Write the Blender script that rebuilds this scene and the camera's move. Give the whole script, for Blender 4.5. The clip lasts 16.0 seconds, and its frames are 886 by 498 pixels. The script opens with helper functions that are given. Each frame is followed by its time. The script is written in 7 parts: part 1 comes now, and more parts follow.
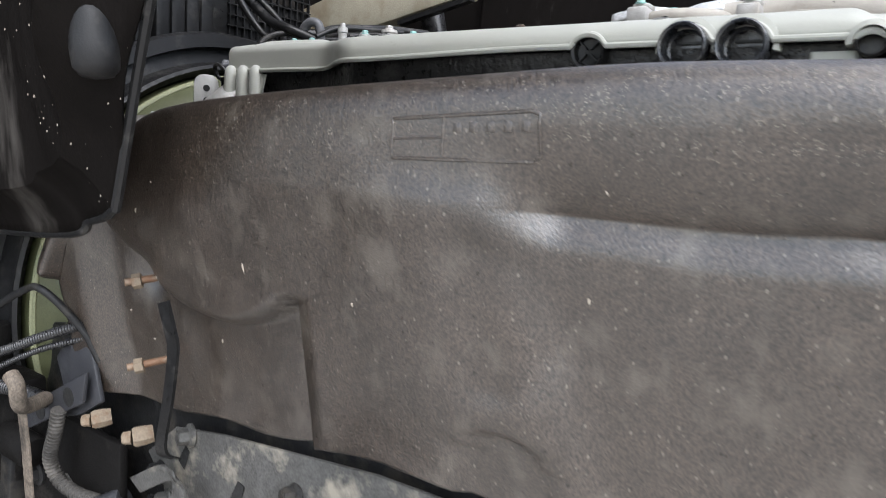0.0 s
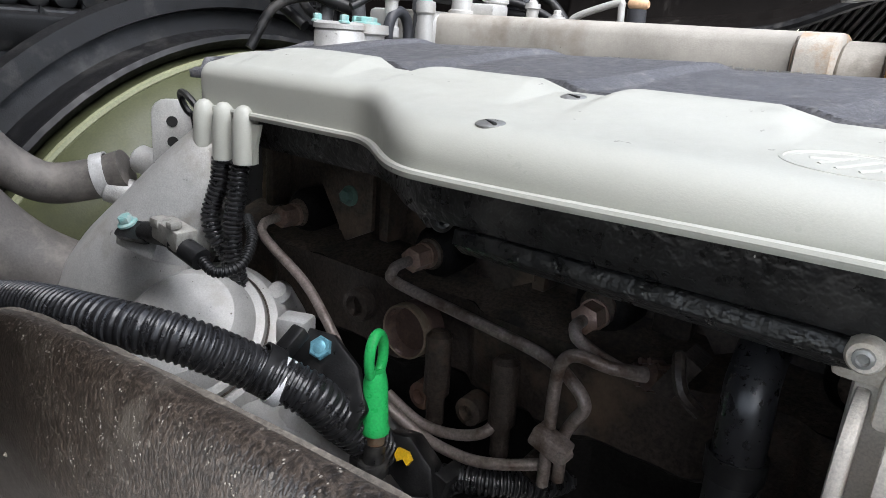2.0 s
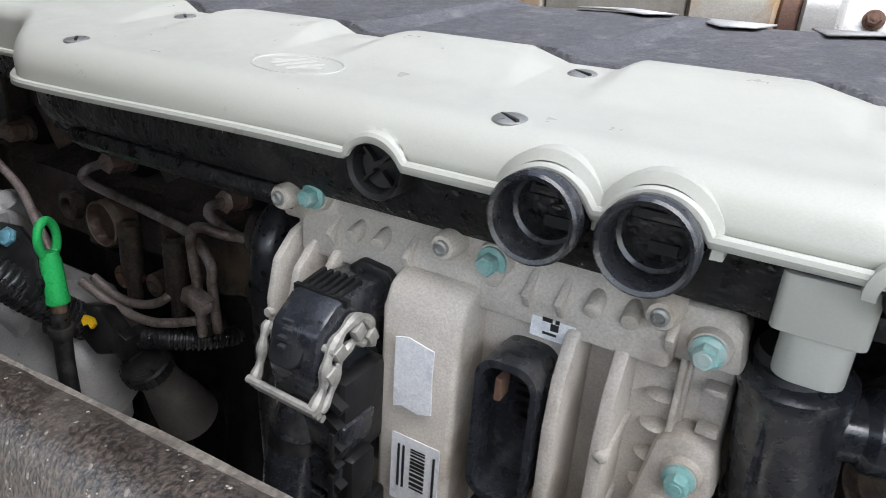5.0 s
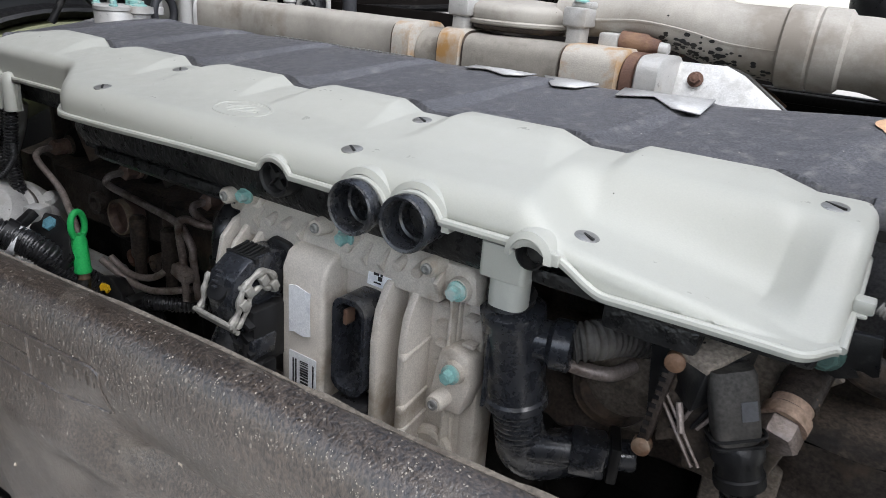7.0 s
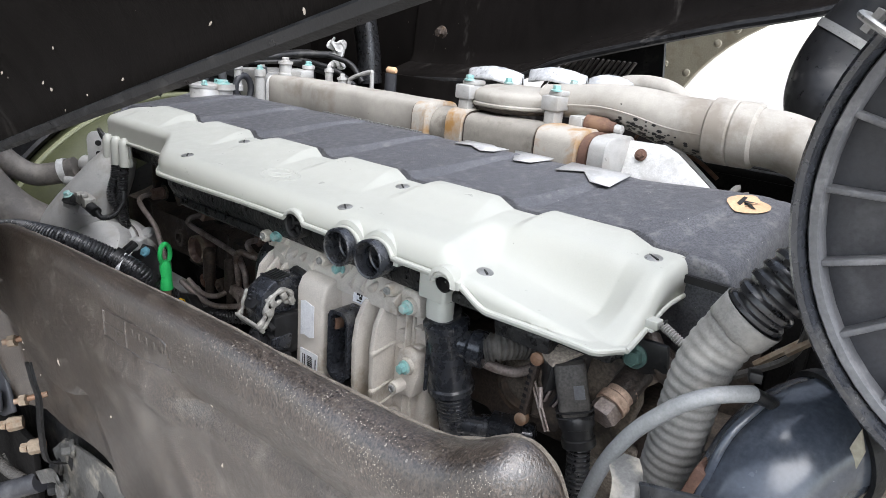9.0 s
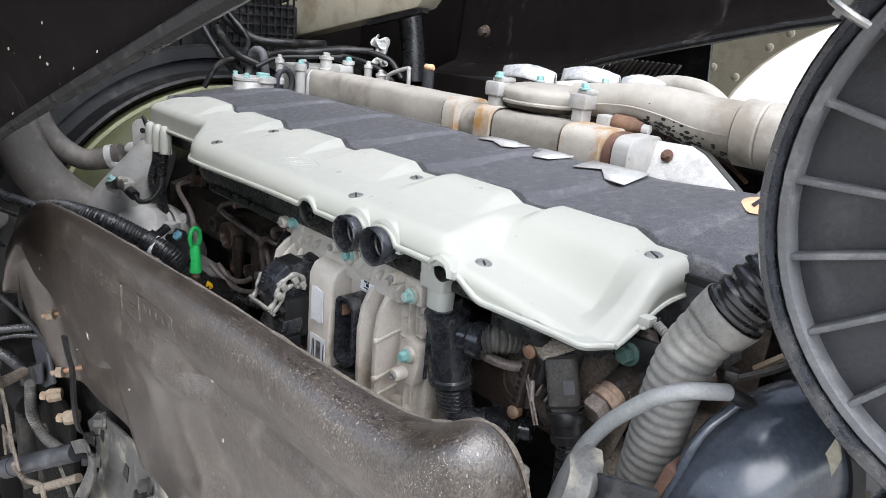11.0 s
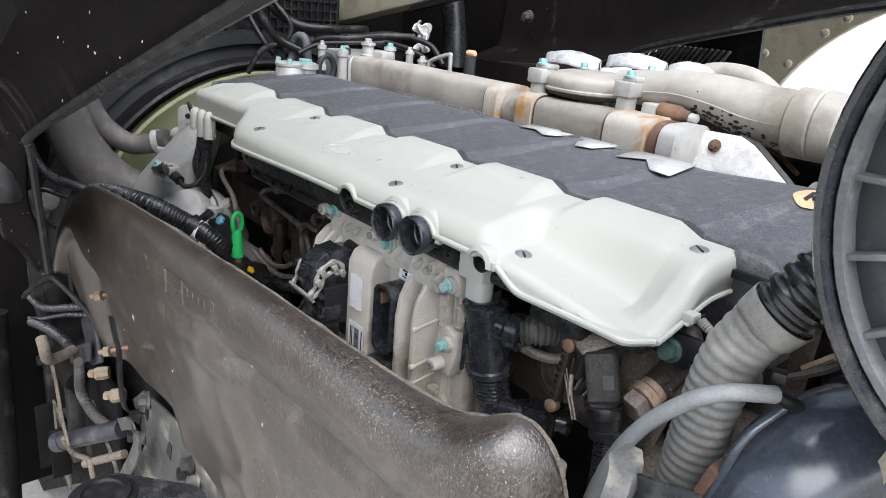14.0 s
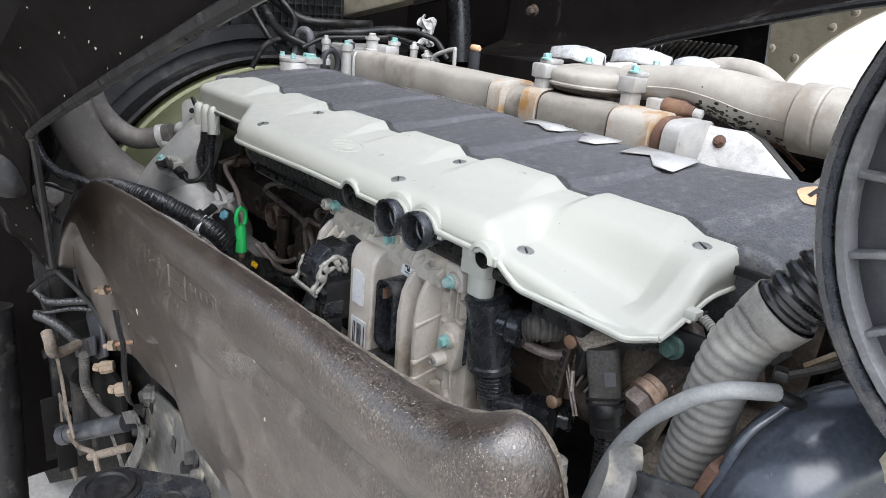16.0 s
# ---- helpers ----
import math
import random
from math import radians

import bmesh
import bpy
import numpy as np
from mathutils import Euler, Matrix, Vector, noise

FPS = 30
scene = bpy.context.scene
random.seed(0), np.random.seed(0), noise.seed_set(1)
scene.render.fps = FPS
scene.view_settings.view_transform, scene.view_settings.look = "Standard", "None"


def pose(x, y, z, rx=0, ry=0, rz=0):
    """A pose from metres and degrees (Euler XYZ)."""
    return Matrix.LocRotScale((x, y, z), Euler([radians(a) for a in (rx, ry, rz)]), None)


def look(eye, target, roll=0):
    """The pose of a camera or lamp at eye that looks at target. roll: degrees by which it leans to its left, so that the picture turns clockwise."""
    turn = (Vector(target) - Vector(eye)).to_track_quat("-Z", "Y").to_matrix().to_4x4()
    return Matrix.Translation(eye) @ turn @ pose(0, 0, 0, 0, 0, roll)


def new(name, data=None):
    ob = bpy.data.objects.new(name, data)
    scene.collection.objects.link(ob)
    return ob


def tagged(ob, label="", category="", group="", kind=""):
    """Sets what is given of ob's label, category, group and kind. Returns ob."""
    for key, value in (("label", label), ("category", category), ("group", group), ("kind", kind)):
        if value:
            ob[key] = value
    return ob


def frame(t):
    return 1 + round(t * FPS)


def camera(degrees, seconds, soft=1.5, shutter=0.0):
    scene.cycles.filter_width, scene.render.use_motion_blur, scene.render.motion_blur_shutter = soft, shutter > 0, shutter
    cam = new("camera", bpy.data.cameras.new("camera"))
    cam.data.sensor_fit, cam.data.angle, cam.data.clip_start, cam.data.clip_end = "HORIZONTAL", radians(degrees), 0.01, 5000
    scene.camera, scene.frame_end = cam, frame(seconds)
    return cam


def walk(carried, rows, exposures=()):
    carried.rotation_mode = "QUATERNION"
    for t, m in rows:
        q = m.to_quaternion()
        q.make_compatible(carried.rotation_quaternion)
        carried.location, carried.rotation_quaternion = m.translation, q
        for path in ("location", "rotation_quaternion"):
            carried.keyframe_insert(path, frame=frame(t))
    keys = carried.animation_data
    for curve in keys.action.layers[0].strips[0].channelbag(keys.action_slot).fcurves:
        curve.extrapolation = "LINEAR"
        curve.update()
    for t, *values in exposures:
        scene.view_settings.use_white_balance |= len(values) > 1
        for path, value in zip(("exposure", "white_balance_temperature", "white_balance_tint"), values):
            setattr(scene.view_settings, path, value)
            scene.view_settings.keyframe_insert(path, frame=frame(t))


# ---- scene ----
cam = camera(65.5, 16.0, 0.55, 0.15)
PATH = [
    (0, (0.21, -0.709, 1.259), (-0.912, 0.924, 0.989), 3.7),
    (0.5, (0.017, -0.62, 1.349), (-1.087, 1.024, 1.065), 3.6),
    (1, (-0.07, -0.432, 1.403), (-1.15, 1.205, 1.012), 3.4),
    (1.5, (-0.097, -0.39, 1.423), (-1.178, 1.211, 0.904), 3.8),
    (2, (-0.11, -0.391, 1.433), (-1.269, 1.127, 0.837), 4.2),
    (2.5, (-0.073, -0.382, 1.435), (-1.249, 1.096, 0.776), 4.3),
    (3, (-0.036, -0.373, 1.439), (-1.178, 1.08, 0.675), 4.2),
    (3.5, (-0.003, -0.374, 1.435), (-1.089, 1.116, 0.66), 3.8),
    (4, (0.033, -0.38, 1.439), (-1.015, 1.135, 0.661), 3.9),
    (4.5, (0.081, -0.373, 1.449), (-0.909, 1.182, 0.674), 4.1),
    (5, (0.13, -0.367, 1.454), (-0.783, 1.234, 0.678), 4.0),
    (7.5, (0.412, -0.564, 1.529), (-0.62, 1.01, 0.852), 4.8),
    (8, (0.52, -0.681, 1.549), (-0.579, 0.871, 0.931), 4.8),
    (8.5, (0.598, -0.648, 1.574), (-0.629, 0.801, 0.945), 4.8),
    (9, (0.535, -0.565, 1.584), (-0.676, 0.899, 0.961), 4.5),
    (11.5, (0.583, -0.53, 1.576), (-0.771, 0.796, 0.939), 5.3),
    (12, (0.583, -0.525, 1.577), (-0.778, 0.787, 0.925), 5.1),
    (12.5, (0.581, -0.527, 1.578), (-0.783, 0.778, 0.919), 5.2),
    (13, (0.578, -0.527, 1.578), (-0.805, 0.756, 0.915), 5.2),
    (13.5, (0.575, -0.529, 1.579), (-0.812, 0.746, 0.908), 5.3),
    (14, (0.573, -0.531, 1.579), (-0.82, 0.736, 0.904), 5.2),
    (14.5, (0.576, -0.528, 1.576), (-0.819, 0.737, 0.904), 5.2),
    (15, (0.573, -0.528, 1.576), (-0.824, 0.732, 0.895), 5.3),
    (15.5, (0.574, -0.526, 1.576), (-0.826, 0.728, 0.892), 5.2),
    (16, (0.574, -0.528, 1.58), (-0.824, 0.725, 0.889), 5.2),
]
walk(cam, [(t, look(eye, target, roll)) for t, eye, target, roll in PATH],
     [(0.0, 1.45), (0.5, 1.7), (1.0, 1.7), (3.5, 1.72), (5.0, 1.45), (7.5, 1.1), (8.5, 1.5), (16.0, 1.43)])

# ---- light ----
SUN_DIR = Vector((0.42, -0.36, 0.83)).normalized()
world = bpy.data.worlds.new("overcast_sky")
scene.world = world
world.use_nodes = True
wn = world.node_tree
wn.nodes.clear()
w_out = wn.nodes.new("ShaderNodeOutputWorld")
w_bg = wn.nodes.new("ShaderNodeBackground")
w_hsv = wn.nodes.new("ShaderNodeHueSaturation")
w_sky = wn.nodes.new("ShaderNodeTexSky")
w_sky.sky_type = "NISHITA"
w_sky.sun_disc = False
w_sky.sun_elevation = math.asin(SUN_DIR.z)
w_sky.sun_rotation = math.atan2(SUN_DIR.x, SUN_DIR.y)
w_sky.air_density, w_sky.dust_density = 1.0, 1.0
w_hsv.inputs["Saturation"].default_value = 0.5
w_bg.inputs["Strength"].default_value = 0.15
wn.links.new(w_sky.outputs[0], w_hsv.inputs["Color"])
wn.links.new(w_hsv.outputs[0], w_bg.inputs["Color"])
wn.links.new(w_bg.outputs[0], w_out.inputs["Surface"])
sun_data = bpy.data.lights.new("sun", "SUN")
sun_data.energy, sun_data.angle, sun_data.color = 2.0, radians(70), (1.0, 1.0, 1.03)
sun = new("sun", sun_data)
sun.matrix_world = look(SUN_DIR * 20, (0, 0, 0))


# ---- materials ----
def material(name, base, rough=0.5, metal=0.0, spread=0.25, scale=35.0, bump=0.15, fine=400.0,
             stain=None, stain_amount=0.0, stain_scale=9.0, rough_spread=0.15, stretch=(1, 1, 1), coat=0.0, grit=0.12, crisp=0.20, deep=0.0008, gloss=0.35):
    """A surface with mottled colour, stains of one other colour, uneven gloss and fine relief."""
    m = bpy.data.materials.new(name)
    m.use_nodes = True
    nt = m.node_tree
    N, L = nt.nodes, nt.links
    b = N["Principled BSDF"]
    b.inputs["Metallic"].default_value = metal
    b.inputs["Specular IOR Level"].default_value = gloss
    if coat:
        b.inputs["Coat Weight"].default_value = coat
        b.inputs["Coat Roughness"].default_value = 0.24
    tc = N.new("ShaderNodeTexCoord")
    mp = N.new("ShaderNodeMapping")
    mp.inputs["Scale"].default_value = stretch
    L.new(tc.outputs["Object"], mp.inputs["Vector"])

    def noise_at(sc, detail=4.0, roughness=0.6):
        n = N.new("ShaderNodeTexNoise")
        n.inputs["Scale"].default_value = sc
        n.inputs["Detail"].default_value = detail
        n.inputs["Roughness"].default_value = roughness
        L.new(mp.outputs[0], n.inputs["Vector"])
        return n

    big, small, grain = noise_at(scale * 0.25), noise_at(scale * 2.5), noise_at(fine, 2.0)
    ramp = N.new("ShaderNodeMapRange")
    ramp.inputs["From Min"].default_value, ramp.inputs["From Max"].default_value = 0.28, 0.72
    ramp.inputs["To Min"].default_value, ramp.inputs["To Max"].default_value = 1 - spread, 1 + spread
    mix2 = N.new("ShaderNodeMath")
    mix2.operation = "ADD"
    half = N.new("ShaderNodeMath")
    half.operation = "MULTIPLY"
    half.inputs[1].default_value = 0.5
    L.new(big.outputs[0], mix2.inputs[0])
    L.new(small.outputs[0], mix2.inputs[1])
    L.new(mix2.outputs[0], half.inputs[0])
    L.new(half.outputs[0], ramp.inputs["Value"])
    col = N.new("ShaderNodeVectorMath")
    col.operation = "SCALE"
    col.inputs[0].default_value = base
    L.new(ramp.outputs[0], col.inputs["Scale"])
    out = col.outputs[0]
    if grit:
        gr = N.new("ShaderNodeMapRange")
        gr.inputs["From Min"].default_value, gr.inputs["From Max"].default_value = 0.5 - crisp, 0.5 + crisp
        gr.inputs["To Min"].default_value, gr.inputs["To Max"].default_value = 1 - grit, 1 + grit
        L.new(grain.outputs[0], gr.inputs["Value"])
        gm = N.new("ShaderNodeVectorMath")
        gm.operation = "SCALE"
        L.new(out, gm.inputs[0])
        L.new(gr.outputs[0], gm.inputs["Scale"])
        out = gm.outputs[0]
    if stain:
        st = noise_at(stain_scale, 6.0, 0.65)
        sr = N.new("ShaderNodeMapRange")
        sr.inputs["From Min"].default_value = 0.62 - 0.3 * stain_amount
        sr.inputs["From Max"].default_value = 0.74 - 0.2 * stain_amount
        L.new(st.outputs[0], sr.inputs["Value"])
        mx = N.new("ShaderNodeMix")
        mx.data_type = "RGBA"
        L.new(sr.outputs[0], mx.inputs["Factor"])
        L.new(out, mx.inputs["A"])
        mx.inputs["B"].default_value = (*stain, 1)
        out = mx.outputs["Result"]
    L.new(out, b.inputs["Base Color"])
    rr = N.new("ShaderNodeMapRange")
    rr.inputs["From Min"].default_value, rr.inputs["From Max"].default_value = 0.3, 0.7
    rr.inputs["To Min"].default_value = max(0.04, rough - rough_spread)
    rr.inputs["To Max"].default_value = min(1.0, rough + rough_spread)
    L.new(small.outputs[0], rr.inputs["Value"])
    L.new(rr.outputs[0], b.inputs["Roughness"])
    if bump:
        bp = N.new("ShaderNodeBump")
        bp.inputs["Strength"].default_value = bump
        bp.inputs["Distance"].default_value = deep
        L.new(grain.outputs[0], bp.inputs["Height"])
        L.new(bp.outputs[0], b.inputs["Normal"])
        if coat:
            L.new(bp.outputs[0], b.inputs["Coat Normal"])
    return m


def specked(m, colour, scale, size):
    """Adds small pale flecks to a material."""
    N, L = m.node_tree.nodes, m.node_tree.links
    b = N["Principled BSDF"]
    tc = N.new("ShaderNodeTexCoord")
    mp = N.new("ShaderNodeMapping")
    mp.inputs["Scale"].default_value = (1.0, 1.0, 0.55)
    L.new(tc.outputs["Object"], mp.inputs["Vector"])
    v = N.new("ShaderNodeTexVoronoi")
    v.inputs["Scale"].default_value = scale
    L.new(mp.outputs[0], v.inputs["Vector"])
    gate = N.new("ShaderNodeSeparateColor")
    L.new(v.outputs["Color"], gate.inputs[0])
    lim = N.new("ShaderNodeMath")
    lim.operation = "MULTIPLY"
    lim.inputs[1].default_value = size
    L.new(gate.outputs[0], lim.inputs[0])
    pw = N.new("ShaderNodeMath")
    pw.operation = "SUBTRACT"
    pw.inputs[1].default_value = size * 0.72
    L.new(lim.outputs[0], pw.inputs[0])
    lt = N.new("ShaderNodeMath")
    lt.operation = "LESS_THAN"
    L.new(v.outputs["Distance"], lt.inputs[0])
    L.new(pw.outputs[0], lt.inputs[1])
    mx = N.new("ShaderNodeMix")
    mx.data_type = "RGBA"
    src = b.inputs["Base Color"].links[0].from_socket
    L.new(lt.outputs[0], mx.inputs["Factor"])
    L.new(src, mx.inputs["A"])
    mx.inputs["B"].default_value = (*colour, 1)
    L.new(mx.outputs["Result"], b.inputs["Base Color"])
    return m


M_WHITE = specked(material("pale_grey_plastic", (0.452, 0.455, 0.412), 0.42, 0, 0.02, 20, 0.1, 900, grit=0.03, gloss=0.4), (0.10, 0.09, 0.08), 60, 0.17)
M_DARKCOVER = specked(material("dark_cover_plastic", (0.094, 0.095, 0.104), 0.48, 0, 0.09, 40, 0.5, 520, (0.165, 0.163, 0.162), 0.26, 70, grit=0.32, crisp=0.14, gloss=0.4), (0.36, 0.345, 0.32), 190, 0.42)
M_BLACK = material("black_plastic", (0.012, 0.012, 0.0125), 0.40, 0, 0.4, 40, 0.2, 600, (0.055, 0.052, 0.048), 0.25, 25)
M_RUBBER = material("grey_rubber", (0.105, 0.096, 0.088), 0.6, 0, 0.25, 40, 0.2, 500, (0.20, 0.18, 0.16), 0.3, 14)
M_GLOSS = material("glossy_black_conduit", (0.017, 0.017, 0.0185), 0.33, 0, 0.4, 60, 0.1, 600, gloss=0.65)
# the finest flecks (scale 300) paint glints into the colour; the larger are mud
M_FIBRE = specked(specked(specked(material("brown_fibre_panel", (0.0375, 0.0280, 0.0215), 0.42, 0, 0.60, 62, 0.8, 560, (0.080, 0.067, 0.054), 0.27, 26, 0.16, coat=0.8, grit=0.64, crisp=0.12, deep=0.0006, gloss=0.4, stretch=(1.0, 1.0, 0.7)), (0.155, 0.135, 0.112), 300, 1.0), (0.20, 0.172, 0.138), 120, 0.15), (0.36, 0.31, 0.24), 30, 0.11)
M_FIBRE.node_tree.nodes["Principled BSDF"].inputs["Coat IOR"].default_value = 1.75
M_FIBRE.node_tree.nodes["Principled BSDF"].inputs["Coat Roughness"].default_value = 0.33
M_CAB = specked(specked(material("dirty_black_liner", (0.0075, 0.0065, 0.0060), 0.6, 0, 0.35, 14, 0.3, 500, (0.062, 0.057, 0.052), 0.12, 5, stretch=(1.6, 1.0, 0.45), grit=0.2, gloss=0.03), (0.45, 0.40, 0.34), 55, 0.19), (0.5, 0.46, 0.4), 120, 0.17)
M_ALU = specked(material("cast_aluminium", (0.46, 0.455, 0.44), 0.42, 0.25, 0.18, 30, 0.4, 700, (0.36, 0.335, 0.30), 0.33, 20, grit=0.11), (0.10, 0.085, 0.07), 110, 0.32)
M_ECU = material("dusty_cast_alloy", (0.525, 0.485, 0.430), 0.6, 0.1, 0.16, 22, 0.3, 800, (0.31, 0.262, 0.205), 0.38, 16, grit=0.14)
M_IRON = specked(material("cast_iron_manifold", (0.35, 0.33, 0.295), 0.7, 0.0, 0.20, 26, 0.2, 600, (0.235, 0.21, 0.178), 0.36, 12, grit=0.06, gloss=0.3), (0.10, 0.085, 0.07), 130, 0.22)
M_DIRTYIRON = specked(material("dirty_cast_iron", (0.245, 0.228, 0.200), 0.75, 0.0, 0.25, 30, 0.3, 600, (0.13, 0.112, 0.092), 0.36, 18, grit=0.1, gloss=0.3), (0.05, 0.042, 0.035), 130, 0.22)
M_RUSTJOINT = material("rust_stained_iron", (0.40, 0.375, 0.335), 0.75, 0.0, 0.14, 30, 0.4, 600, (0.33, 0.185, 0.065), 0.50, 18, grit=0.1)
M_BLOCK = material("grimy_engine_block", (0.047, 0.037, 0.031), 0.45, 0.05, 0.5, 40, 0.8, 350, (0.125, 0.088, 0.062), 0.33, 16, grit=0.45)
# near-black base: grime plus the deep shade of low places put into colour
M_SHADEGRIME = material("grime_darkened_for_shade", (0.0075, 0.0070, 0.0067), 0.6, 0.0, 0.5, 30, 0.7, 350, (0.042, 0.038, 0.034), 0.22, 12, grit=0.4, gloss=0.1)
M_STEEL = material("dull_steel_pipe", (0.29, 0.245, 0.222), 0.46, 0.35, 0.3, 50, 0.4, 500, (0.10, 0.068, 0.050), 0.42, 30, grit=0.2)
M_BRIGHT = material("bright_aluminium", (0.60, 0.60, 0.59), 0.42, 0.15, 0.2, 40, 0.4, 500, (0.42, 0.415, 0.40), 0.32, 30)
M_FOIL = material("crumpled_foil", (0.62, 0.63, 0.64), 0.38, 0.35, 0.2, 60, 0.4, 120, (0.40, 0.41, 0.42), 0.33, 40, deep=0.002)
M_SHIELD = material("dull_aluminium_sheet", (0.47, 0.47, 0.465), 0.42, 0.2, 0.15, 40, 0.2, 500, (0.36, 0.355, 0.345), 0.32, 30)
M_RUST = material("rusty_metal", (0.115, 0.065, 0.048), 0.8, 0.1, 0.35, 60, 0.9, 400, (0.20, 0.12, 0.075), 0.35, 30)
M_COPPER = material("tarnished_brass", (0.20, 0.115, 0.070), 0.5, 0.2, 0.3, 70, 0.5, 500, (0.25, 0.20, 0.15), 0.4, 40)
M_TEAL = material("teal_painted_bolt", (0.22, 0.42, 0.40), 0.45, 0.1, 0.25, 80, 0.3, 600, (0.42, 0.46, 0.43), 0.5, 60)
M_BLUE = material("blue_zinc_bolt", (0.18, 0.42, 0.52), 0.35, 0.4, 0.2, 80, 0.2, 600)
M_GREEN = material("bright_green_plastic", (0.03, 0.52, 0.13), 0.35, 0, 0.1, 60, 0.1, 600)
M_YELLOW = material("yellow_plastic", (0.80, 0.48, 0.02), 0.4, 0, 0.1, 60, 0.1, 600)
M_RING = material("olive_painted_ring", (0.082, 0.088, 0.044), 0.45, 0, 0.15, 15, 0.2, 400, (0.055, 0.058, 0.032), 0.3, 8)
M_BLUEBLACK = specked(material("shiny_blue_black_plastic", (0.046, 0.054, 0.069), 0.20, 0, 0.3, 25, 0.06, 300, (0.090, 0.10, 0.115), 0.30, 14, 0.08, gloss=0.7, grit=0.15), (0.30, 0.31, 0.32), 90, 0.2)
M_GREYHOSE = material("grey_ribbed_hose", (0.215, 0.208, 0.196), 0.55, 0, 0.25, 40, 0.2, 500, (0.33, 0.315, 0.29), 0.36, 22, grit=0.15)
M_THINHOSE = material("light_grey_hose", (0.215, 0.22, 0.222), 0.45, 0, 0.15, 40, 0.2, 500, (0.30, 0.29, 0.275), 0.3, 25)
M_BEIGE = material("beige_painted_steel", (0.36, 0.33, 0.255), 0.6, 0, 0.15, 15, 0.3, 300, (0.24, 0.20, 0.14), 0.35, 8)
M_LABEL = material("white_sticker", (0.78, 0.79, 0.80), 0.5, 0, 0.04, 60, 0.05, 900, (0.55, 0.56, 0.60), 0.3, 60)
# print, and flat black pieces that paint the shade inside holes and slots
M_INKHOLE = material("black_ink_and_hole_dark", (0.02, 0.02, 0.02), 0.6, 0, 0.1, 60, 0.0)
M_ORANGE = material("orange_sticker", (0.64, 0.41, 0.25), 0.5, 0, 0.1, 60, 0.05)
M_CHASSIS = material("dark_chassis_steel", (0.017, 0.0172, 0.018), 0.5, 0.2, 0.4, 25, 0.6, 300, (0.055, 0.050, 0.043), 0.35, 18)
M_GROUND = material("pale_concrete", (0.40, 0.375, 0.34), 0.85, 0, 0.15, 3, 0.4, 60, (0.30, 0.275, 0.245), 0.4, 1.2)
M_DRUM = material("scuffed_black_plastic", (0.037, 0.038, 0.043), 0.42, 0, 0.25, 20, 0.25, 500, (0.085, 0.086, 0.090), 0.30, 14)

M_SHROUD = material("dusty_black_shroud", (0.0095, 0.0095, 0.0102), 0.5, 0, 0.35, 30, 0.3, 500, (0.042, 0.040, 0.038), 0.28, 20)
M_DISC = material("scuffed_grey_black_plastic", (0.108, 0.110, 0.116), 0.45, 0, 0.3, 30, 0.25, 500, (0.24, 0.24, 0.245), 0.36, 24)
M_PIPE = material("glossy_black_pipe", (0.023, 0.025, 0.030), 0.25, 0, 0.3, 40, 0.1, 600, (0.075, 0.073, 0.070), 0.28, 30, gloss=0.75)
M_TANDUST = material("tan_dust_on_iron", (0.145, 0.120, 0.096), 0.85, 0, 0.35, 40, 0.6, 350, (0.028, 0.024, 0.020), 0.42, 24, grit=0.35)
M_CRESTGLINT = material("pale_crest_glint", (0.27, 0.245, 0.21), 0.8, 0, 0.3, 200, 0.2, 500)
M_MUD = material("dried_mud", (0.28, 0.245, 0.20), 0.9, 0, 0.2, 80, 0.3, 500)
M_FRAY = material("frayed_pale_fibre", (0.125, 0.108, 0.088), 0.9, 0, 0.45, 160, 0.6, 500, (0.07, 0.056, 0.045), 0.35, 60, grit=0.35)
M_NUT = material("coppery_steel_nut", (0.27, 0.185, 0.150), 0.42, 0.3, 0.3, 90, 0.4, 500, (0.14, 0.075, 0.05), 0.38, 60)
M_PLUG = material("brown_stained_steel", (0.115, 0.076, 0.063), 0.40, 0.3, 0.3, 60, 0.3, 500, (0.20, 0.13, 0.09), 0.30, 50)
M_CASTING = specked(material("dusty_tan_casting", (0.235, 0.200, 0.165), 0.85, 0, 0.3, 40, 0.6, 350, (0.09, 0.072, 0.058), 0.38, 30, grit=0.35), (0.02, 0.017, 0.014), 120, 0.5)
M_FITTING = material("pinkish_corroded_brass", (0.46, 0.33, 0.25), 0.55, 0.15, 0.25, 60, 0.4, 400, (0.20, 0.12, 0.075), 0.4, 40, grit=0.2)
# darker copy of the teal paint, for bolts that sit in shade
M_SHADETEAL = material("teal_bolt_in_shade", (0.07, 0.13, 0.115), 0.45, 0.1, 0.25, 80, 0.3, 600)
M_SPECK = specked(specked(material("speckled_black_sheet", (0.016, 0.017, 0.019), 0.35, 0, 0.4, 40, 0.4, 500, (0.06, 0.06, 0.06), 0.3, 25), (0.5, 0.5, 0.5), 160, 0.32), (0.6, 0.6, 0.6), 300, 0.3)
M_HOUSING = specked(material("dusty_black_housing", (0.0145, 0.0142, 0.0145), 0.36, 0, 0.45, 40, 0.9, 160, (0.04, 0.038, 0.037), 0.28, 22, 0.2, grit=0.3, deep=0.002), (0.36, 0.35, 0.33), 110, 0.2)
M_DUST = material("brown_dusty_iron", (0.085, 0.066, 0.051), 0.8, 0.0, 0.45, 40, 0.8, 350, (0.022, 0.019, 0.017), 0.45, 22, grit=0.45)
M_LEVER = material("worn_grey_metal", (0.35, 0.338, 0.305), 0.45, 0.3, 0.25, 60, 0.3, 500, (0.20, 0.19, 0.18), 0.38, 60)
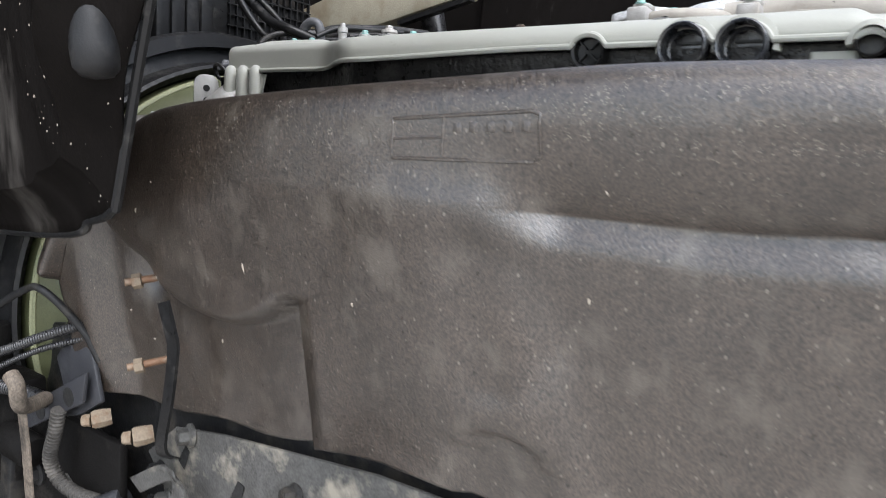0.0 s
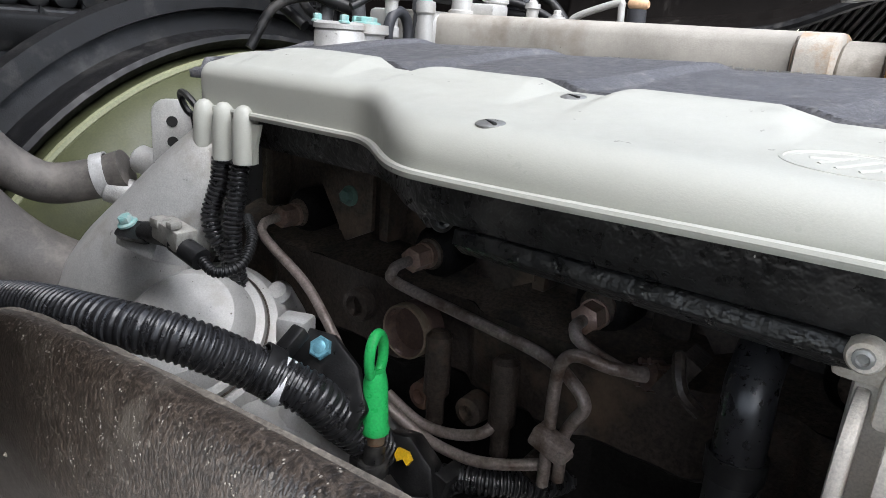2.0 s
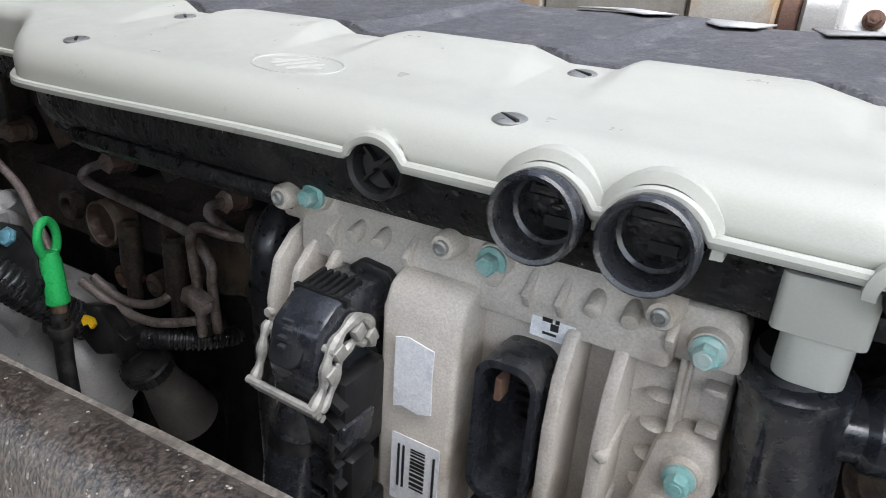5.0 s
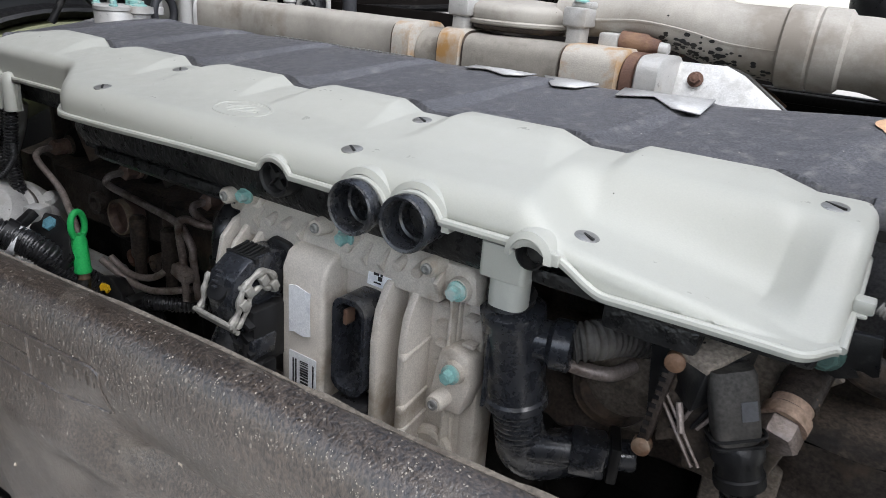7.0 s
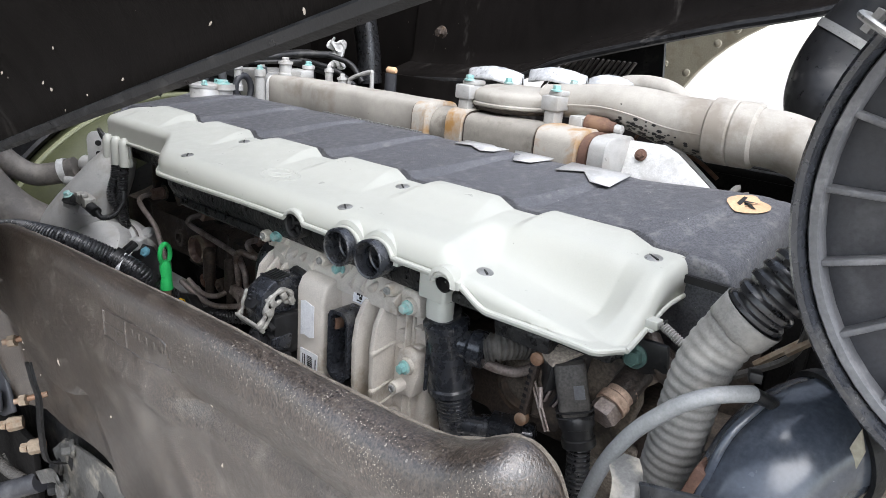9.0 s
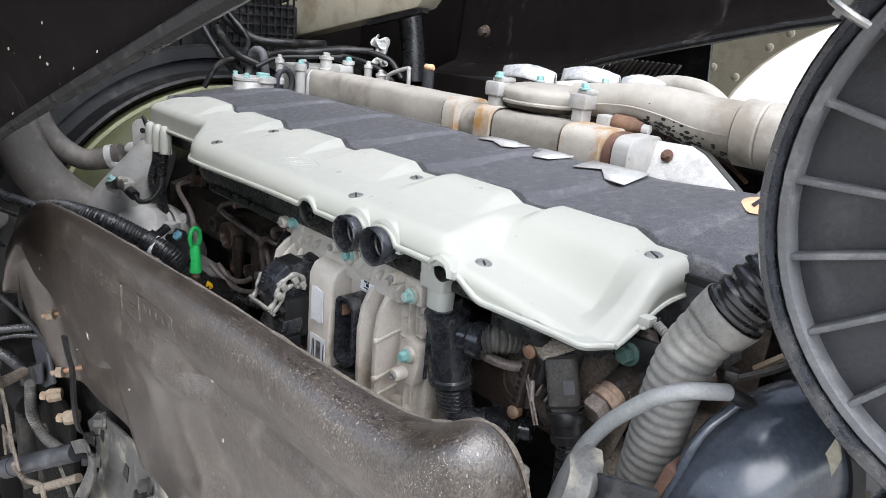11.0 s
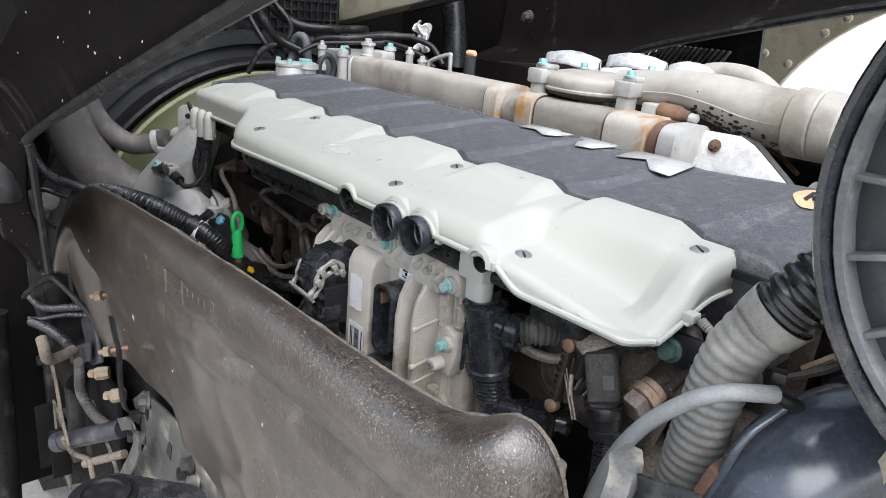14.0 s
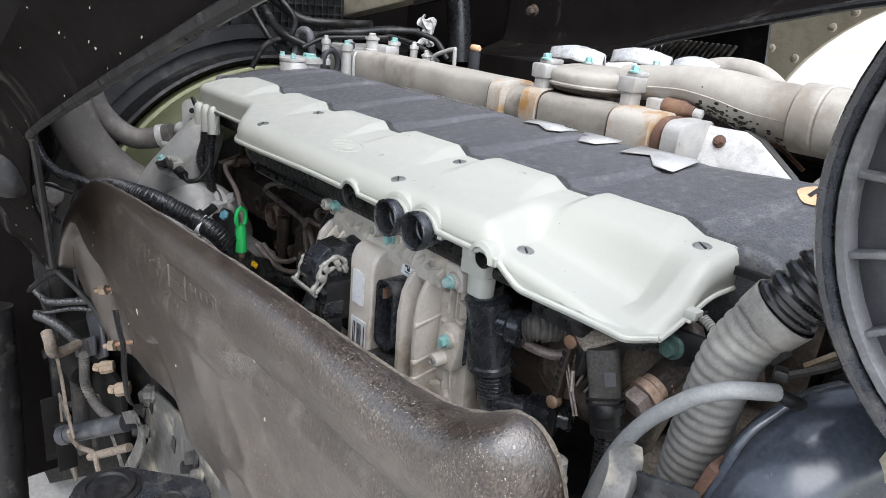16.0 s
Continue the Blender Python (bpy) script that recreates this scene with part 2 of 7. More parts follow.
M_GREYDUST = material("grey_dusty_plastic", (0.062, 0.058, 0.053), 0.7, 0, 0.4, 30, 0.4, 400, (0.16, 0.148, 0.132), 0.36, 16, grit=0.3)
M_BEAD = material("pale_olive_paint", (0.27, 0.28, 0.17), 0.45, 0, 0.12, 15, 0.1, 400)
M_ZINC = material("scraped_zinc_steel", (0.095, 0.093, 0.088), 0.45, 0.2, 0.45, 40, 0.5, 300, (0.33, 0.30, 0.245), 0.36, 16, grit=0.2)
M_FASTENER = material("grey_steel_fastener", (0.30, 0.30, 0.29), 0.4, 0.5, 0.15, 60, 0.2, 500)
M_TAN = material("tan_corroded_metal", (0.215, 0.170, 0.122), 0.7, 0.0, 0.35, 60, 0.4, 400, (0.14, 0.08, 0.045), 0.38, 40)


# ---- geometry helpers ----
class Geo:
    """A bag of vertices and faces that becomes one mesh."""

    def __init__(self):
        self.v, self.f = [], []

    def add(self, verts, faces):
        n = len(self.v)
        self.v += [tuple(p) for p in verts]
        self.f += [tuple(n + i for i in face) for face in faces]
        return self

    def box(self, c, s, rot=None):
        m = rot or Matrix.Identity(3)
        c = Vector(c)
        vs = [c + m @ Vector((sx * s[0] / 2, sy * s[1] / 2, sz * s[2] / 2)) for sx in (-1, 1) for sy in (-1, 1) for sz in (-1, 1)]
        return self.add(vs, [(0, 1, 3, 2), (4, 6, 7, 5), (0, 4, 5, 1), (2, 3, 7, 6), (0, 2, 6, 4), (1, 5, 7, 3)])

    def rings(self, rings, closed=True, caps=True):
        """Bridges rings of equally many points."""
        k = len(rings[0])
        vs = [p for r in rings for p in r]
        fs = []
        for i in range(len(rings) - 1):
            for j in range(k if closed else k - 1):
                a, b = i * k + j, i * k + (j + 1) % k
                fs.append((a, b, b + k, a + k))
        if caps:
            fs.append(tuple(range(k - 1, -1, -1)))
            fs.append(tuple(range((len(rings) - 1) * k, len(rings) * k)))
        return self.add(vs, fs)

    def lathe(self, origin, axis, profile, n=24, caps=True, phase=0.0):
        """profile: (along, radius) pairs turned about axis."""
        a = Vector(axis).normalized()
        u = a.orthogonal().normalized()
        w = a.cross(u)
        o = Vector(origin)
        rr = [[o + a * h + (u * math.cos(t) + w * math.sin(t)) * r for t in (phase + 2 * math.pi * j / n for j in range(n))] for h, r in profile]
        return self.rings(rr, True, caps)

    def cyl(self, p0, p1, r, n=20, r1=None):
        d = Vector(p1) - Vector(p0)
        return self.lathe(p0, d, [(0, r), (d.length, r if r1 is None else r1)], n)

    def tube(self, pts, r, n=14, steps=8, caps=True, radius=None):
        path = spline(pts, steps)
        return self.sweep(path, [radius(i / (len(path) - 1)) if radius else r for i in range(len(path))], n, caps)

    def sweep(self, path, radii, n=14, caps=True):
        t0 = (path[1] - path[0]).normalized()
        u = t0.orthogonal().normalized()
        rr = []
        for i, p in enumerate(path):
            t = (path[min(i + 1, len(path) - 1)] - path[max(i - 1, 0)]).normalized()
            u = (u - t * u.dot(t)).normalized()
            w = t.cross(u)
            rr.append([p + (u * math.cos(a) + w * math.sin(a)) * radii[i] for a in (2 * math.pi * j / n for j in range(n))])
        return self.rings(rr, True, caps)

    def ribbed(self, pts, r, pitch, depth, n=20):
        """A corrugated hose along a smooth line."""
        path = resample(spline(pts, 16), pitch / 6)
        wave = (0.0, 0.15, 1.0, 1.0, 0.9, 0.15)
        return self.sweep(path, [r - depth + depth * wave[i % 6] for i in range(len(path))], n)

    def prism(self, poly, o, ex, ey, depth):
        """A flat outline (list of 2D points) in the plane o, ex, ey, thickened by depth along ex x ey."""
        o, ex, ey = Vector(o), Vector(ex).normalized(), Vector(ey).normalized()
        d = ex.cross(ey) * depth
        k = len(poly)
        vs = [o + ex * a + ey * b for a, b in poly]
        return self.add(vs + [p + d for p in vs], [tuple(range(k - 1, -1, -1)), tuple(range(k, 2 * k))] +
                        [(i, (i + 1) % k, (i + 1) % k + k, i + k) for i in range(k)])

    def grid(self, fn, nu, nv):
        vs = [fn(i / nu, j / nv) for i in range(nu + 1) for j in range(nv + 1)]
        k = nv + 1
        return self.add(vs, [(i * k + j, (i + 1) * k + j, (i + 1) * k + j + 1, i * k + j + 1) for i in range(nu) for j in range(nv)])

    def hexbolt(self, p, axis, r, h, flange=1.35):
        a = Vector(axis).normalized()
        p = Vector(p)
        self.lathe(p, a, [(0, r * flange), (h * 0.22, r * flange), (h * 0.34, r * 1.05)], 20)
        self.lathe(p + a * h * 0.25, a, [(0, r), (h * 0.62, r), (h * 0.75, r * 0.86)], 6)
        return self.lathe(p + a * h * 0.98, a, [(0, r * 0.6), (h * 0.06, r * 0.5)], 12)


def spline(pts, steps=8):
    """A smooth line through the points."""
    P = [Vector(p) for p in pts]
    if len(P) == 2:
        return [P[0].lerp(P[1], i / steps) for i in range(steps + 1)]
    P = [2 * P[0] - P[1]] + P + [2 * P[-1] - P[-2]]
    out = []
    for i in range(1, len(P) - 2):
        a, b, c, d = P[i - 1:i + 3]
        for s in range(steps):
            t = s / steps
            out.append(0.5 * (2 * b + (c - a) * t + (2 * a - 5 * b + 4 * c - d) * t * t + (3 * b - a - 3 * c + d) * t ** 3))
    return out + [P[-2]]


def resample(path, step):
    out, left = [path[0]], step
    for a, b in zip(path, path[1:]):
        d = (b - a).length
        while d >= left:
            a = a + (b - a).normalized() * left
            out.append(a)
            d, left = (b - a).length, step
        left -= d
    return out


def smooth(e0, e1, x):
    t = min(1.0, max(0.0, (x - e0) / (e1 - e0)))
    return t * t * (3 - 2 * t)


def oval(rx, ry, n=28):
    return [(rx * math.cos(2 * math.pi * i / n), ry * math.sin(2 * math.pi * i / n)) for i in range(n)]


def rounded(w, h, r, n=4):
    """The outline of a rectangle with rounded corners about its middle."""
    out = []
    for cx, cy, a0 in ((w / 2 - r, h / 2 - r, 0), (-w / 2 + r, h / 2 - r, 90), (-w / 2 + r, -h / 2 + r, 180), (w / 2 - r, -h / 2 + r, 270)):
        out += [(cx + r * math.cos(radians(a0 + 90 * i / n)), cy + r * math.sin(radians(a0 + 90 * i / n))) for i in range(n + 1)]
    return out


def build(name, geo, mat, bevel=0.0, sharp=38, segments=2, thick=0.0, sub=0):
    bm = bmesh.new()
    vs = [bm.verts.new(p) for p in geo.v]
    for f in geo.f:
        try:
            bm.faces.new([vs[i] for i in f])
        except ValueError:
            pass
    bmesh.ops.remove_doubles(bm, verts=bm.verts, dist=1e-6)
    bmesh.ops.recalc_face_normals(bm, faces=bm.faces)
    if bevel:
        edges = [e for e in bm.edges if len(e.link_faces) == 2 and e.calc_face_angle(0) > radians(32)]
        bmesh.ops.bevel(bm, geom=edges, offset=bevel, segments=segments, affect="EDGES", profile=0.5, clamp_overlap=True)
    me = bpy.data.meshes.new(name)
    bm.to_mesh(me)
    bm.free()
    me.shade_smooth()
    me.set_sharp_from_angle(angle=radians(sharp))
    me.materials.append(mat)
    ob = new(name, me)
    if thick:
        md = ob.modifiers.new("thickness", "SOLIDIFY")
        md.thickness, md.offset = thick, 0
    return ob


def part(name, geo, mat, parent, label="", **kw):
    """One mesh object under a thing or a part."""
    ob = build(name, geo, mat, **kw)
    ob.parent = parent
    ob.matrix_parent_inverse = parent.matrix_world.inverted() if parent.type != "EMPTY" else Matrix.Translation(-parent.location)
    if label:
        ob["label"] = label
    return ob


def thing(name, at, label, category, group="", kind=""):
    ob = new(name)
    ob.location = at
    ob.empty_display_size = 0.02
    return tagged(ob, label, category, group, kind)


def single(name, geo, mat, label, category, group="", kind="", **kw):
    return tagged(build(name, geo, mat, **kw), label, category, group, kind)


X, Y, Z = Vector((1, 0, 0)), Vector((0, 1, 0)), Vector((0, 0, 1))
# ---- ground and truck structure ----
g = Geo().grid(lambda u, v: (-60 + 120 * u, -60 + 120 * v, 0.0), 24, 24)
single("ground", g, M_GROUND, "pale dusty concrete yard under the truck", "ground", kind="structure")

# chassis rail under the engine, with its lower flange
g = Geo().box((-0.3, -0.165, 0.83), (2.6, 0.012, 0.24)).box((-0.3, -0.135, 0.947), (2.6, 0.07, 0.012)).box((-0.3, -0.135, 0.713), (2.6, 0.07, 0.012))
single("chassis_rail", g, M_CHASSIS, "dirty dark steel chassis rail below the engine", "chassis rail", kind="structure", bevel=0.003)
g = Geo().box((-0.3, 0.72, 0.86), (2.6, 0.012, 0.24)).box((-0.3, 0.69, 0.977), (2.6, 0.07, 0.012))
single("chassis_rail_far", g, M_CHASSIS, "dark steel chassis rail beyond the engine", "chassis rail", kind="structure", bevel=0.003)

g = Geo().box((-0.6, 0.735, 1.02), (1.5, 0.012, 0.86)).box((-1.02, 0.90, 1.45), (0.56, 0.012, 1.0))
single("wall_far_wing", g, M_CAB, "dark inner wing panel beyond the engine", "panel", kind="structure", bevel=0.003)
g = Geo().box((-1.30, 0.1, 1.31), (0.03, 2.6, 2.14))
single("wall_front_bulkhead", g, M_CAB, "dark front bulkhead of the truck behind the radiator", "bulkhead", kind="structure", bevel=0.003)

# underside of the tilted cab, high over the engine front; unseen, it blocks sky light
g = Geo()
rot = Matrix.Rotation(radians(-66), 3, "Y")
g.box((-1.12, 0.2, 2.25), (1.3, 2.3, 0.05), rot)
single("cab_underside", g, M_CAB, "dirty black underside of the tilted truck cab", "cab floor", kind="structure", bevel=0.01)


# ---- near wheel-arch liner of the cab ----
def flecks(spots):
    """Small uneven scraps lying on a surface, from points, normals and sizes."""
    g = Geo()
    for q, nrm, size in spots:
        a = nrm.orthogonal().normalized()
        b = nrm.cross(a)
        turn, k = random.uniform(0, 6.28), random.uniform(0.45, 1.0)
        ring = [q + (a * math.cos(turn + j * 1.257) + b * k * math.sin(turn + j * 1.257)) * size * random.uniform(0.7, 1.25) for j in range(5)]
        g.add(ring + [q + nrm * size * 0.35], [(j, (j + 1) % 5, 5) for j in range(5)])
    return g


def normal_at(surface, u, v, facing):
    """The normal of a parametric sheet, on the side that looks along facing."""
    e = 0.004
    p = Vector(surface(u, v))
    n = (Vector(surface(min(1.0, u + e), v)) - Vector(surface(max(0.0, u - e), v))).cross(Vector(surface(u, min(1.0, v + e))) - Vector(surface(u, max(0.0, v - e))))
    if n.length < 1e-9:
        return p, facing.normalized()
    n.normalize()
    return p, n if n.dot(facing) > 0 else -n


def near_liner():
    root = thing("cab_wheel_arch_liner", (-0.42, -0.36, 1.19), "scuffed black plastic wheel-arch liner hanging from the tilted cab", "wheel arch liner")
    edge = [(-1.7, -0.33, 1.08), (-0.64, -0.34, 1.14), (-0.47, -0.345, 1.172), (-0.425, -0.35, 1.186), (-0.412, -0.352, 1.20), (-0.37, -0.362, 1.29),
            (-0.335, -0.37, 1.362), (-0.32, -0.374, 1.384), (-0.30, -0.378, 1.396), (-0.1, -0.388, 1.457), (0.3, -0.41, 1.568), (0.9, -0.44, 1.73)]
    line = spline(edge, 10)

    def face(u, v):
        p = line[round(u * (len(line) - 1))]
        # the sheet leaves its edge upwards and towards the front of the truck
        # extra unseen height towards the front, added to shade the engine there
        up = (0.42 + 0.45 * smooth(0.5, 0.05, p.x)) * (v * v * 0.2 + v * 0.8)
        q = Vector((p.x - 0.62 * up, p.y - 0.02 * smooth(0, 0.05, up) - 0.05 * up, p.z + 1.0 * up))
        q.y -= 0.035 * math.exp(-((q.x + 0.40 - 0.2 * (q.z - 1.3)) / 0.035) ** 2) * smooth(1.24, 1.34, q.z) * (1 - smooth(1.7, 1.9, q.z))
        q.y -= 0.012 * smooth(0.035, 0.05, up)
        return q

    g = Geo().grid(face, len(line) - 1, 60)
    part("panel", g, M_CAB, root, thick=0.004)
    # dried mud: scattered spots, and a caked patch above the lower corner
    random.seed(21)
    spots = []
    while len(spots) < 420:
        u, v = random.uniform(0.25, 0.98), random.random() ** 1.6
        u = round(u * (len(line) - 1)) / (len(line) - 1)
        p = face(u, v)
        cake = math.exp(-(((p.x - 0.111) / 0.016) ** 2 + ((p.z - 1.530) / 0.022) ** 2))
        if random.random() < 0.10 + 0.9 * cake:
            p, nrm = normal_at(face, u, v, Vector((0.1, -1, 0.1)))
            spots.append((p + nrm * 0.0022 + Vector((random.uniform(-0.004, 0.004), 0, random.uniform(-0.004, 0.004))), nrm, random.choice((0.0006, 0.0008, 0.0011, 0.0017)) * (1 + 0.9 * cake)))
    tagged(part("mud_spots", flecks(spots), M_MUD, root, "dried pale mud spots"), kind="stuff")
    g = Geo().sweep([p + Vector((0, 0.002, 0)) for p in line], [0.005] * len(line), 8)
    part("edge_seal", g, M_BLACK, root, "rolled black edge with pale scuffs")
    g = Geo()
    g.lathe((-0.372, -0.392, 1.318), (0.16, -0.03, -1), [(-0.20, 0.010), (-0.13, 0.0165), (-0.05, 0.0195), (-0.01, 0.0205), (0.006, 0.0185), (0.012, 0.0135), (0.014, 0.006)], 24)
    part("moulded_boss", g, M_SHROUD, root, "grey dusty rounded boss moulded into the liner", sharp=60)
    return root


near_liner()

# ---- far wheel-arch liner ----
root = thing("far_wheel_arch_liner", (-0.3, 0.75, 1.5), "matt black wheel-arch liner beyond the engine with a pale scuff", "wheel arch liner")
low = spline([(-0.80, 0.75, 1.44), (-0.72, 0.75, 1.44), (-0.42, 0.75, 1.468), (-0.25, 0.75, 1.53), (0.05, 0.75, 1.61), (0.25, 0.74, 1.655), (0.8, 0.72, 1.80)], 10)
g = Geo().grid(lambda u, v: (low[round(u * 60)].x, low[round(u * 60)].y + 0.10 * smooth(0, 0.08, v) + 0.05 * v, low[round(u * 60)].z + 0.55 * v), 60, 30)
part("panel", g, M_CAB, root, thick=0.006)
g = Geo().sweep(low, [0.008] * len(low), 8)
part("edge_seal", g, M_BLACK, root)
g = Geo().hexbolt((-0.62, 0.765, 1.562), (0, -1, -0.1), 0.011, 0.02)
part("clip", g, M_BLOCK, root, "small brown retaining clip")
g = Geo().tube([(-0.80, 0.70, 1.42), (-0.81, 0.70, 1.5), (-0.84, 0.70, 1.62), (-0.86, 0.70, 1.75)], 0.03, 16)
single("drain_duct", g, M_GLOSS, "glossy black upright duct beside the far liner", "duct")
root = thing("far_grille", (-0.3, 0.95, 1.5), "dark slatted grille panel under the far liner", "grille")
g = Geo().prism([(-0.44, 1.42), (-0.12, 1.42), (-0.14, 1.60), (-0.24, 1.58), (-0.40, 1.50)], (0, 0.96, 0), X, Z, -0.01)
part("backing", g, M_BLACK, root)
part("post", Geo().box((-0.30, 0.975, 0.72), (0.05, 0.02, 1.44)), M_BLACK, root)
for i in range(15):
    x = -0.415 + i * 0.0135
    part("slat", Geo().box((x, 0.945, 1.475), (0.005, 0.012, 0.13), Matrix.Rotation(radians(32), 3, "Y")), M_RUBBER, root, bevel=0.001)
root = thing("far_shell", (-0.2, 1.2, 1.5), "beige painted steel wheel housing with rivets", "wheel housing")
arc = [(-0.45, 0.0), (-0.44, 0.0), (-0.30, 1.40)] + [(0.27 - 0.52 * math.cos(a) * 0.95, 1.30 + 0.40 * math.sin(a)) for a in (radians(20 + 6 * i) for i in range(16))] + [(0.60, 1.72), (0.9, 1.80), (0.9, 2.05), (-0.45, 2.05)]
g = Geo().prism(arc, (0, 1.2, 0), X, Z, -0.02)
part("panel", g, M_BEIGE, root, bevel=0.003)
for x, z in ((-0.225, 1.527), (-0.165, 1.51), (-0.10, 1.585), (-0.06, 1.62)):
    g = Geo().lathe((x, 1.18, z), (0, -1, 0), [(0, 0.010), (0.006, 0.009), (0.009, 0.004)], 12)
    part("rivet", g, M_BEIGE, root)

# ---- beige cab bar, far left ----
root = thing("cab_mount_beam", (-0.95, 0.6, 1.56), "pale beige painted steel beam of the cab mount", "beam")
g = Geo().prism([(-1.25, 1.50), (-1.18, 1.495), (-0.66, 1.60), (-0.60, 1.66), (-0.95, 1.66), (-1.25, 1.58)], (0, 0.63, 0), X, Z, 0.06)
part("beam", g, M_BEIGE, root, bevel=0.006)
g = Geo().box((-0.74, 0.58, 1.575), (0.2, 0.02, 0.01), Matrix.Rotation(radians(-12), 3, "Y"))
part("lower_strip", g, M_BLACK, root)


# ---- brown fibre splash panel in front of the engine ----
RIM = [(-0.705, -0.275, 1.10), (-0.66, -0.272, 1.17), (-0.58, -0.270, 1.232), (-0.52, -0.270, 1.264), (-0.45, -0.269, 1.287), (-0.30, -0.268, 1.302), (-0.1, -0.267, 1.3135),
       (0.05, -0.266, 1.321), (0.18, -0.262, 1.321), (0.27, -0.254, 1.320), (0.31, -0.251, 1.327), (0.345, -0.249, 1.345), (0.365, -0.247, 1.340), (0.379, -0.243, 1.314), (0.390, -0.24, 1.26), (0.394, -0.238, 1.20)]



def splash_panel():
    line = spline(RIM, 12)
    n = len(line) - 1

    def roll(x):
        return 0.011 + 0.010 * smooth(-0.35, -0.1, x) + 0.010 * smooth(0.1, 0.3, x)

    def low(x):
        return 0.978 - 0.046 * smooth(-0.15, -0.40, x) - 0.015 * smooth(-0.42, -0.55, x)

    def relief(x, z):
        """How far the face lies behind the rolled rim."""
        y = (0.048 + 0.007 * smooth(-0.30, -0.40, x)) * max(0.0, (1.225 - z) / (1.225 - low(x))) ** 1.1
        # the upper band leans back to a sharp valley, and the face stands below it
        k = smooth(-0.055, 0.0, x + 0.25 * (z - 1.23))
        zc = 1.223 + 0.005 * smooth(0.1, 0.2, x)
        lean = min(1.0, max(0.0, (1.302 - z) / (1.302 - zc))) ** 2.4
        y += 0.034 * k * lean * (1 - 0.30 * smooth(zc + 0.001, zc - 0.030, z))
        y -= 0.005 * math.exp(-(((x + 0.10) / 0.07) ** 2 + ((z - 1.215) / 0.022) ** 2))
        y += 0.007 * smooth(0.082, 0.055, math.hypot((x + 0.065) * 0.9, z - 1.135)) * smooth(-0.09, -0.05, x)
        y += 0.022 * math.exp(-(((x + 0.535) / 0.035) ** 2 + ((z - 1.098) / 0.030) ** 2))
        y += 0.026 * smooth(0.004, -0.010, z - 1.072 - 2.8 * (x + 0.40) ** 2) * smooth(-0.254, -0.264, x) * (1 - smooth(-0.60, -0.665, x))
        y += 0.010 * smooth(0.050, 0.042, math.hypot(x + 0.035, z - 1.0)) 
        return y + 0.0018 * noise.noise((x * 14, z * 14, 0.5)) + 0.0008 * noise.noise((x * 45, z * 45, 3.5))

    def skin(u, v):
        p = line[round(u * n)]
        # from the thin inner lip over the rolled top and down the face
        if v < 0.12:
            k = v / 0.12
            a = math.pi * 0.5 * k
            q = Vector((p.x, p.y - roll(p.x) * math.sin(a), p.z + 0.003 * math.sin(math.pi * k) - 0.026 * (1 - math.cos(a))))
            q.x += -0.02 * k * smooth(0.33, 0.385, p.x)
            return q
        k = (v - 0.12) / 0.88
        z = (p.z - 0.026) * (1 - k) + low(p.x) * k
        xx = p.x - 0.02 * smooth(0.33, 0.385, p.x) * (1 - k)
        return Vector((xx, p.y - roll(xx) + relief(xx, z) * smooth(0.0, 0.06, k), z))

    def on_face(x, z):
        """A point on the skin at x and z."""
        i = min(range(n + 1), key=lambda j: abs(line[j].x - x))
        best = min((skin(i / n, v / 300) for v in range(1, 300)), key=lambda q: abs(q.z - z))
        return best.y - 0.003

    g = Geo().grid(skin, n, 150)
    root = thing("engine_splash_guard", (0, -0.27, 0.96), "brown fibre engine splash panel, worn and flecked with mud", "splash panel")
    part("panel", g, M_FIBRE, root, thick=0.006, sharp=60)
    lip = [p + Vector((0, 0.001, 0.0012)) for p in line]
    part("lip_edge", Geo().sweep(lip, [0.0026 + 0.0012 * noise.noise((p.x * 160, 2.5, 0.5)) for p in lip], 6), M_FRAY, root, "thin pale frayed edge")
    # pale flecks that paint the bright sparkle of the crest, with its frayed fibres
    random.seed(31)
    spots = []
    while len(spots) < 2600:
        x = random.uniform(-0.45, 0.385)
        i = min(range(n + 1), key=lambda j: abs(line[j].x - x))
        v = abs(random.gauss(0.115, 0.055))
        if v > 0.3 or random.random() > (0.35 + 0.65 * smooth(-0.1, 0.3, x)) * smooth(-0.25, 0.35, noise.noise((x * 22, v * 30, 4.0))):
            continue
        p, nrm = normal_at(skin, i / n, v, Vector((0, -1, 0.7)))
        spots.append((p + nrm * 0.0031 + X * random.uniform(-0.003, 0.003), nrm, random.uniform(0.00025, 0.00065)))
    tagged(part("crest_glints", flecks(spots), M_CRESTGLINT, root, "pale flecks for the sparkle and fraying of the crest"), kind="stuff")
    # dried mud splashes on the face
    random.seed(5)
    mud = Geo()
    for i in range(16):
        u, v = random.uniform(0.12, 0.95), random.uniform(0.16, 0.75)
        q = skin(round(u * n) / n, v)
        ln = random.choice((0.0015, 0.002, 0.002, 0.003, 0.007))
        w = random.uniform(0.0009, 0.0018)
        a = random.uniform(1.2, 2.2)
        ex, ey = Vector((math.cos(a), 0, math.sin(a))), Vector((-math.sin(a), 0, math.cos(a)))
        mud.add([q - Y * 0.0034 + ex * ln * c + ey * w * d for c, d in ((-1, 0), (-0.5, -0.8), (0.4, -1), (1, 0), (0.5, 0.9), (-0.4, 0.7))] + [q - Y * 0.005], [(i, (i + 1) % 6, 6) for i in range(6)])
    tagged(part("mud_splash", mud, M_MUD, root, "dried pale mud splashes"), kind="stuff")
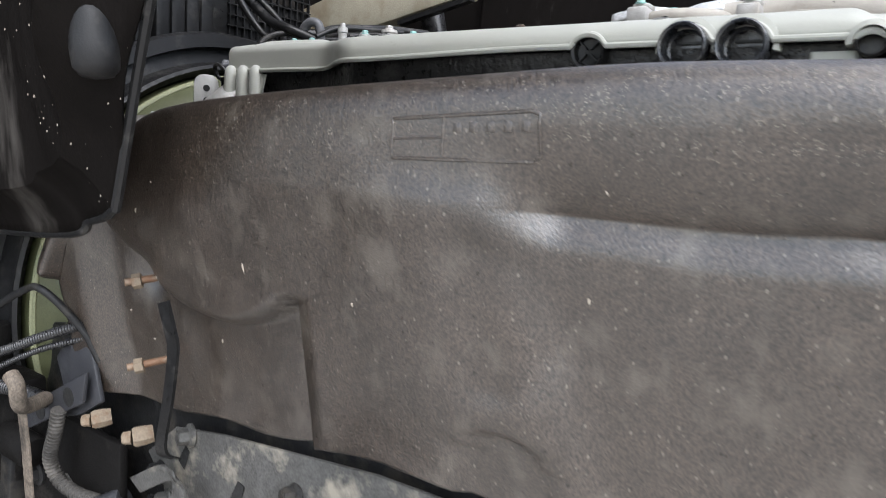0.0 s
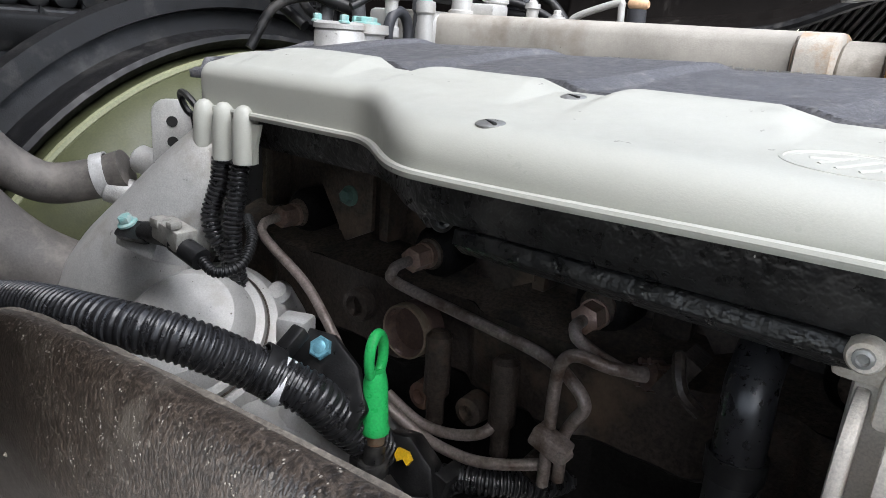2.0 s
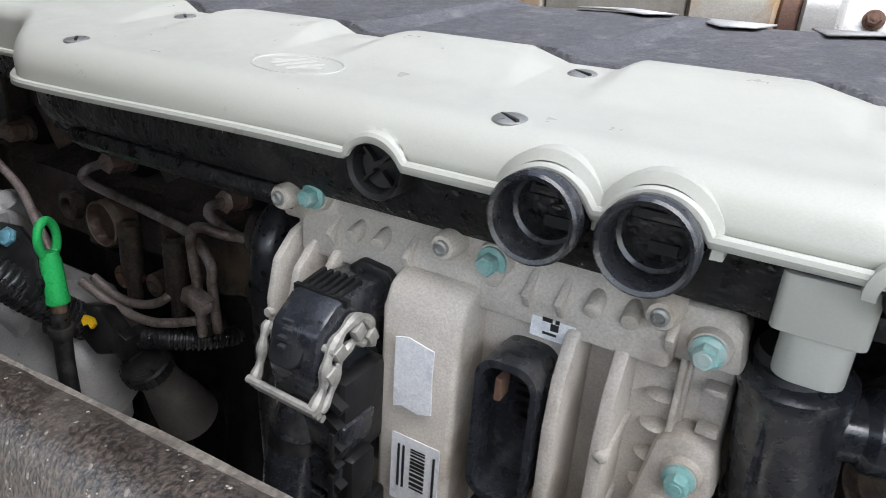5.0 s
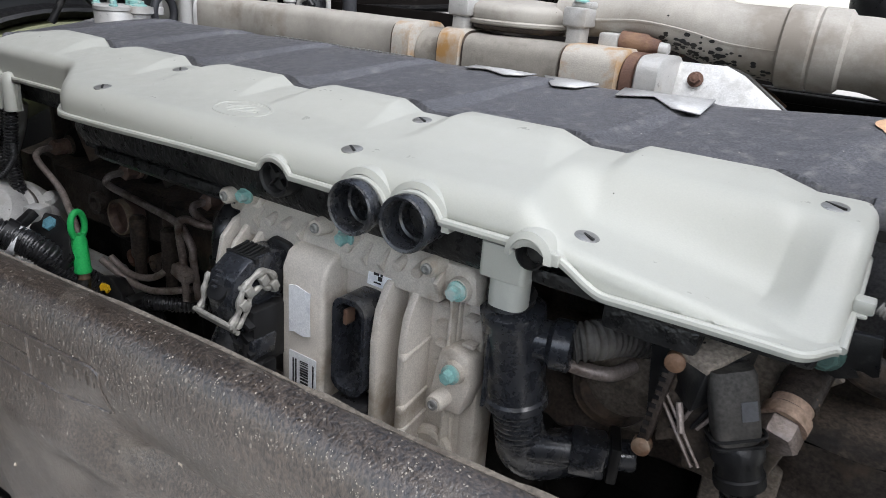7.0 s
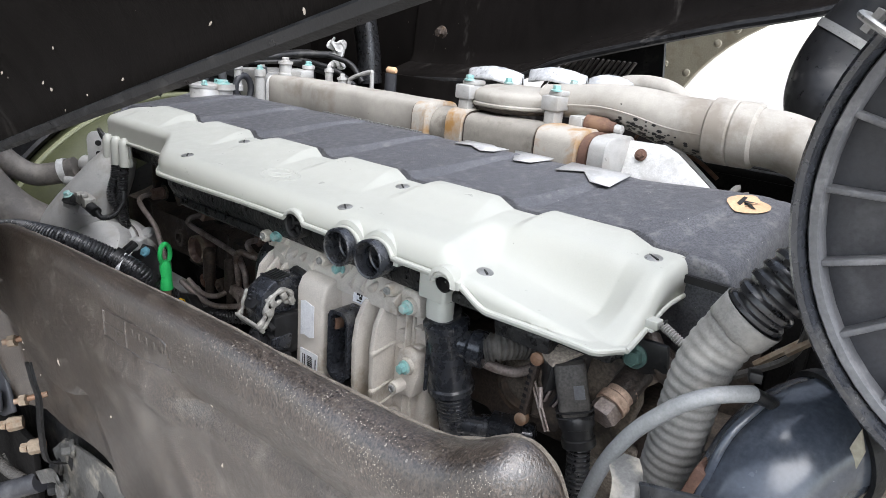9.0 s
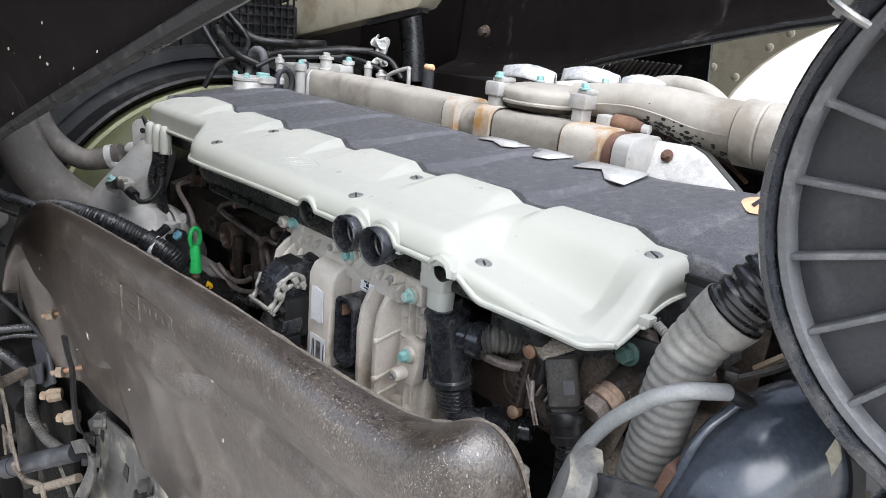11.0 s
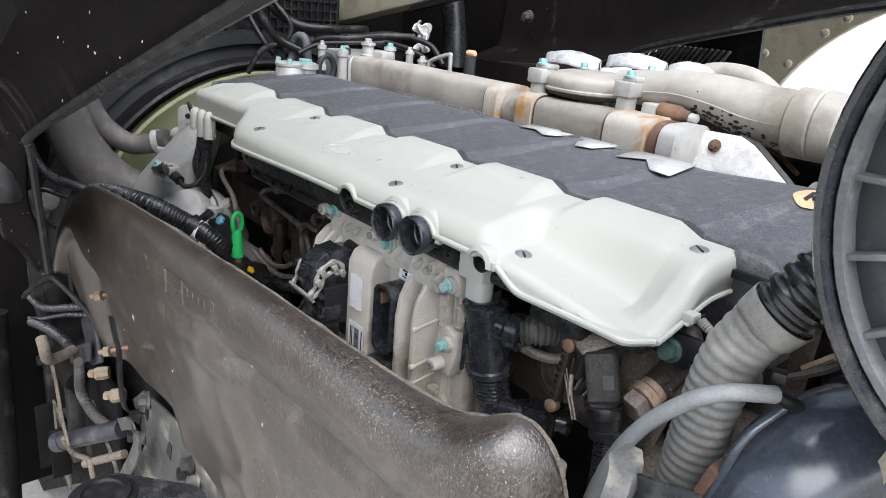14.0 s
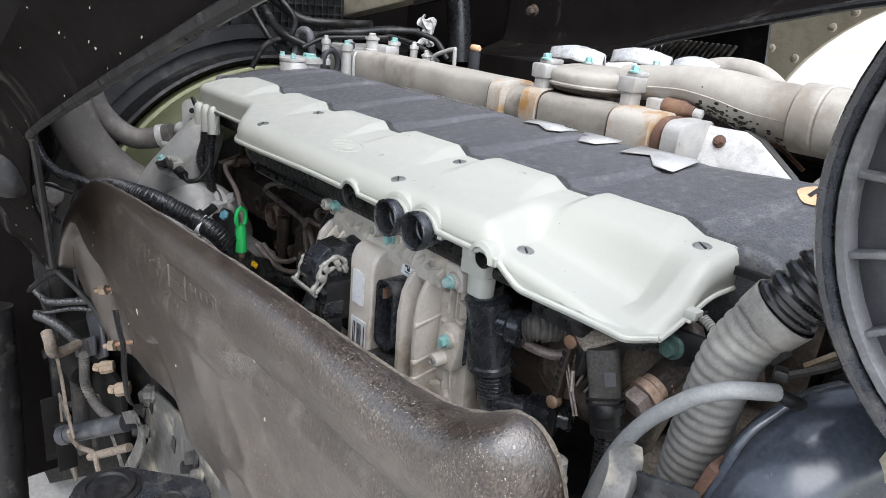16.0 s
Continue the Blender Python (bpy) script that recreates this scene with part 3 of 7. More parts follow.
    # raised frame with unreadable lettering as bars
    corners = [(-0.131, 1.2545), (-0.131, 1.270), (-0.131, 1.284), (-0.084, 1.2873), (-0.012, 1.292), (-0.006, 1.290), (-0.006, 1.276), (-0.006, 1.262), (-0.012, 1.258), (-0.05, 1.2565)]

    def bead(name, pts, r):
        fine = [(a + (c - a) * k / 6, b + (d - b) * k / 6) for (a, b), (c, d) in zip(pts, pts[1:]) for k in range(6)] + [pts[-1]]
        part(name, Geo().sweep([Vector((a, on_face(a, c) + 0.0002, c)) for a, c in fine], [r] * len(fine), 8), M_FIBRE, root)

    bead("embossed_frame", corners + corners[:1], 0.0015)
    bead("embossed_line", [(-0.084, 1.258), (-0.084, 1.272), (-0.084, 1.287)], 0.0011)
    bead("embossed_line", [(-0.131, 1.269), (-0.108, 1.2705), (-0.084, 1.272)], 0.0012)
    for i in range(5):
        x, z = -0.072 + i * 0.014, 1.279 + 0.0007 * i
        part("emboss_bar", Geo().box((x, on_face(x, z) + 0.0009, z), (0.007, 0.0024, 0.008)), M_FIBRE, root, bevel=0.0008)
    return root


splash_panel()


# ---- valve cover ----
PITCH, NOTCH = 0.157, -0.016
X0, X1 = -0.655, 0.333
PORTS = [(-0.057, 0.0185), (0.031, 0.0215), (0.077, 0.0215), (0.164, 0.0115)]


def front_edge(x):
    y = -0.046 - 0.062 * smooth(-0.462, -0.345, x) + 0.006 * smooth(0.16, 0.3, x)
    y += 0.022 * smooth(0.308, X1, x) ** 2.5 + 0.014 * smooth(X0 + 0.015, X0, x) ** 2
    return y


def phase_of(x):
    return (x - NOTCH) % PITCH


def bump_of(x, y=0.03):
    """Raised panels: soft on one side, a folded facet that narrows towards the front on the other."""
    p = phase_of(x)
    k = min(1.0, max(0.0, (y + 0.050) / 0.082))
    a, c = 0.150 - 0.026 * k, 0.151 + 0.004 * k
    fold = min(1.0, max(0.0, (c - p) / (c - a)))
    return smooth(0.026, 0.040, p) * fold * (1 - smooth(0.318, X1, x))


def lip_height(x):
    z = 1.361 + 0.005 * smooth(-0.35, -0.10, x) - 0.018 * smooth(0.172, 0.215, x)
    for xc, r in PORTS:
        if abs(x - xc) < r:
            z = max(z, 1.358 + math.sqrt(r * r - (x - xc) ** 2))
    return z


def top_height(x, y):
    z = 1.400 + 0.13 * min(y, 0.01) + 0.0058 * bump_of(x, y) * min(1.0, max(0.0, (y + 0.045) / 0.07))
    z += 0.004 * smooth(-0.40, -0.60, x) * smooth(-0.04, 0.0, y)
    s = smooth(0.143, 0.180, x + 0.10 * (y + 0.07)) * smooth(-0.012, -0.056, y)
    floor = 1.3685 - 0.16 * (x - 0.186) + 0.05 * (y + 0.08)
    ridge = min(z, 1.389 + 0.55 * (y + 0.012))
    k = min(1.0, max(0.0, (x - 0.290 - 0.10 * (y + 0.05)) / 0.022))
    return z * (1 - s) + s * (floor * (1 - k) + max(ridge, floor) * k)


def valve_cover():
    root = thing("valve_cover", (-0.16, -0.04, 1.36), "pale grey moulded plastic engine cover with raised waves, dusty", "engine cover")
    g = Geo()
    nx, ny = 520, 40
    rings = []
    xs = [X0 + (X1 - X0) * i / nx for i in range(nx + 1)]
    for k, x in enumerate([xs[0]] + xs + [xs[-1]]):
        end = k == 0 or k == nx + 2
        yf = front_edge(x)
        yi = 0.028 + 0.014 * bump_of(x)
        R = 0.019 - 0.011 * smooth(0.15, 0.19, x) - 0.009 * smooth(-0.34, -0.44, x)
        Rx = 0.012
        lip = lip_height(x)
        ring = [(x, yi, 1.375), (x, yi + 0.001, top_height(x, yi) - 0.004)]
        for j in range(ny + 1):
            t = j / ny
            y = yi - 0.002 + (yf - yi + 0.002) * (1 - (1 - t) ** 1.6)
            z = top_height(x, y)
            if y < yf + R:
                d = min(1.0, (yf + R - y) / R)
                z -= R * (1 - math.sqrt(max(0.0, 1 - d * d)))
            for xe, sgn in ((X1, 1), (X0, -1)):
                e = (x - xe) * sgn + Rx
                if e > 0:
                    z -= Rx * (1 - math.sqrt(max(0.0, 1 - min(1, e / Rx) ** 2)))
            ring.append((x, y, max(z, lip)))
        ring += [(x, yf, lip), (x, yf - 0.004, lip - 0.0005), (x, yf - 0.0045, lip - 0.004)]
        if end:
            base = [lip + 0.022 * smooth(-0.09, 0.0, p[1]) * (1 if k else 0) for p in ring]
            ring = [(x, p[1], min(p[2], b)) for p, b in zip(ring, base)]
        rings.append(ring)
    g.rings([[Vector(p) for p in r] for r in rings], closed=False, caps=False)
    part("shell", g, M_WHITE, root, sharp=50, thick=0.0025)
    # bead along the lip
    bead = [Vector((x, front_edge(x) - 0.003, lip_height(x) - 0.001)) for x in xs[2:]]
    part("lip_bead", Geo().sweep(bead, [0.0026] * len(bead), 8), M_WHITE, root)
    bead = [Vector((X1 + 0.001, front_edge(X1) - 0.004 + (0.038 - front_edge(X1)) * i / 12, 1.3465 + 0.022 * smooth(-0.09, 0.0, front_edge(X1) + 0.12 * i / 12))) for i in range(13)]
    part("lip_bead", Geo().sweep(bead, [0.0026] * len(bead), 8), M_WHITE, root)
    # quarter-turn fasteners
    for x, y in ((-0.316, -0.088), (-0.316, 0.0), (0.0, -0.087), (0.0, 0.0), (0.186, -0.08), (0.309, 0.0)):
        z = top_height(x, y)
        nrm = Vector((top_height(x - 0.004, y) - top_height(x + 0.004, y), top_height(x, y - 0.004) - top_height(x, y + 0.004), 0.008)).normalized()
        o = Vector((x, y, z + 0.0008))
        f = part("fastener", Geo().lathe(o, nrm, [(-0.002, 0.0082), (0.0006, 0.0082), (0.0012, 0.0073)], 22), M_FASTENER, root, "dull slotted quarter-turn fastener")
        rot = Matrix((Vector((0.8, -0.6, 0)).normalized(), Vector((0.6, 0.8, 0)).normalized(), Z)).transposed()
        part("slot", Geo().box(o + nrm * 0.0012, (0.015, 0.0018, 0.0012), rot), M_INKHOLE, f)
    # oval emblem in low relief, drawn as plain strokes
    cx, cy = -0.148, -0.062
    for rx, ry, r in ((0.031, 0.0185, 0.0016), (0.0275, 0.0155, 0.0012)):
        ring = [Vector((cx + a, cy + b, top_height(cx + a, cy + b) + 0.0003)) for a, b in oval(rx, ry, 40)]
        part("emblem_ring", Geo().sweep(ring + ring[:2], [r] * 42, 6), M_WHITE, root)
    for (a, b), (c, d) in (((-0.015, -0.006), (-0.003, 0.011)), ((-0.008, -0.010), (0.006, 0.010)), ((0.001, -0.011), (0.015, 0.006)), ((-0.020, 0.001), (-0.008, 0.005)), ((0.008, -0.005), (0.020, -0.001))):
        ln = [Vector((cx + a + (c - a) * t / 6, cy + b + (d - b) * t / 6, 0)) for t in range(7)]
        part("emblem_stroke", Geo().sweep([Vector((p.x, p.y, top_height(p.x, p.y) + 0.0004)) for p in ln], [0.0015] * 7, 6), M_WHITE, root)
    # capped plug holders on the front end
    for i in range(3):
        x = -0.630 + 0.0245 * i
        g = Geo().lathe((x, -0.054 + 0.002 * i, 1.320), Z, [(0, 0.0098), (0.034, 0.0094), (0.042, 0.0078), (0.0462, 0.0042), (0.0472, 0.0008)], 20)
        g.box((x, -0.047, 1.338), (0.016, 0.010, 0.036))
        part("plug_cap", g, M_WHITE, root, "pale rounded plastic plug cap", sharp=50)
    part("web", Geo().prism([(0, 0), (0.010, 0.034), (0.0005, 0.034)], (-0.571, -0.05, 1.320), X, Z, -0.003), M_WHITE, root)
    # collars over the round openings
    for xc, r in PORTS[1:]:
        deep = -0.001 if r > 0.02 else 0.005
        g = Geo()
        arc = [radians(-8 + 196 * i / 20) for i in range(21)]
        rr = []
        for a in arc:
            c, s = math.cos(a), math.sin(a)
            o = Vector((xc, -0.112, 1.360))
            q = o + Vector((c, 0, s)) * r
            q2 = o + Vector((c, 0, s)) * (r + 0.0045)
            rr.append([q + Y * 0.02, q - Y * deep, q2 - Y * (deep - 0.002), q2 + Y * 0.02])
        g.rings(rr, closed=True, caps=True)
        part("collar", g, M_WHITE, root, sharp=50)
    for xc in (0.031, 0.077):
        g = Geo().lathe((xc, -0.090, 1.360), -Y, [(0, 0.0185), (0.028, 0.0185), (0.0285, 0.0197), (0.035, 0.0197), (0.0362, 0.0186), (0.0355, 0.0168), (0.018, 0.0158), (0.017, 0.0140), (0.004, 0.0140)], 36, caps=False)
        g.lathe((xc, -0.0945, 1.360), -Y, [(0, 0.0145), (0.002, 0.014)], 24)
        f = part("socket_ring", g, M_PIPE, root, "black round plastic cable socket")
        part("rim", Geo().lathe((xc, -0.118, 1.360), -Y, [(0, 0.0172), (0.0074, 0.0172), (0.0078, 0.0190), (0.0062, 0.0199), (0, 0.0199)], 36, caps=False), M_PIPE, f)
        part("insert", Geo().box((xc + 0.002, -0.0975, 1.352), (0.012, 0.004, 0.005)).box((xc, -0.0985, 1.366), (0.02, 0.003, 0.002)), M_BLACK, f)
    g = Geo().lathe((-0.057, -0.094, 1.3605), -Y, [(0, 0.0165), (0.016, 0.0165), (0.0175, 0.0155), (0.0165, 0.0130), (0.010, 0.0115), (0.009, 0.004)], 32)
    plug = part("round_plug", g, M_BLACK, root, "black round blanking plug")
    for i in range(4):
        a = radians(45 + 90 * i)
        part("rib", Geo().box((-0.057 + 0.0075 * math.cos(a), -0.106, 1.3605 + 0.0075 * math.sin(a)), (0.009, 0.004, 0.0012), Matrix.Rotation(-a, 3, "Y")), M_BLACK, plug)
    g = Geo().lathe((0.164, -0.098, 1.3600), -Y, [(0, 0.0098), (0.014, 0.0098), (0.0145, 0.0085), (0.004, 0.0078)], 24, caps=False).lathe((0.164, -0.100, 1.36), -Y, [(0, 0.008), (0.001, 0.008)], 16)
    part("small_socket", g, M_BLACK, root)
    part("latch", Geo().box((0.181, -0.113, 1.362), (0.006, 0.004, 0.008)), M_WHITE, root, bevel=0.001)
    # clip on the rear end
    clip = part("clip", Geo().box((0.338, -0.047, 1.362), (0.011, 0.012, 0.008)).box((0.336, -0.047, 1.357), (0.010, 0.015, 0.003)), M_WHITE, root, bevel=0.0015)
    part("slot", Geo().box((0.3475, -0.047, 1.366), (0.001, 0.005, 0.004)), M_INKHOLE, clip)
    # drop duct under the lip
    g = Geo().prism(rounded(0.034, 0.026, 0.004), (0.140, -0.088, 1.332), X, Y, 0.024)
    part("duct_sleeve", g, M_WHITE, root, bevel=0.0008)
    g = Geo().prism(rounded(0.027, 0.022, 0.009), (0.141, -0.086, 1.310), X, Y, 0.024)
    part("duct", g, M_WHITE, root, bevel=0.0008)
    return root


valve_cover()

# small cable into the rear clip
g = Geo().ribbed([(0.345, -0.047, 1.363), (0.360, -0.05, 1.357), (0.378, -0.045, 1.345), (0.39, -0.03, 1.33)], 0.0042, 0.0022, 0.0008, 10)
single("clip_cable", g, M_GREYHOSE, "thin grey ribbed cable from the cover clip", "cable")


# ---- black housing under the cover ----
root = thing("rocker_housing", (-0.1, -0.09, 1.33), "grimy black plastic housing under the pale cover", "housing")
g = Geo()
rr = []
for i in range(61):
    x = -0.63 + (0.155 + 0.63) * i / 60
    y = front_edge(x) + 0.010
    rr.append([Vector(p) for p in ((x, y + 0.05, 1.362), (x, y, 1.362), (x, y + 0.001, 1.340), (x, y + 0.006, 1.331), (x, y + 0.05, 1.328))])
g.rings(rr)
part("skirt", g, M_HOUSING, root)
g = Geo()
rr = []
for i in range(31):
    x = -0.33 + 0.20 * i / 30
    rr.append([Vector(p) for p in ((x, -0.05, 1.330), (x, -0.094, 1.330), (x, -0.096, 1.322), (x, -0.086, 1.314), (x, -0.05, 1.312))])
g.rings(rr)
part("lower_flange", g, M_HOUSING, root, bevel=0.001)
part("rear_skirt", Geo().box((0.24, -0.05, 1.338), (0.17, 0.08, 0.012)).box((0.235, -0.06, 1.325), (0.06, 0.05, 0.02)), M_HOUSING, root, bevel=0.004)
for pts in ([(-0.352, -0.088, 1.345), (-0.350, -0.088, 1.33), (-0.346, -0.084, 1.325), (-0.342, -0.08, 1.33)], [(-0.40, -0.06, 1.345), (-0.37, -0.078, 1.332), (-0.352, -0.088, 1.327)]):
    part("hook", Geo().tube(pts, 0.003, 8), M_HOUSING, root)


# ---- dark centre cover ----
def dark_height(x, y):
    p = (x - NOTCH - 0.006 - 0.22 * (y - 0.03)) % PITCH
    w = max(0.006, 0.026 - 0.13 * (y - 0.03))
    z = 1.402 + 0.018 * smooth(0.03, 0.2, y) + 0.010 * smooth(0.15, 0.34, x) * smooth(0.03, 0.12, y)
    # each panel rises slowly and folds down in a facet that narrows towards the manifold
    z += 0.0048 * min(p / (PITCH - w), (PITCH - p) / w) * smooth(0.225, 0.19, y) * smooth(0.36, 0.34, x)
    z -= 0.012 * smooth(-0.6, -0.77, x)
    return z


def dark_cover():
    root = thing("centre_cover", (-0.2, 0.12, 1.4), "dark grey dusty plastic centre cover along the engine top", "engine cover")
    g = Geo()
    rr = []
    xs = [-0.77 + (0.372 + 0.77) * i / 640 for i in range(641)]
    for x in xs:
        ya, yb = 0.022, 0.232
        ring = [Vector((x, ya - 0.004 * smooth(0.33, 0.34, x), 1.315 if x > 0.30 else 1.38))]
        for j in range(61):
            t = (j / 60) ** 1.4
            y = ya + (yb - ya) * t
            z = dark_height(x, y)
            if x < X1 - 0.004:
                edge = 0.028 + 0.014 * bump_of(x)
                z -= 0.010 * smooth(edge + 0.0060, edge + 0.0025, y)
            for e, R in ((ya + 0.008 - y, 0.008), (y - yb + 0.02, 0.02), (x - 0.372 + 0.02, 0.02)):
                if e > 0:
                    z -= R * (1 - math.sqrt(max(0, 1 - min(1, e / R) ** 2)))
            ring.append(Vector((x, y, z)))
        ring.append(Vector((x, yb, 1.36)))
        rr.append(ring)
    rr.append([Vector((0.380, p.y, min(p.z, 1.315))) for p in rr[-1]])
    g.rings(rr, closed=False, caps=False)
    part("shell", g, M_DARKCOVER, root, sharp=40, thick=0.003)
    part("seam", Geo().box((0.352, 0.0160, 1.386), (0.05, 0.005, 0.007)), M_BLACK, root)
    sx, sy = 0.333, 0.160
    st = Geo().rings([[Vector((sx + a * k / 5, sy + b * k / 5, dark_height(sx + a * k / 5, sy + b * k / 5) + 0.0030)) for a, b in oval(0.021, 0.024, 32)] for k in range(1, 6)], True, False)
    st.add([(sx + a / 5, sy + b / 5, dark_height(sx, sy) + 0.0030) for a, b in oval(0.021, 0.024, 32)], [tuple(range(32))])
    s = part("sticker", st, M_ORANGE, root, "worn orange oval sticker")
    for ar in ([(-0.009, -0.010), (-0.005, -0.010), (-0.005, 0.010), (-0.009, 0.010)], [(-0.005, -0.001), (-0.005, 0.003), (0.006, 0.010), (0.011, 0.010)], [(-0.003, 0.001), (0.001, 0.004), (0.011, -0.010), (0.006, -0.010)]):
        part("letter_stroke", Geo().add([(sx + a, sy + b, dark_height(sx + a, sy + b) + 0.0040) for a, b in ar], [tuple(range(4))]), M_INKHOLE, s)
    dash = Geo()
    for i in range(26):
        dash.box((-0.40 + i * 0.009, 0.216, dark_height(-0.4 + i * 0.009, 0.216) + 0.0015), (0.006, 0.004, 0.004))
    tagged(part("seam_teeth", dash, M_FASTENER, root), kind="stuff")
    return root


dark_cover()

# ---- heat shield strips with cut teeth ----
SHIELDS = [[(-0.086, 0.222), (-0.075, 0.180), (-0.050, 0.184), (-0.018, 0.164), (0.0, 0.172), (-0.004, 0.212), (-0.030, 0.216), (-0.040, 0.226)],
           [(0.0, 0.222), (0.036, 0.165), (0.060, 0.168), (0.068, 0.206), (0.062, 0.222)],
           [(0.090, 0.222), (0.104, 0.158), (0.136, 0.172), (0.162, 0.140), (0.186, 0.143), (0.184, 0.200), (0.150, 0.222)]]
for poly in SHIELDS:
    cx, cy = sum(p[0] for p in poly) / len(poly), sum(p[1] for p in poly) / len(poly)
    zs = [max(dark_height(x + dx, y) for dx in (-0.01, 0, 0.01)) + 0.004 for x, y in poly]
    zc = max(dark_height(cx + dx, cy) for dx in (-0.02, 0, 0.02)) + 0.004
    k = len(poly)
    g = Geo().add([(x, y, z) for (x, y), z in zip(poly, zs)] + [(cx, cy, zc)], [(i, (i + 1) % k, k) for i in range(k)])
    single("heat_shield", g, M_SHIELD, "bright cut aluminium heat shield strip beside the dark cover", "heat shield", "heat shield strips", thick=0.0012)


# ---- exhaust manifold ----
def manifold():
    root = thing("exhaust_manifold", (-0.2, 0.33, 1.42), "pale grey cast exhaust manifold with rusty joints", "exhaust manifold")
    g = Geo()
    rr = []
    for i in range(41):
        x = -0.675 + 0.43 * i / 40
        w = 0.036 + 0.003 * math.sin(i * 0.5)
        rr.append([Vector((x, 0.330 + w * math.copysign(abs(math.cos(a)) ** 0.45, math.cos(a)), 1.425 + 0.033 * math.copysign(abs(math.sin(a)) ** 0.45, math.sin(a)))) for a in (2 * math.pi * j / 20 for j in range(20))])
    g.rings(rr)
    part("front_runner", g, M_IRON, root, sharp=60)
    def sleeve(name, xa, xb, hw, hh, mat, label="", z=1.418, power=0.5):
        rr = []
        for x, k in ((xa, 0.90), (xa + 0.003, 1.0), (xb - 0.003, 1.0), (xb, 0.90)):
            rr.append([Vector((x, 0.330 + hw * k * math.copysign(abs(math.cos(a)) ** power, math.cos(a)), z + hh * k * math.copysign(abs(math.sin(a)) ** power, math.sin(a)))) for a in (2 * math.pi * j / 28 for j in range(28))])
        return part(name, Geo().rings(rr), mat, root, label, sharp=45)

    sleeve("end_block", -0.700, -0.668, 0.042, 0.040, M_ALU, "pale squared end block")
    sleeve("joint", -0.262, -0.228, 0.044, 0.040, M_RUSTJOINT, "squared joint block with rust on its edge")
    sleeve("ring", -0.228, -0.190, 0.036, 0.034, M_DIRTYIRON, power=0.9)
    sleeve("joint", -0.190, -0.152, 0.042, 0.038, M_RUSTJOINT, "squared joint block with rust on its edge")
    sleeve("rear_runner", -0.152, -0.016, 0.040, 0.034, M_DIRTYIRON)
    for x, hw, hh in ((-0.264, 0.0425, 0.0385), (-0.192, 0.039, 0.0365), (-0.153, 0.0405, 0.0365), (-0.018, 0.0425, 0.0350), (0.073, 0.0425, 0.0335)):
        sleeve("gasket", x, x + 0.005, hw, hh, M_BLOCK, "dark burnt gasket")
    sleeve("rear_joint", -0.016, 0.056, 0.044, 0.036, M_RUSTJOINT, "rust-stained pale joint sleeve")
    sleeve("rust_ring", 0.056, 0.074, 0.042, 0.034, M_RUST, "dark rust-brown ring", power=0.8)
    sleeve("end_flange", 0.074, 0.104, 0.046, 0.034, M_ALU)
    return root


manifold()


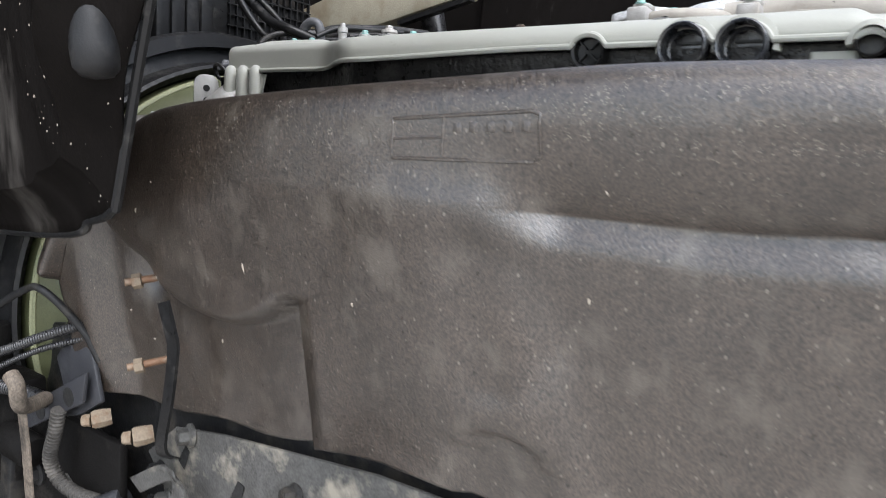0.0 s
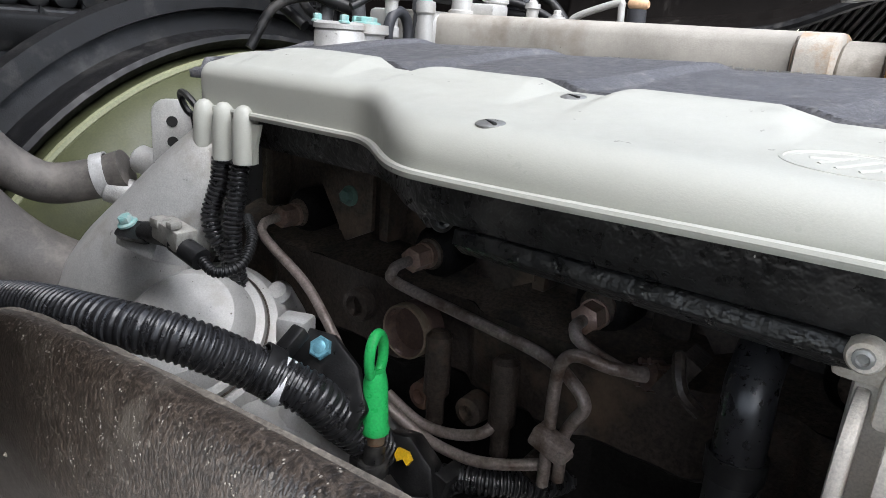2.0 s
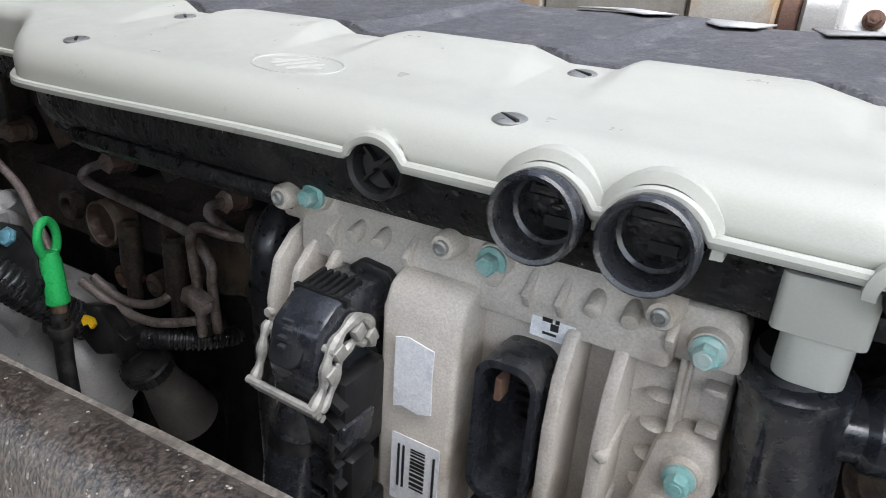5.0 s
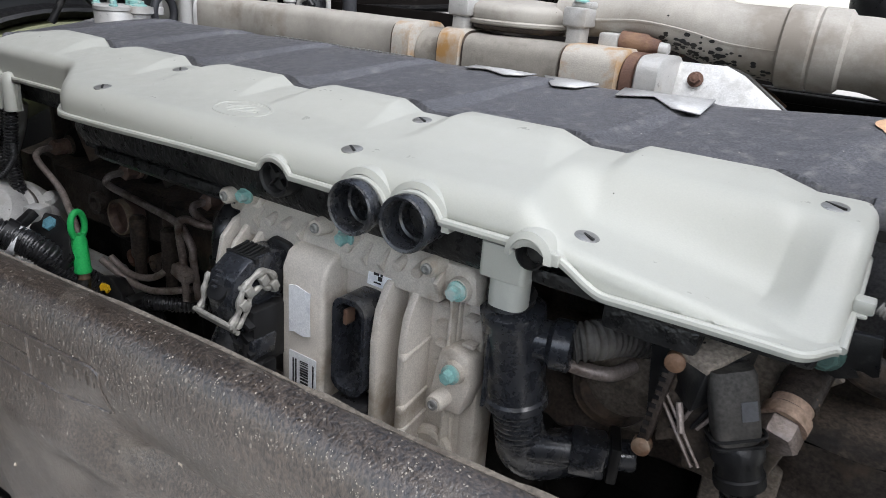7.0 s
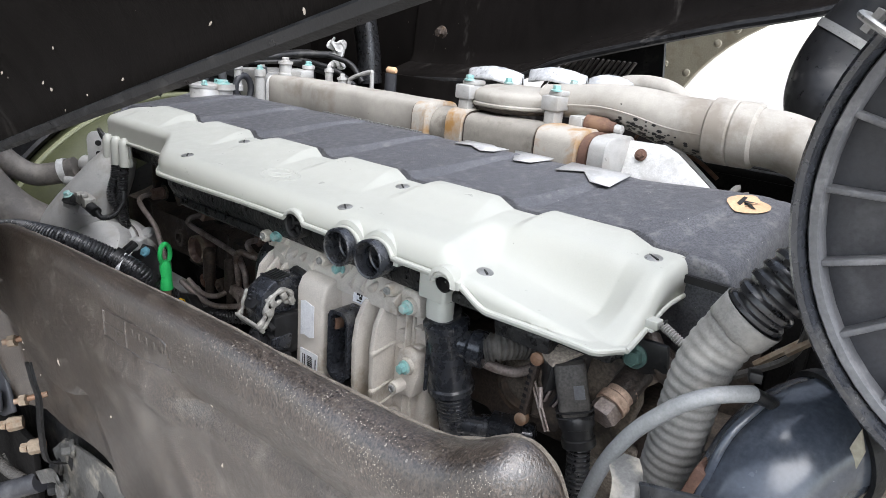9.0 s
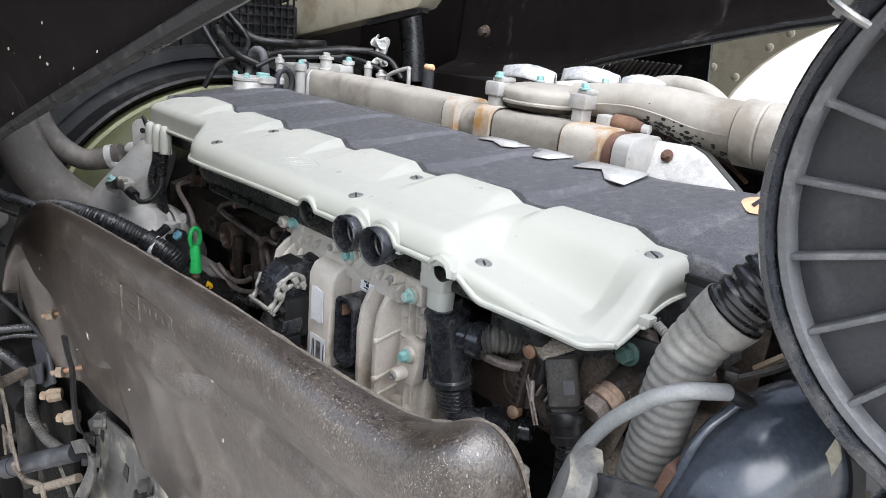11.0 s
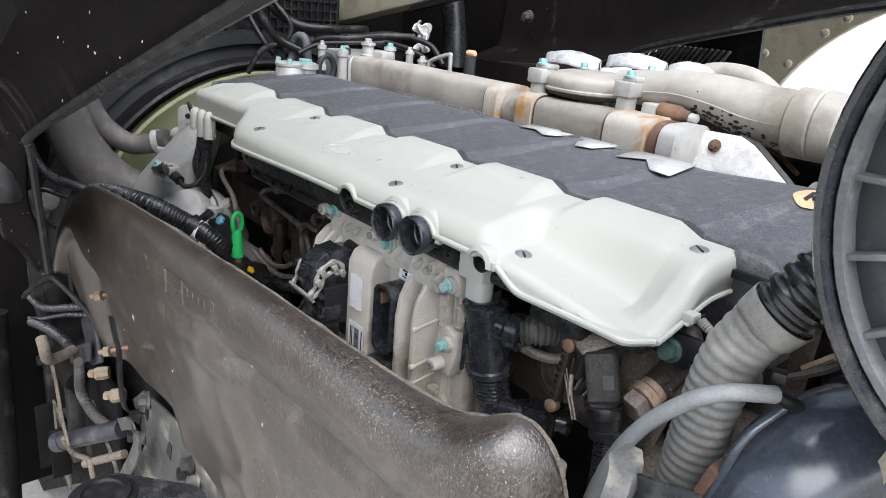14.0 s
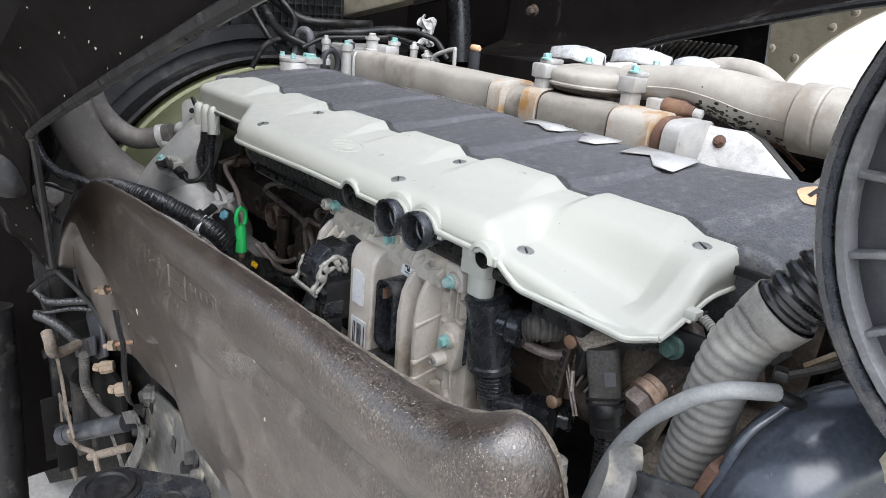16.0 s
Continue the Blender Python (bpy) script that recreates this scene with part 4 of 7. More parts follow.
def turbo_pipe():
    root = thing("charge_pipe", (0.1, 0.38, 1.44), "pale grey cast pipe that widens and turns down behind the engine", "pipe")
    bowl = [(-0.026, 0.040), (-0.024, 0.060), (-0.018, 0.066), (-0.002, 0.068), (0.004, 0.066), (0.008, 0.058), (0.012, 0.040), (0.014, 0.001)]
    g = Geo().lathe((-0.118, 0.385, 1.482), Z, [(h, r * 1.12) for h, r in bowl], 44)
    part("bowl", g, M_IRON, root, sharp=60)
    part("bowl_bead", Geo().lathe((-0.118, 0.385, 1.482), Z, [(-0.019, 0.073), (-0.017, 0.0765), (-0.014, 0.0770), (-0.012, 0.0750)], 44, caps=False), M_IRON, root)
    part("bowl_groove", Geo().lathe((-0.118, 0.385, 1.482), Z, [(-0.026, 0.064), (-0.023, 0.0715), (-0.0195, 0.0740), (-0.019, 0.072)], 44, caps=False), M_BLOCK, root, "dark groove round the bowl")
    pts = [(-0.06, 0.380, 1.480), (0.0, 0.382, 1.486), (0.05, 0.386, 1.489), (0.10, 0.391, 1.484), (0.15, 0.395, 1.475), (0.21, 0.397, 1.472)]
    part("pipe", Geo().tube(pts, 0.03, 28, 10, radius=lambda t: 0.025 + 0.0145 * smooth(0.1, 1.0, t)), M_IRON, root, sharp=60)
    part("weld_line", Geo().tube([(p[0], p[1] - (0.0245 + 0.0145 * smooth(0.1, 1.0, i / 5)) * 0.97, p[2] - 0.005) for i, p in enumerate(pts)], 0.002, 6), M_IRON, root)
    # flaked black coating on the underside
    random.seed(11)
    flakes = Geo()
    track = spline(pts, 12)
    for i in range(150):
        k = min(1.0, max(0.0, random.gauss(0.74, 0.14)))
        c = track[round(k * (len(track) - 1))]
        a = radians(random.gauss(-48, 17))
        r = 0.0256 + 0.0145 * smooth(0.1, 1.0, k)
        s = random.uniform(0.0008, 0.0030)
        out = Vector((0, -math.cos(a), math.sin(a)))
        side = Vector((0, math.sin(a), math.cos(a)))
        flakes.add([c + out * r + X * s * 1.5 * math.cos(b) * random.uniform(0.7, 1.3) + side * s * math.sin(b) for b in (math.pi * j / 3 for j in range(6))], [tuple(range(6))])
    tagged(part("flaked_coating", flakes, M_CHASSIS, root, "flaking black coating"), kind="stuff")
    part("collar", Geo().lathe((0.198, 0.397, 1.472), (1, 0.02, 0), [(0, 0.040), (0.003, 0.0445), (0.030, 0.0445), (0.033, 0.0425), (0.036, 0.0445), (0.060, 0.0435), (0.064, 0.039)], 36), M_IRON, root, sharp=30)
    part("elbow", Geo().tube([(0.245, 0.398, 1.472), (0.295, 0.398, 1.470), (0.345, 0.394, 1.452), (0.376, 0.385, 1.408), (0.390, 0.375, 1.33)], 0.038, 26, 8), M_IRON, root, sharp=60)
    for x, y in ((-0.171, 0.322), (-0.022, 0.345)):
        c = part("clamp", Geo().box((x, y, 1.462), (0.020, 0.026, 0.05)).box((x, y, 1.482), (0.030, 0.034, 0.022)).box((x + 0.002, y + 0.01, 1.496), (0.026, 0.030, 0.008)), M_ALU, root, "pale aluminium pipe clamp", bevel=0.003)
        part("clamp_bolt", Geo().hexbolt((x, y, 1.499), Z, 0.0065, 0.009), M_TEAL, c)
    return root


turbo_pipe()
for i, (x, y, z, s) in enumerate(((-0.20, 0.43, 1.510, 1.15), (-0.09, 0.455, 1.518, 1.1), (0.005, 0.46, 1.516, 0.75))):
    g = Geo().grid(lambda u, v: (x - 0.05 * s + 0.10 * s * u, y + (0.06 * v - 0.03) * (0.12 + 0.88 * math.sin(math.pi * u) ** 0.6), z - 0.02 * (2 * v - 1) ** 2 + 0.008 * math.sin(math.pi * u) + 0.0015 * noise.noise((u * 9 + i, v * 9, 0))), 24, 12)
    single("foil_shield", g, M_FOIL, "crumpled bright foil heat shield over the exhaust", "heat shield", "foil heat shields", thick=0.002)
    single("teal_bolt", Geo().hexbolt((x + 0.05 * s, y - 0.04, z - 0.014), Z, 0.006, 0.010), M_TEAL, "teal painted hex bolt on the exhaust clamp", "bolt", "exhaust bolts")
g = Geo().tube([(-0.03, 0.49, 1.48), (0.02, 0.49, 1.510), (0.09, 0.485, 1.510), (0.15, 0.475, 1.478)], 0.016, 14)
single("far_elbow_pipe", g, M_IRON, "grey cast elbow behind the charge pipe", "pipe")

root = thing("far_frame_panel", (0.28, 0.48, 0.0), "black grimy frame panel beyond the exhaust", "frame panel")
part("panel", Geo().box((0.29, 0.485, 0.71), (0.46, 0.02, 1.42)), M_SHADEGRIME, root, bevel=0.004)
part("flange", Geo().box((0.29, 0.470, 1.412), (0.46, 0.03, 0.012)), M_SHADEGRIME, root, bevel=0.002)
for pts in ([(0.082, 0.41, 1.430), (0.088, 0.41, 1.448), (0.104, 0.412, 1.456), (0.112, 0.414, 1.468), (0.124, 0.414, 1.466)], [(0.150, 0.42, 1.405), (0.160, 0.415, 1.428), (0.185, 0.41, 1.424), (0.215, 0.41, 1.405)]):
    single("rusty_wire_bracket", Geo().tube(pts, 0.0030, 8), M_RUST, "rusty bent wire bracket under the charge pipe", "bracket", "rusty brackets")

# silver bracket behind the cover
root = thing("engine_bracket", (0.14, 0.33, 1.41), "bright aluminium sheet bracket with a rusty bolt", "bracket")
g = Geo().prism([(0.060, -0.05), (0.062, 0.036), (0.155, 0.038), (0.175, 0.030), (0.262, -0.028), (0.262, -0.05)], (0, 0.346, 1.41), X, (0, 0.34, 0.94), 0.004)
part("plate", g, M_BRIGHT, root, bevel=0.001)
# fold of the same sheet in a darker material, its shade given as colour
part("folded_edge", Geo().rings([[Vector((x, y, z)), Vector((x, y + 0.016, z - 0.001)), Vector((x, y + 0.016, z + 0.002)), Vector((x, y, z + 0.003))] for x, y, z in ((0.150, 0.358, 1.4455), (0.176, 0.355, 1.438), (0.262, 0.334, 1.383))]), M_ZINC, root)
part("bolt", Geo().hexbolt((0.126, 0.346, 1.429), (0, -0.94, 0.34), 0.0065, 0.008), M_RUST, root, "rusty hex bolt")
root = thing("pressure_sensor", (0.05, 0.38, 1.45), "rust-brown sensor with a grey tip on the manifold", "sensor")
part("body", Geo().lathe((0.030, 0.355, 1.460), (1, 0.06, -0.05), [(0, 0.012), (0.03, 0.0125), (0.034, 0.010), (0.046, 0.008)], 16), M_RUST, root)
part("tip", Geo().lathe((0.074, 0.358, 1.457), (1, 0.06, -0.05), [(0, 0.007), (0.012, 0.007), (0.014, 0.004)], 12), M_ALU, root)
part("base", Geo().box((0.018, 0.355, 1.458), (0.024, 0.026, 0.020)), M_ALU, root, bevel=0.003)
g = Geo()
for i in range(10):
    g.lathe((0.255 + 0.012 * i, 0.36, 1.400 - 0.007 * i), (1, 0, -0.5), [(-0.004, 0.010), (0, 0.014), (0.004, 0.010)], 14)
single("ribbed_coupling", g, M_GREYHOSE, "grey ribbed coupling behind the bracket", "coupling")


# ---- engine block ----
def engine_block():
    root = thing("engine_block", (-0.15, 0.12, 0.95), "grimy dark brown cast engine block and cylinder head", "engine")
    g = Geo().box((-0.16, 0.175, 1.315), (1.08, 0.20, 0.13)).box((-0.70, 0.17, 1.37), (0.10, 0.2, 0.04))
    part("cylinder_head", g, M_BLOCK, root, bevel=0.006)
    def wall_y(x, z):
        y = 0.004 * noise.noise((x * 22, z * 22, 2.0)) + 0.002 * noise.noise((x * 60, z * 60, 5.0))
        return y - 0.010 * smooth(0.55, 0.9, math.sin(x * 40 + 1)) * smooth(1.20, 1.17, z) + 0.012 * smooth(0.6, 0.95, math.sin(x * 27))

    def sheet(z0, z1, rows):
        return Geo().grid(lambda u, v: (-0.70 + 1.1 * u, 0.004 + wall_y(-0.70 + 1.1 * u, z0 + (z1 - z0) * v), z0 + (z1 - z0) * v), 200, rows)

    part("side_wall", sheet(1.238, 1.178, 12), M_BLOCK, root)
    # the wall goes darker down here, shade painted in with the grime
    part("lower_wall", Geo().grid(lambda u, v: (-0.70 + 1.1 * u, 0.004 + wall_y(-0.70 + 1.1 * u, 1.178 - 0.24 * v) + 0.014 * smooth(0.0, 0.05, v), 1.178 - 0.24 * v), 200, 48), M_SHADEGRIME, root, "lower block wall, grimy and darkened for shade")
    part("ledge", Geo().grid(lambda u, v: (-0.70 + 1.1 * u, (0.004 + wall_y(-0.70 + 1.1 * u, 1.238)) * (1 - v) + 0.078 * v, 1.238 + 0.020 * v + 0.003 * noise.noise((u * 40, v * 4, 1.0))), 200, 10), M_DUST, root, "ledge with brown dust")
    part("upper_wall", Geo().grid(lambda u, v: (-0.70 + 1.1 * u, 0.058 + 0.003 * noise.noise((u * 30, v * 5, 9.0)), 1.25 + 0.10 * v), 160, 12), M_BLOCK, root)
    for x in (-0.603, -0.441, -0.291, -0.13, 0.03):
        # bosses darker than the wall behind, so the shade round the nuts is colour
        part("union_boss", Geo().lathe((x, 0.07, 1.262), -Y, [(0, 0.024), (0.036, 0.022), (0.042, 0.018), (0.044, 0.012)], 22), M_SHADEGRIME, root)
        part("union_seat", Geo().lathe((x, 0.028, 1.262), -Y, [(0, 0.0135), (0.004, 0.013), (0.006, 0.010)], 18), M_DUST, root)
        part("web", Geo().prism([(0.0, 1.30), (0.028, 1.315), (0.028, 1.245), (0.0, 1.245)], (x + 0.03, 0.06, 0), X, Z, 0.012), M_BLOCK, root, bevel=0.003)
    # crankcase in the same shade-darkened colour
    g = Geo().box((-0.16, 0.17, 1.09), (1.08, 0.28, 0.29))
    part("crankcase", g, M_SHADEGRIME, root, bevel=0.01)
    for i in range(7):
        x = -0.64 + 0.1575 * i
        part("rib", Geo().box((x - 0.02, 0.05, 1.295), (0.012, 0.03, 0.08)), M_BLOCK, root, bevel=0.003)
    for x, z in ((-0.424, 1.213),):
        part("core_plug", Geo().lathe((x, -0.008, z), -Y, [(-0.01, 0.0215), (0.010, 0.0215), (0.013, 0.0205), (0.011, 0.0190), (0.004, 0.0170), (0.003, 0.002)], 28), M_PLUG, root, "plum-brown cupped core plug")
        part("plug_rim", Geo().lathe((x, -0.008, z), -Y, [(0.006, 0.0220), (0.0135, 0.0218), (0.0145, 0.0208), (0.0135, 0.0200)], 28, caps=False), M_TAN, root, "rusty tan rim")
    part("ring_hole", Geo().lathe((-0.483, -0.006, 1.215), -Y, [(0, 0.015), (0.010, 0.014), (0.011, 0.009), (0.003, 0.008), (0.002, 0.001)], 20), M_BLOCK, root)
    for x, z in ((-0.405, 1.165), (-0.36, 1.17), (-0.30, 1.15)):
        part("lug", Geo().lathe((x, -0.004, z), -Y, [(0, 0.012), (0.016, 0.011), (0.018, 0.006), (0.012, 0.004)], 16), M_RUST if x < -0.38 else M_BLOCK, root)
    for x in (-0.395, -0.335):
        part("bar", Geo().lathe((x, -0.014, 1.222), (0.05, -0.05, -1), [(0, 0.006), (0.004, 0.010), (0.05, 0.010), (0.054, 0.007), (0.075, 0.007)], 14), M_BLOCK, root)
    for x, z in ((-0.515, 1.300), (-0.36, 1.300), (-0.205, 1.305)):
        g = Geo().prism([(0, 0), (0.06, 0.03), (0.06, -0.03), (0.03, -0.045)], (x - 0.03, 0.006, z + 0.005), X, Z, 0.004)
        w = part("gusset", g, M_BLOCK, root)
        part("bolt", Geo().hexbolt((x + 0.005, 0.002, z), -Y, 0.0065, 0.008), M_SHADETEAL, w, "dull green hex bolt, darkened for shade")
    return root


engine_block()

# ---- injection pipes ----
STEEL_PIPES = [
    ([(-0.603, 0.021, 1.261), (-0.599, -0.008, 1.262), (-0.594, -0.022, 1.260), (-0.582, -0.029, 1.252), (-0.525, -0.035, 1.230), (-0.487, -0.046, 1.214), (-0.441, -0.06, 1.187)], True),
    ([(-0.441, 0.021, 1.262), (-0.4395, -0.010, 1.262), (-0.438, -0.022, 1.259), (-0.431, -0.024, 1.252), (-0.36, -0.026, 1.246), (-0.299, -0.028, 1.240), (-0.272, -0.036, 1.233), (-0.263, -0.037, 1.222), (-0.272, -0.030, 1.205), (-0.281, -0.022, 1.185), (-0.283, -0.018, 1.15)], True),
    ([(-0.291, 0.023, 1.258), (-0.289, -0.006, 1.260), (-0.286, -0.016, 1.259), (-0.278, -0.020, 1.254), (-0.247, -0.020, 1.246), (-0.22, 0.0, 1.243)], True),
    ([(-0.235, -0.010, 1.245), (-0.252, -0.030, 1.250), (-0.271, -0.038, 1.254), (-0.281, -0.039, 1.246), (-0.285, -0.036, 1.225), (-0.287, -0.032, 1.196), (-0.288, -0.03, 1.15)], False),
    ([(-0.425, -0.035, 1.165), (-0.395, -0.032, 1.152), (-0.365, -0.030, 1.154), (-0.340, -0.026, 1.165), (-0.334, -0.010, 1.18)], False),
    ([(-0.42, -0.05, 1.168), (-0.385, -0.042, 1.150), (-0.347, -0.04, 1.148), (-0.318, -0.036, 1.154), (-0.29, -0.02, 1.16)], False),
]
for pts, nut in STEEL_PIPES:
    root = thing("injection_pipe", pts[0], "dull brown steel injection pipe bent along the engine block", "pipe", "injection pipes")
    part("pipe", Geo().tube(pts, 0.0042, 12, 8), M_STEEL, root)
    if nut:
        p, q = Vector(pts[0]), Vector(pts[1])
        d = (q - p).normalized()
        part("union_nut", Geo().lathe(p + d * 0.004, d, [(0, 0.0102), (0.016, 0.0102), (0.0185, 0.0065)], 6).lathe(p - d * 0.012, d, [(0, 0.011), (0.016, 0.011)], 18), M_NUT, root, "coppery hexagonal union nut")
knob = Geo().lathe((-0.237, -0.012, 1.245), (0.5, 0.7, -0.2), [(-0.002, 0.006), (0.0, 0.0095), (0.010, 0.0095), (0.012, 0.007)], 20)
for i in range(10):
    a = 2 * math.pi * i / 10
    knob.cyl((-0.237 + 0.0095 * math.sin(a), -0.013, 1.245 + 0.0095 * math.cos(a)), (-0.232 + 0.0095 * math.sin(a), -0.005, 1.2435 + 0.0095 * math.cos(a)), 0.0022, 6)
single("knurled_union", knob, M_PLUG, "brown knurled union nut on a steel pipe", "pipe fitting")
root = thing("pipe_clamp", (-0.287, -0.035, 1.187), "small brown steel clamp block on the pipes", "clamp")
part("block", Geo().box((-0.282, -0.037, 1.188), (0.026, 0.014, 0.014), Matrix.Rotation(radians(18), 3, "Y")), M_STEEL, root, bevel=0.002)
part("screw", Geo().cyl((-0.27, -0.046, 1.186), (-0.27, -0.036, 1.186), 0.004, 10), M_STEEL, root)
g = Geo().tube([(-0.215, -0.02, 1.262), (-0.212, -0.04, 1.275), (-0.205, -0.05, 1.262), (-0.195, -0.045, 1.25)], 0.004, 8).box((-0.212, -0.03, 1.262), (0.012, 0.02, 0.03), Matrix.Rotation(0.5, 3, "Y"))
single("torn_bracket", g, M_BLOCK, "bent dark metal bracket with a torn edge", "bracket")
g = Geo().tube([(-0.172, -0.03, 1.30), (-0.170, -0.062, 1.285), (-0.168, -0.070, 1.25), (-0.170, -0.066, 1.15), (-0.18, -0.05, 1.02)], 0.0125, 16)
root = thing("black_hose", (-0.17, -0.06, 1.02), "black rubber hose hanging beside the control unit", "hose")
part("hose", g, M_GLOSS, root)
part("clamp", Geo().lathe((-0.168, -0.0705, 1.245), (0.02, 0.0, -1), [(-0.006, 0.013), (-0.006, 0.0145), (0.006, 0.0145), (0.006, 0.013)], 20, caps=False), M_BLACK, root)

# ---- coolant housing, front left ----
def coolant_housing():
    root = thing("coolant_housing", (-0.6, -0.08, 1.1), "pale cast aluminium coolant housing with dark flecks", "housing")
    g = Geo().tube([(-0.735, -0.085, 1.13), (-0.715, -0.08, 1.19), (-0.675, -0.062, 1.25), (-0.645, -0.045, 1.30), (-0.636, -0.03, 1.33)], 0.05, 28, 8, radius=lambda t: 0.070 - 0.044 * t)
    part("neck", g, M_ALU, root, sharp=60)
    ax = Vector((0.28, -0.58, 0.76)).normalized()
    o = Vector((-0.600, -0.085, 1.160))
    g = Geo().lathe(o, ax, [(-0.07, 0.082), (0.0, 0.082), (0.010, 0.080), (0.018, 0.074), (0.020, 0.066), (0.026, 0.065), (0.028, 0.058), (0.038, 0.054), (0.046, 0.046), (0.050, 0.030), (0.051, 0.001)], 56)
    part("round_cover", g, M_ALU, root, sharp=30)
    part("ring_groove", Geo().lathe(o + ax * 0.021, ax, [(0, 0.0665), (0.001, 0.068), (0.002, 0.0665)], 56, caps=False), M_BLOCK, root)
    for i in range(3):
        a = radians(20 + 105 * i)
        u = ax.orthogonal().normalized()
        w = ax.cross(u)
        p = o + (u * math.cos(a) + w * math.sin(a)) * 0.080
        part("ear", Geo().lathe(p, ax, [(-0.03, 0.013), (0.014, 0.012), (0.018, 0.008)], 16), M_ALU, root)
    g = Geo().lathe((-0.455, -0.075, 1.085), (0.25, -0.85, 0.4), [(-0.05, 0.075), (0.0, 0.075), (0.02, 0.068), (0.034, 0.050), (0.040, 0.02), (0.041, 0.001)], 40)
    g.box((-0.52, -0.05, 1.06), (0.16, 0.1, 0.16))
    part("lower_body", g, M_ALU, root, bevel=0.008, sharp=50)
    g = Geo().prism(rounded(0.036, 0.075, 0.014), (-0.713, -0.035, 1.320), (0.5, 0.86, 0), (0, 0, 1), 0.005)
    b = part("bracket", g, M_ALU, root, "pale upright bracket with two holes", bevel=0.001)
    for z in (1.337, 1.318):
        part("hole", Geo().lathe((-0.7085, -0.0375, z), (0.86, -0.5, 0), [(-0.001, 0.0052), (0.0006, 0.0050)], 16), M_INKHOLE, b)
    part("stub", Geo().lathe((-0.750, -0.040, 1.292), (-0.8, -0.3, 0.2), [(-0.02, 0.014), (0.010, 0.014), (0.014, 0.010)], 20).lathe((-0.765, -0.06, 1.262), (-0.5, -0.6, 0.3), [(-0.02, 0.014), (0.014, 0.015), (0.018, 0.009)], 18), M_ALU, root)
    part("sensor_pad", Geo().box((-0.622, -0.112, 1.252), (0.060, 0.030, 0.018), Matrix.Rotation(radians(-22), 3, "X")), M_ALU, root, bevel=0.004)
    for i in range(5):
        part("cast_mark", Geo().box((-0.455 - 0.011 * i, -0.128 - 0.001 * i, 1.132 + 0.001 * i), (0.006, 0.004, 0.008 + 0.002 * (i % 2)), Matrix.Rotation(radians(-30), 3, "X")), M_BLOCK, root)
    return root


coolant_housing()
root = thing("temperature_sensor", (-0.6, -0.12, 1.265), "black sensor with a grey clip on the coolant housing", "sensor")
part("plate", Geo().prism(rounded(0.05, 0.018, 0.008), (-0.622, -0.121, 1.263), (0.94, 0.05, 0.1), (0.0, 0.7, 0.5), 0.005), M_BLACK, root)
part("body", Geo().cyl((-0.612, -0.122, 1.268), (-0.575, -0.123, 1.272), 0.008, 14), M_BLACK, root)
part("lock_clip", Geo().box((-0.566, -0.124, 1.277), (0.034, 0.018, 0.016), Matrix.Rotation(radians(8), 3, "Y")).box((-0.578, -0.128, 1.284), (0.012, 0.012, 0.008)).box((-0.556, -0.130, 1.287), (0.008, 0.010, 0.006)), M_LEVER, root, "pale grey connector clip", bevel=0.002)
part("connector", Geo().cyl((-0.562, -0.125, 1.272), (-0.535, -0.122, 1.264), 0.0085, 14), M_BLACK, root)
part("bolt", Geo().hexbolt((-0.638, -0.122, 1.268), (0, -0.4, 0.9), 0.006, 0.008), M_TEAL, root)
g = Geo().ribbed([(-0.535, -0.122, 1.264), (-0.520, -0.12, 1.258), (-0.512, -0.105, 1.262), (-0.525, -0.085, 1.275), (-0.548, -0.072, 1.285)], 0.0042, 0.0028, 0.0009, 12)
single("sensor_cable", g, M_BLACK, "thin black ribbed cable looping from the sensor", "cable")
for x0, pts in ((-0.612, [(-0.608, -0.053, 1.322), (-0.610, -0.055, 1.30), (-0.616, -0.060, 1.275), (-0.612, -0.060, 1.255), (-0.600, -0.052, 1.23), (-0.595, -0.045, 1.20), (-0.59, -0.03, 1.15)]),
                (-0.588, [(-0.586, -0.051, 1.322), (-0.588, -0.054, 1.29), (-0.592, -0.056, 1.25), (-0.586, -0.05, 1.20), (-0.58, -0.03, 1.14)])):
    single("ribbed_cable", Geo().ribbed(pts, 0.0085, 0.0042, 0.0018, 16), M_GLOSS, "black ribbed cable running down from the plug caps", "cable", "cables under the plug caps")
g = Geo().tube([(-0.634, -0.05, 1.350), (-0.655, -0.055, 1.368), (-0.672, -0.05, 1.366), (-0.670, -0.045, 1.352), (-0.655, -0.04, 1.345)], 0.003, 8).tube([(-0.66, -0.045, 1.352), (-0.66, -0.04, 1.33), (-0.655, -0.03, 1.30)], 0.004, 8)
single("looped_cable", g, M_BLACK, "thin black cable looped beside the plug caps", "cable")

# ---- large corrugated harness ----
root = thing("wiring_harness", (-0.45, -0.16, 1.23), "thick black corrugated wiring harness tied with a strap", "wiring harness")
part("conduit", Geo().ribbed([(-0.66, -0.225, 1.222), (-0.58, -0.222, 1.243), (-0.51, -0.212, 1.252), (-0.462, -0.185, 1.246), (-0.440, -0.148, 1.222), (-0.412, -0.126, 1.206), (-0.402, -0.108, 1.184), (-0.397, -0.085, 1.160), (-0.393, -0.065, 1.140)], 0.0152, 0.0048, 0.0014, 28), M_GLOSS, root)
part("strap", Geo().lathe((-0.437, -0.141, 1.219), (0.45, 0.62, -0.5), [(-0.006, 0.0156), (-0.006, 0.0172), (0.006, 0.0172), (0.006, 0.0156)], 28, caps=False), M_BLACK, root)
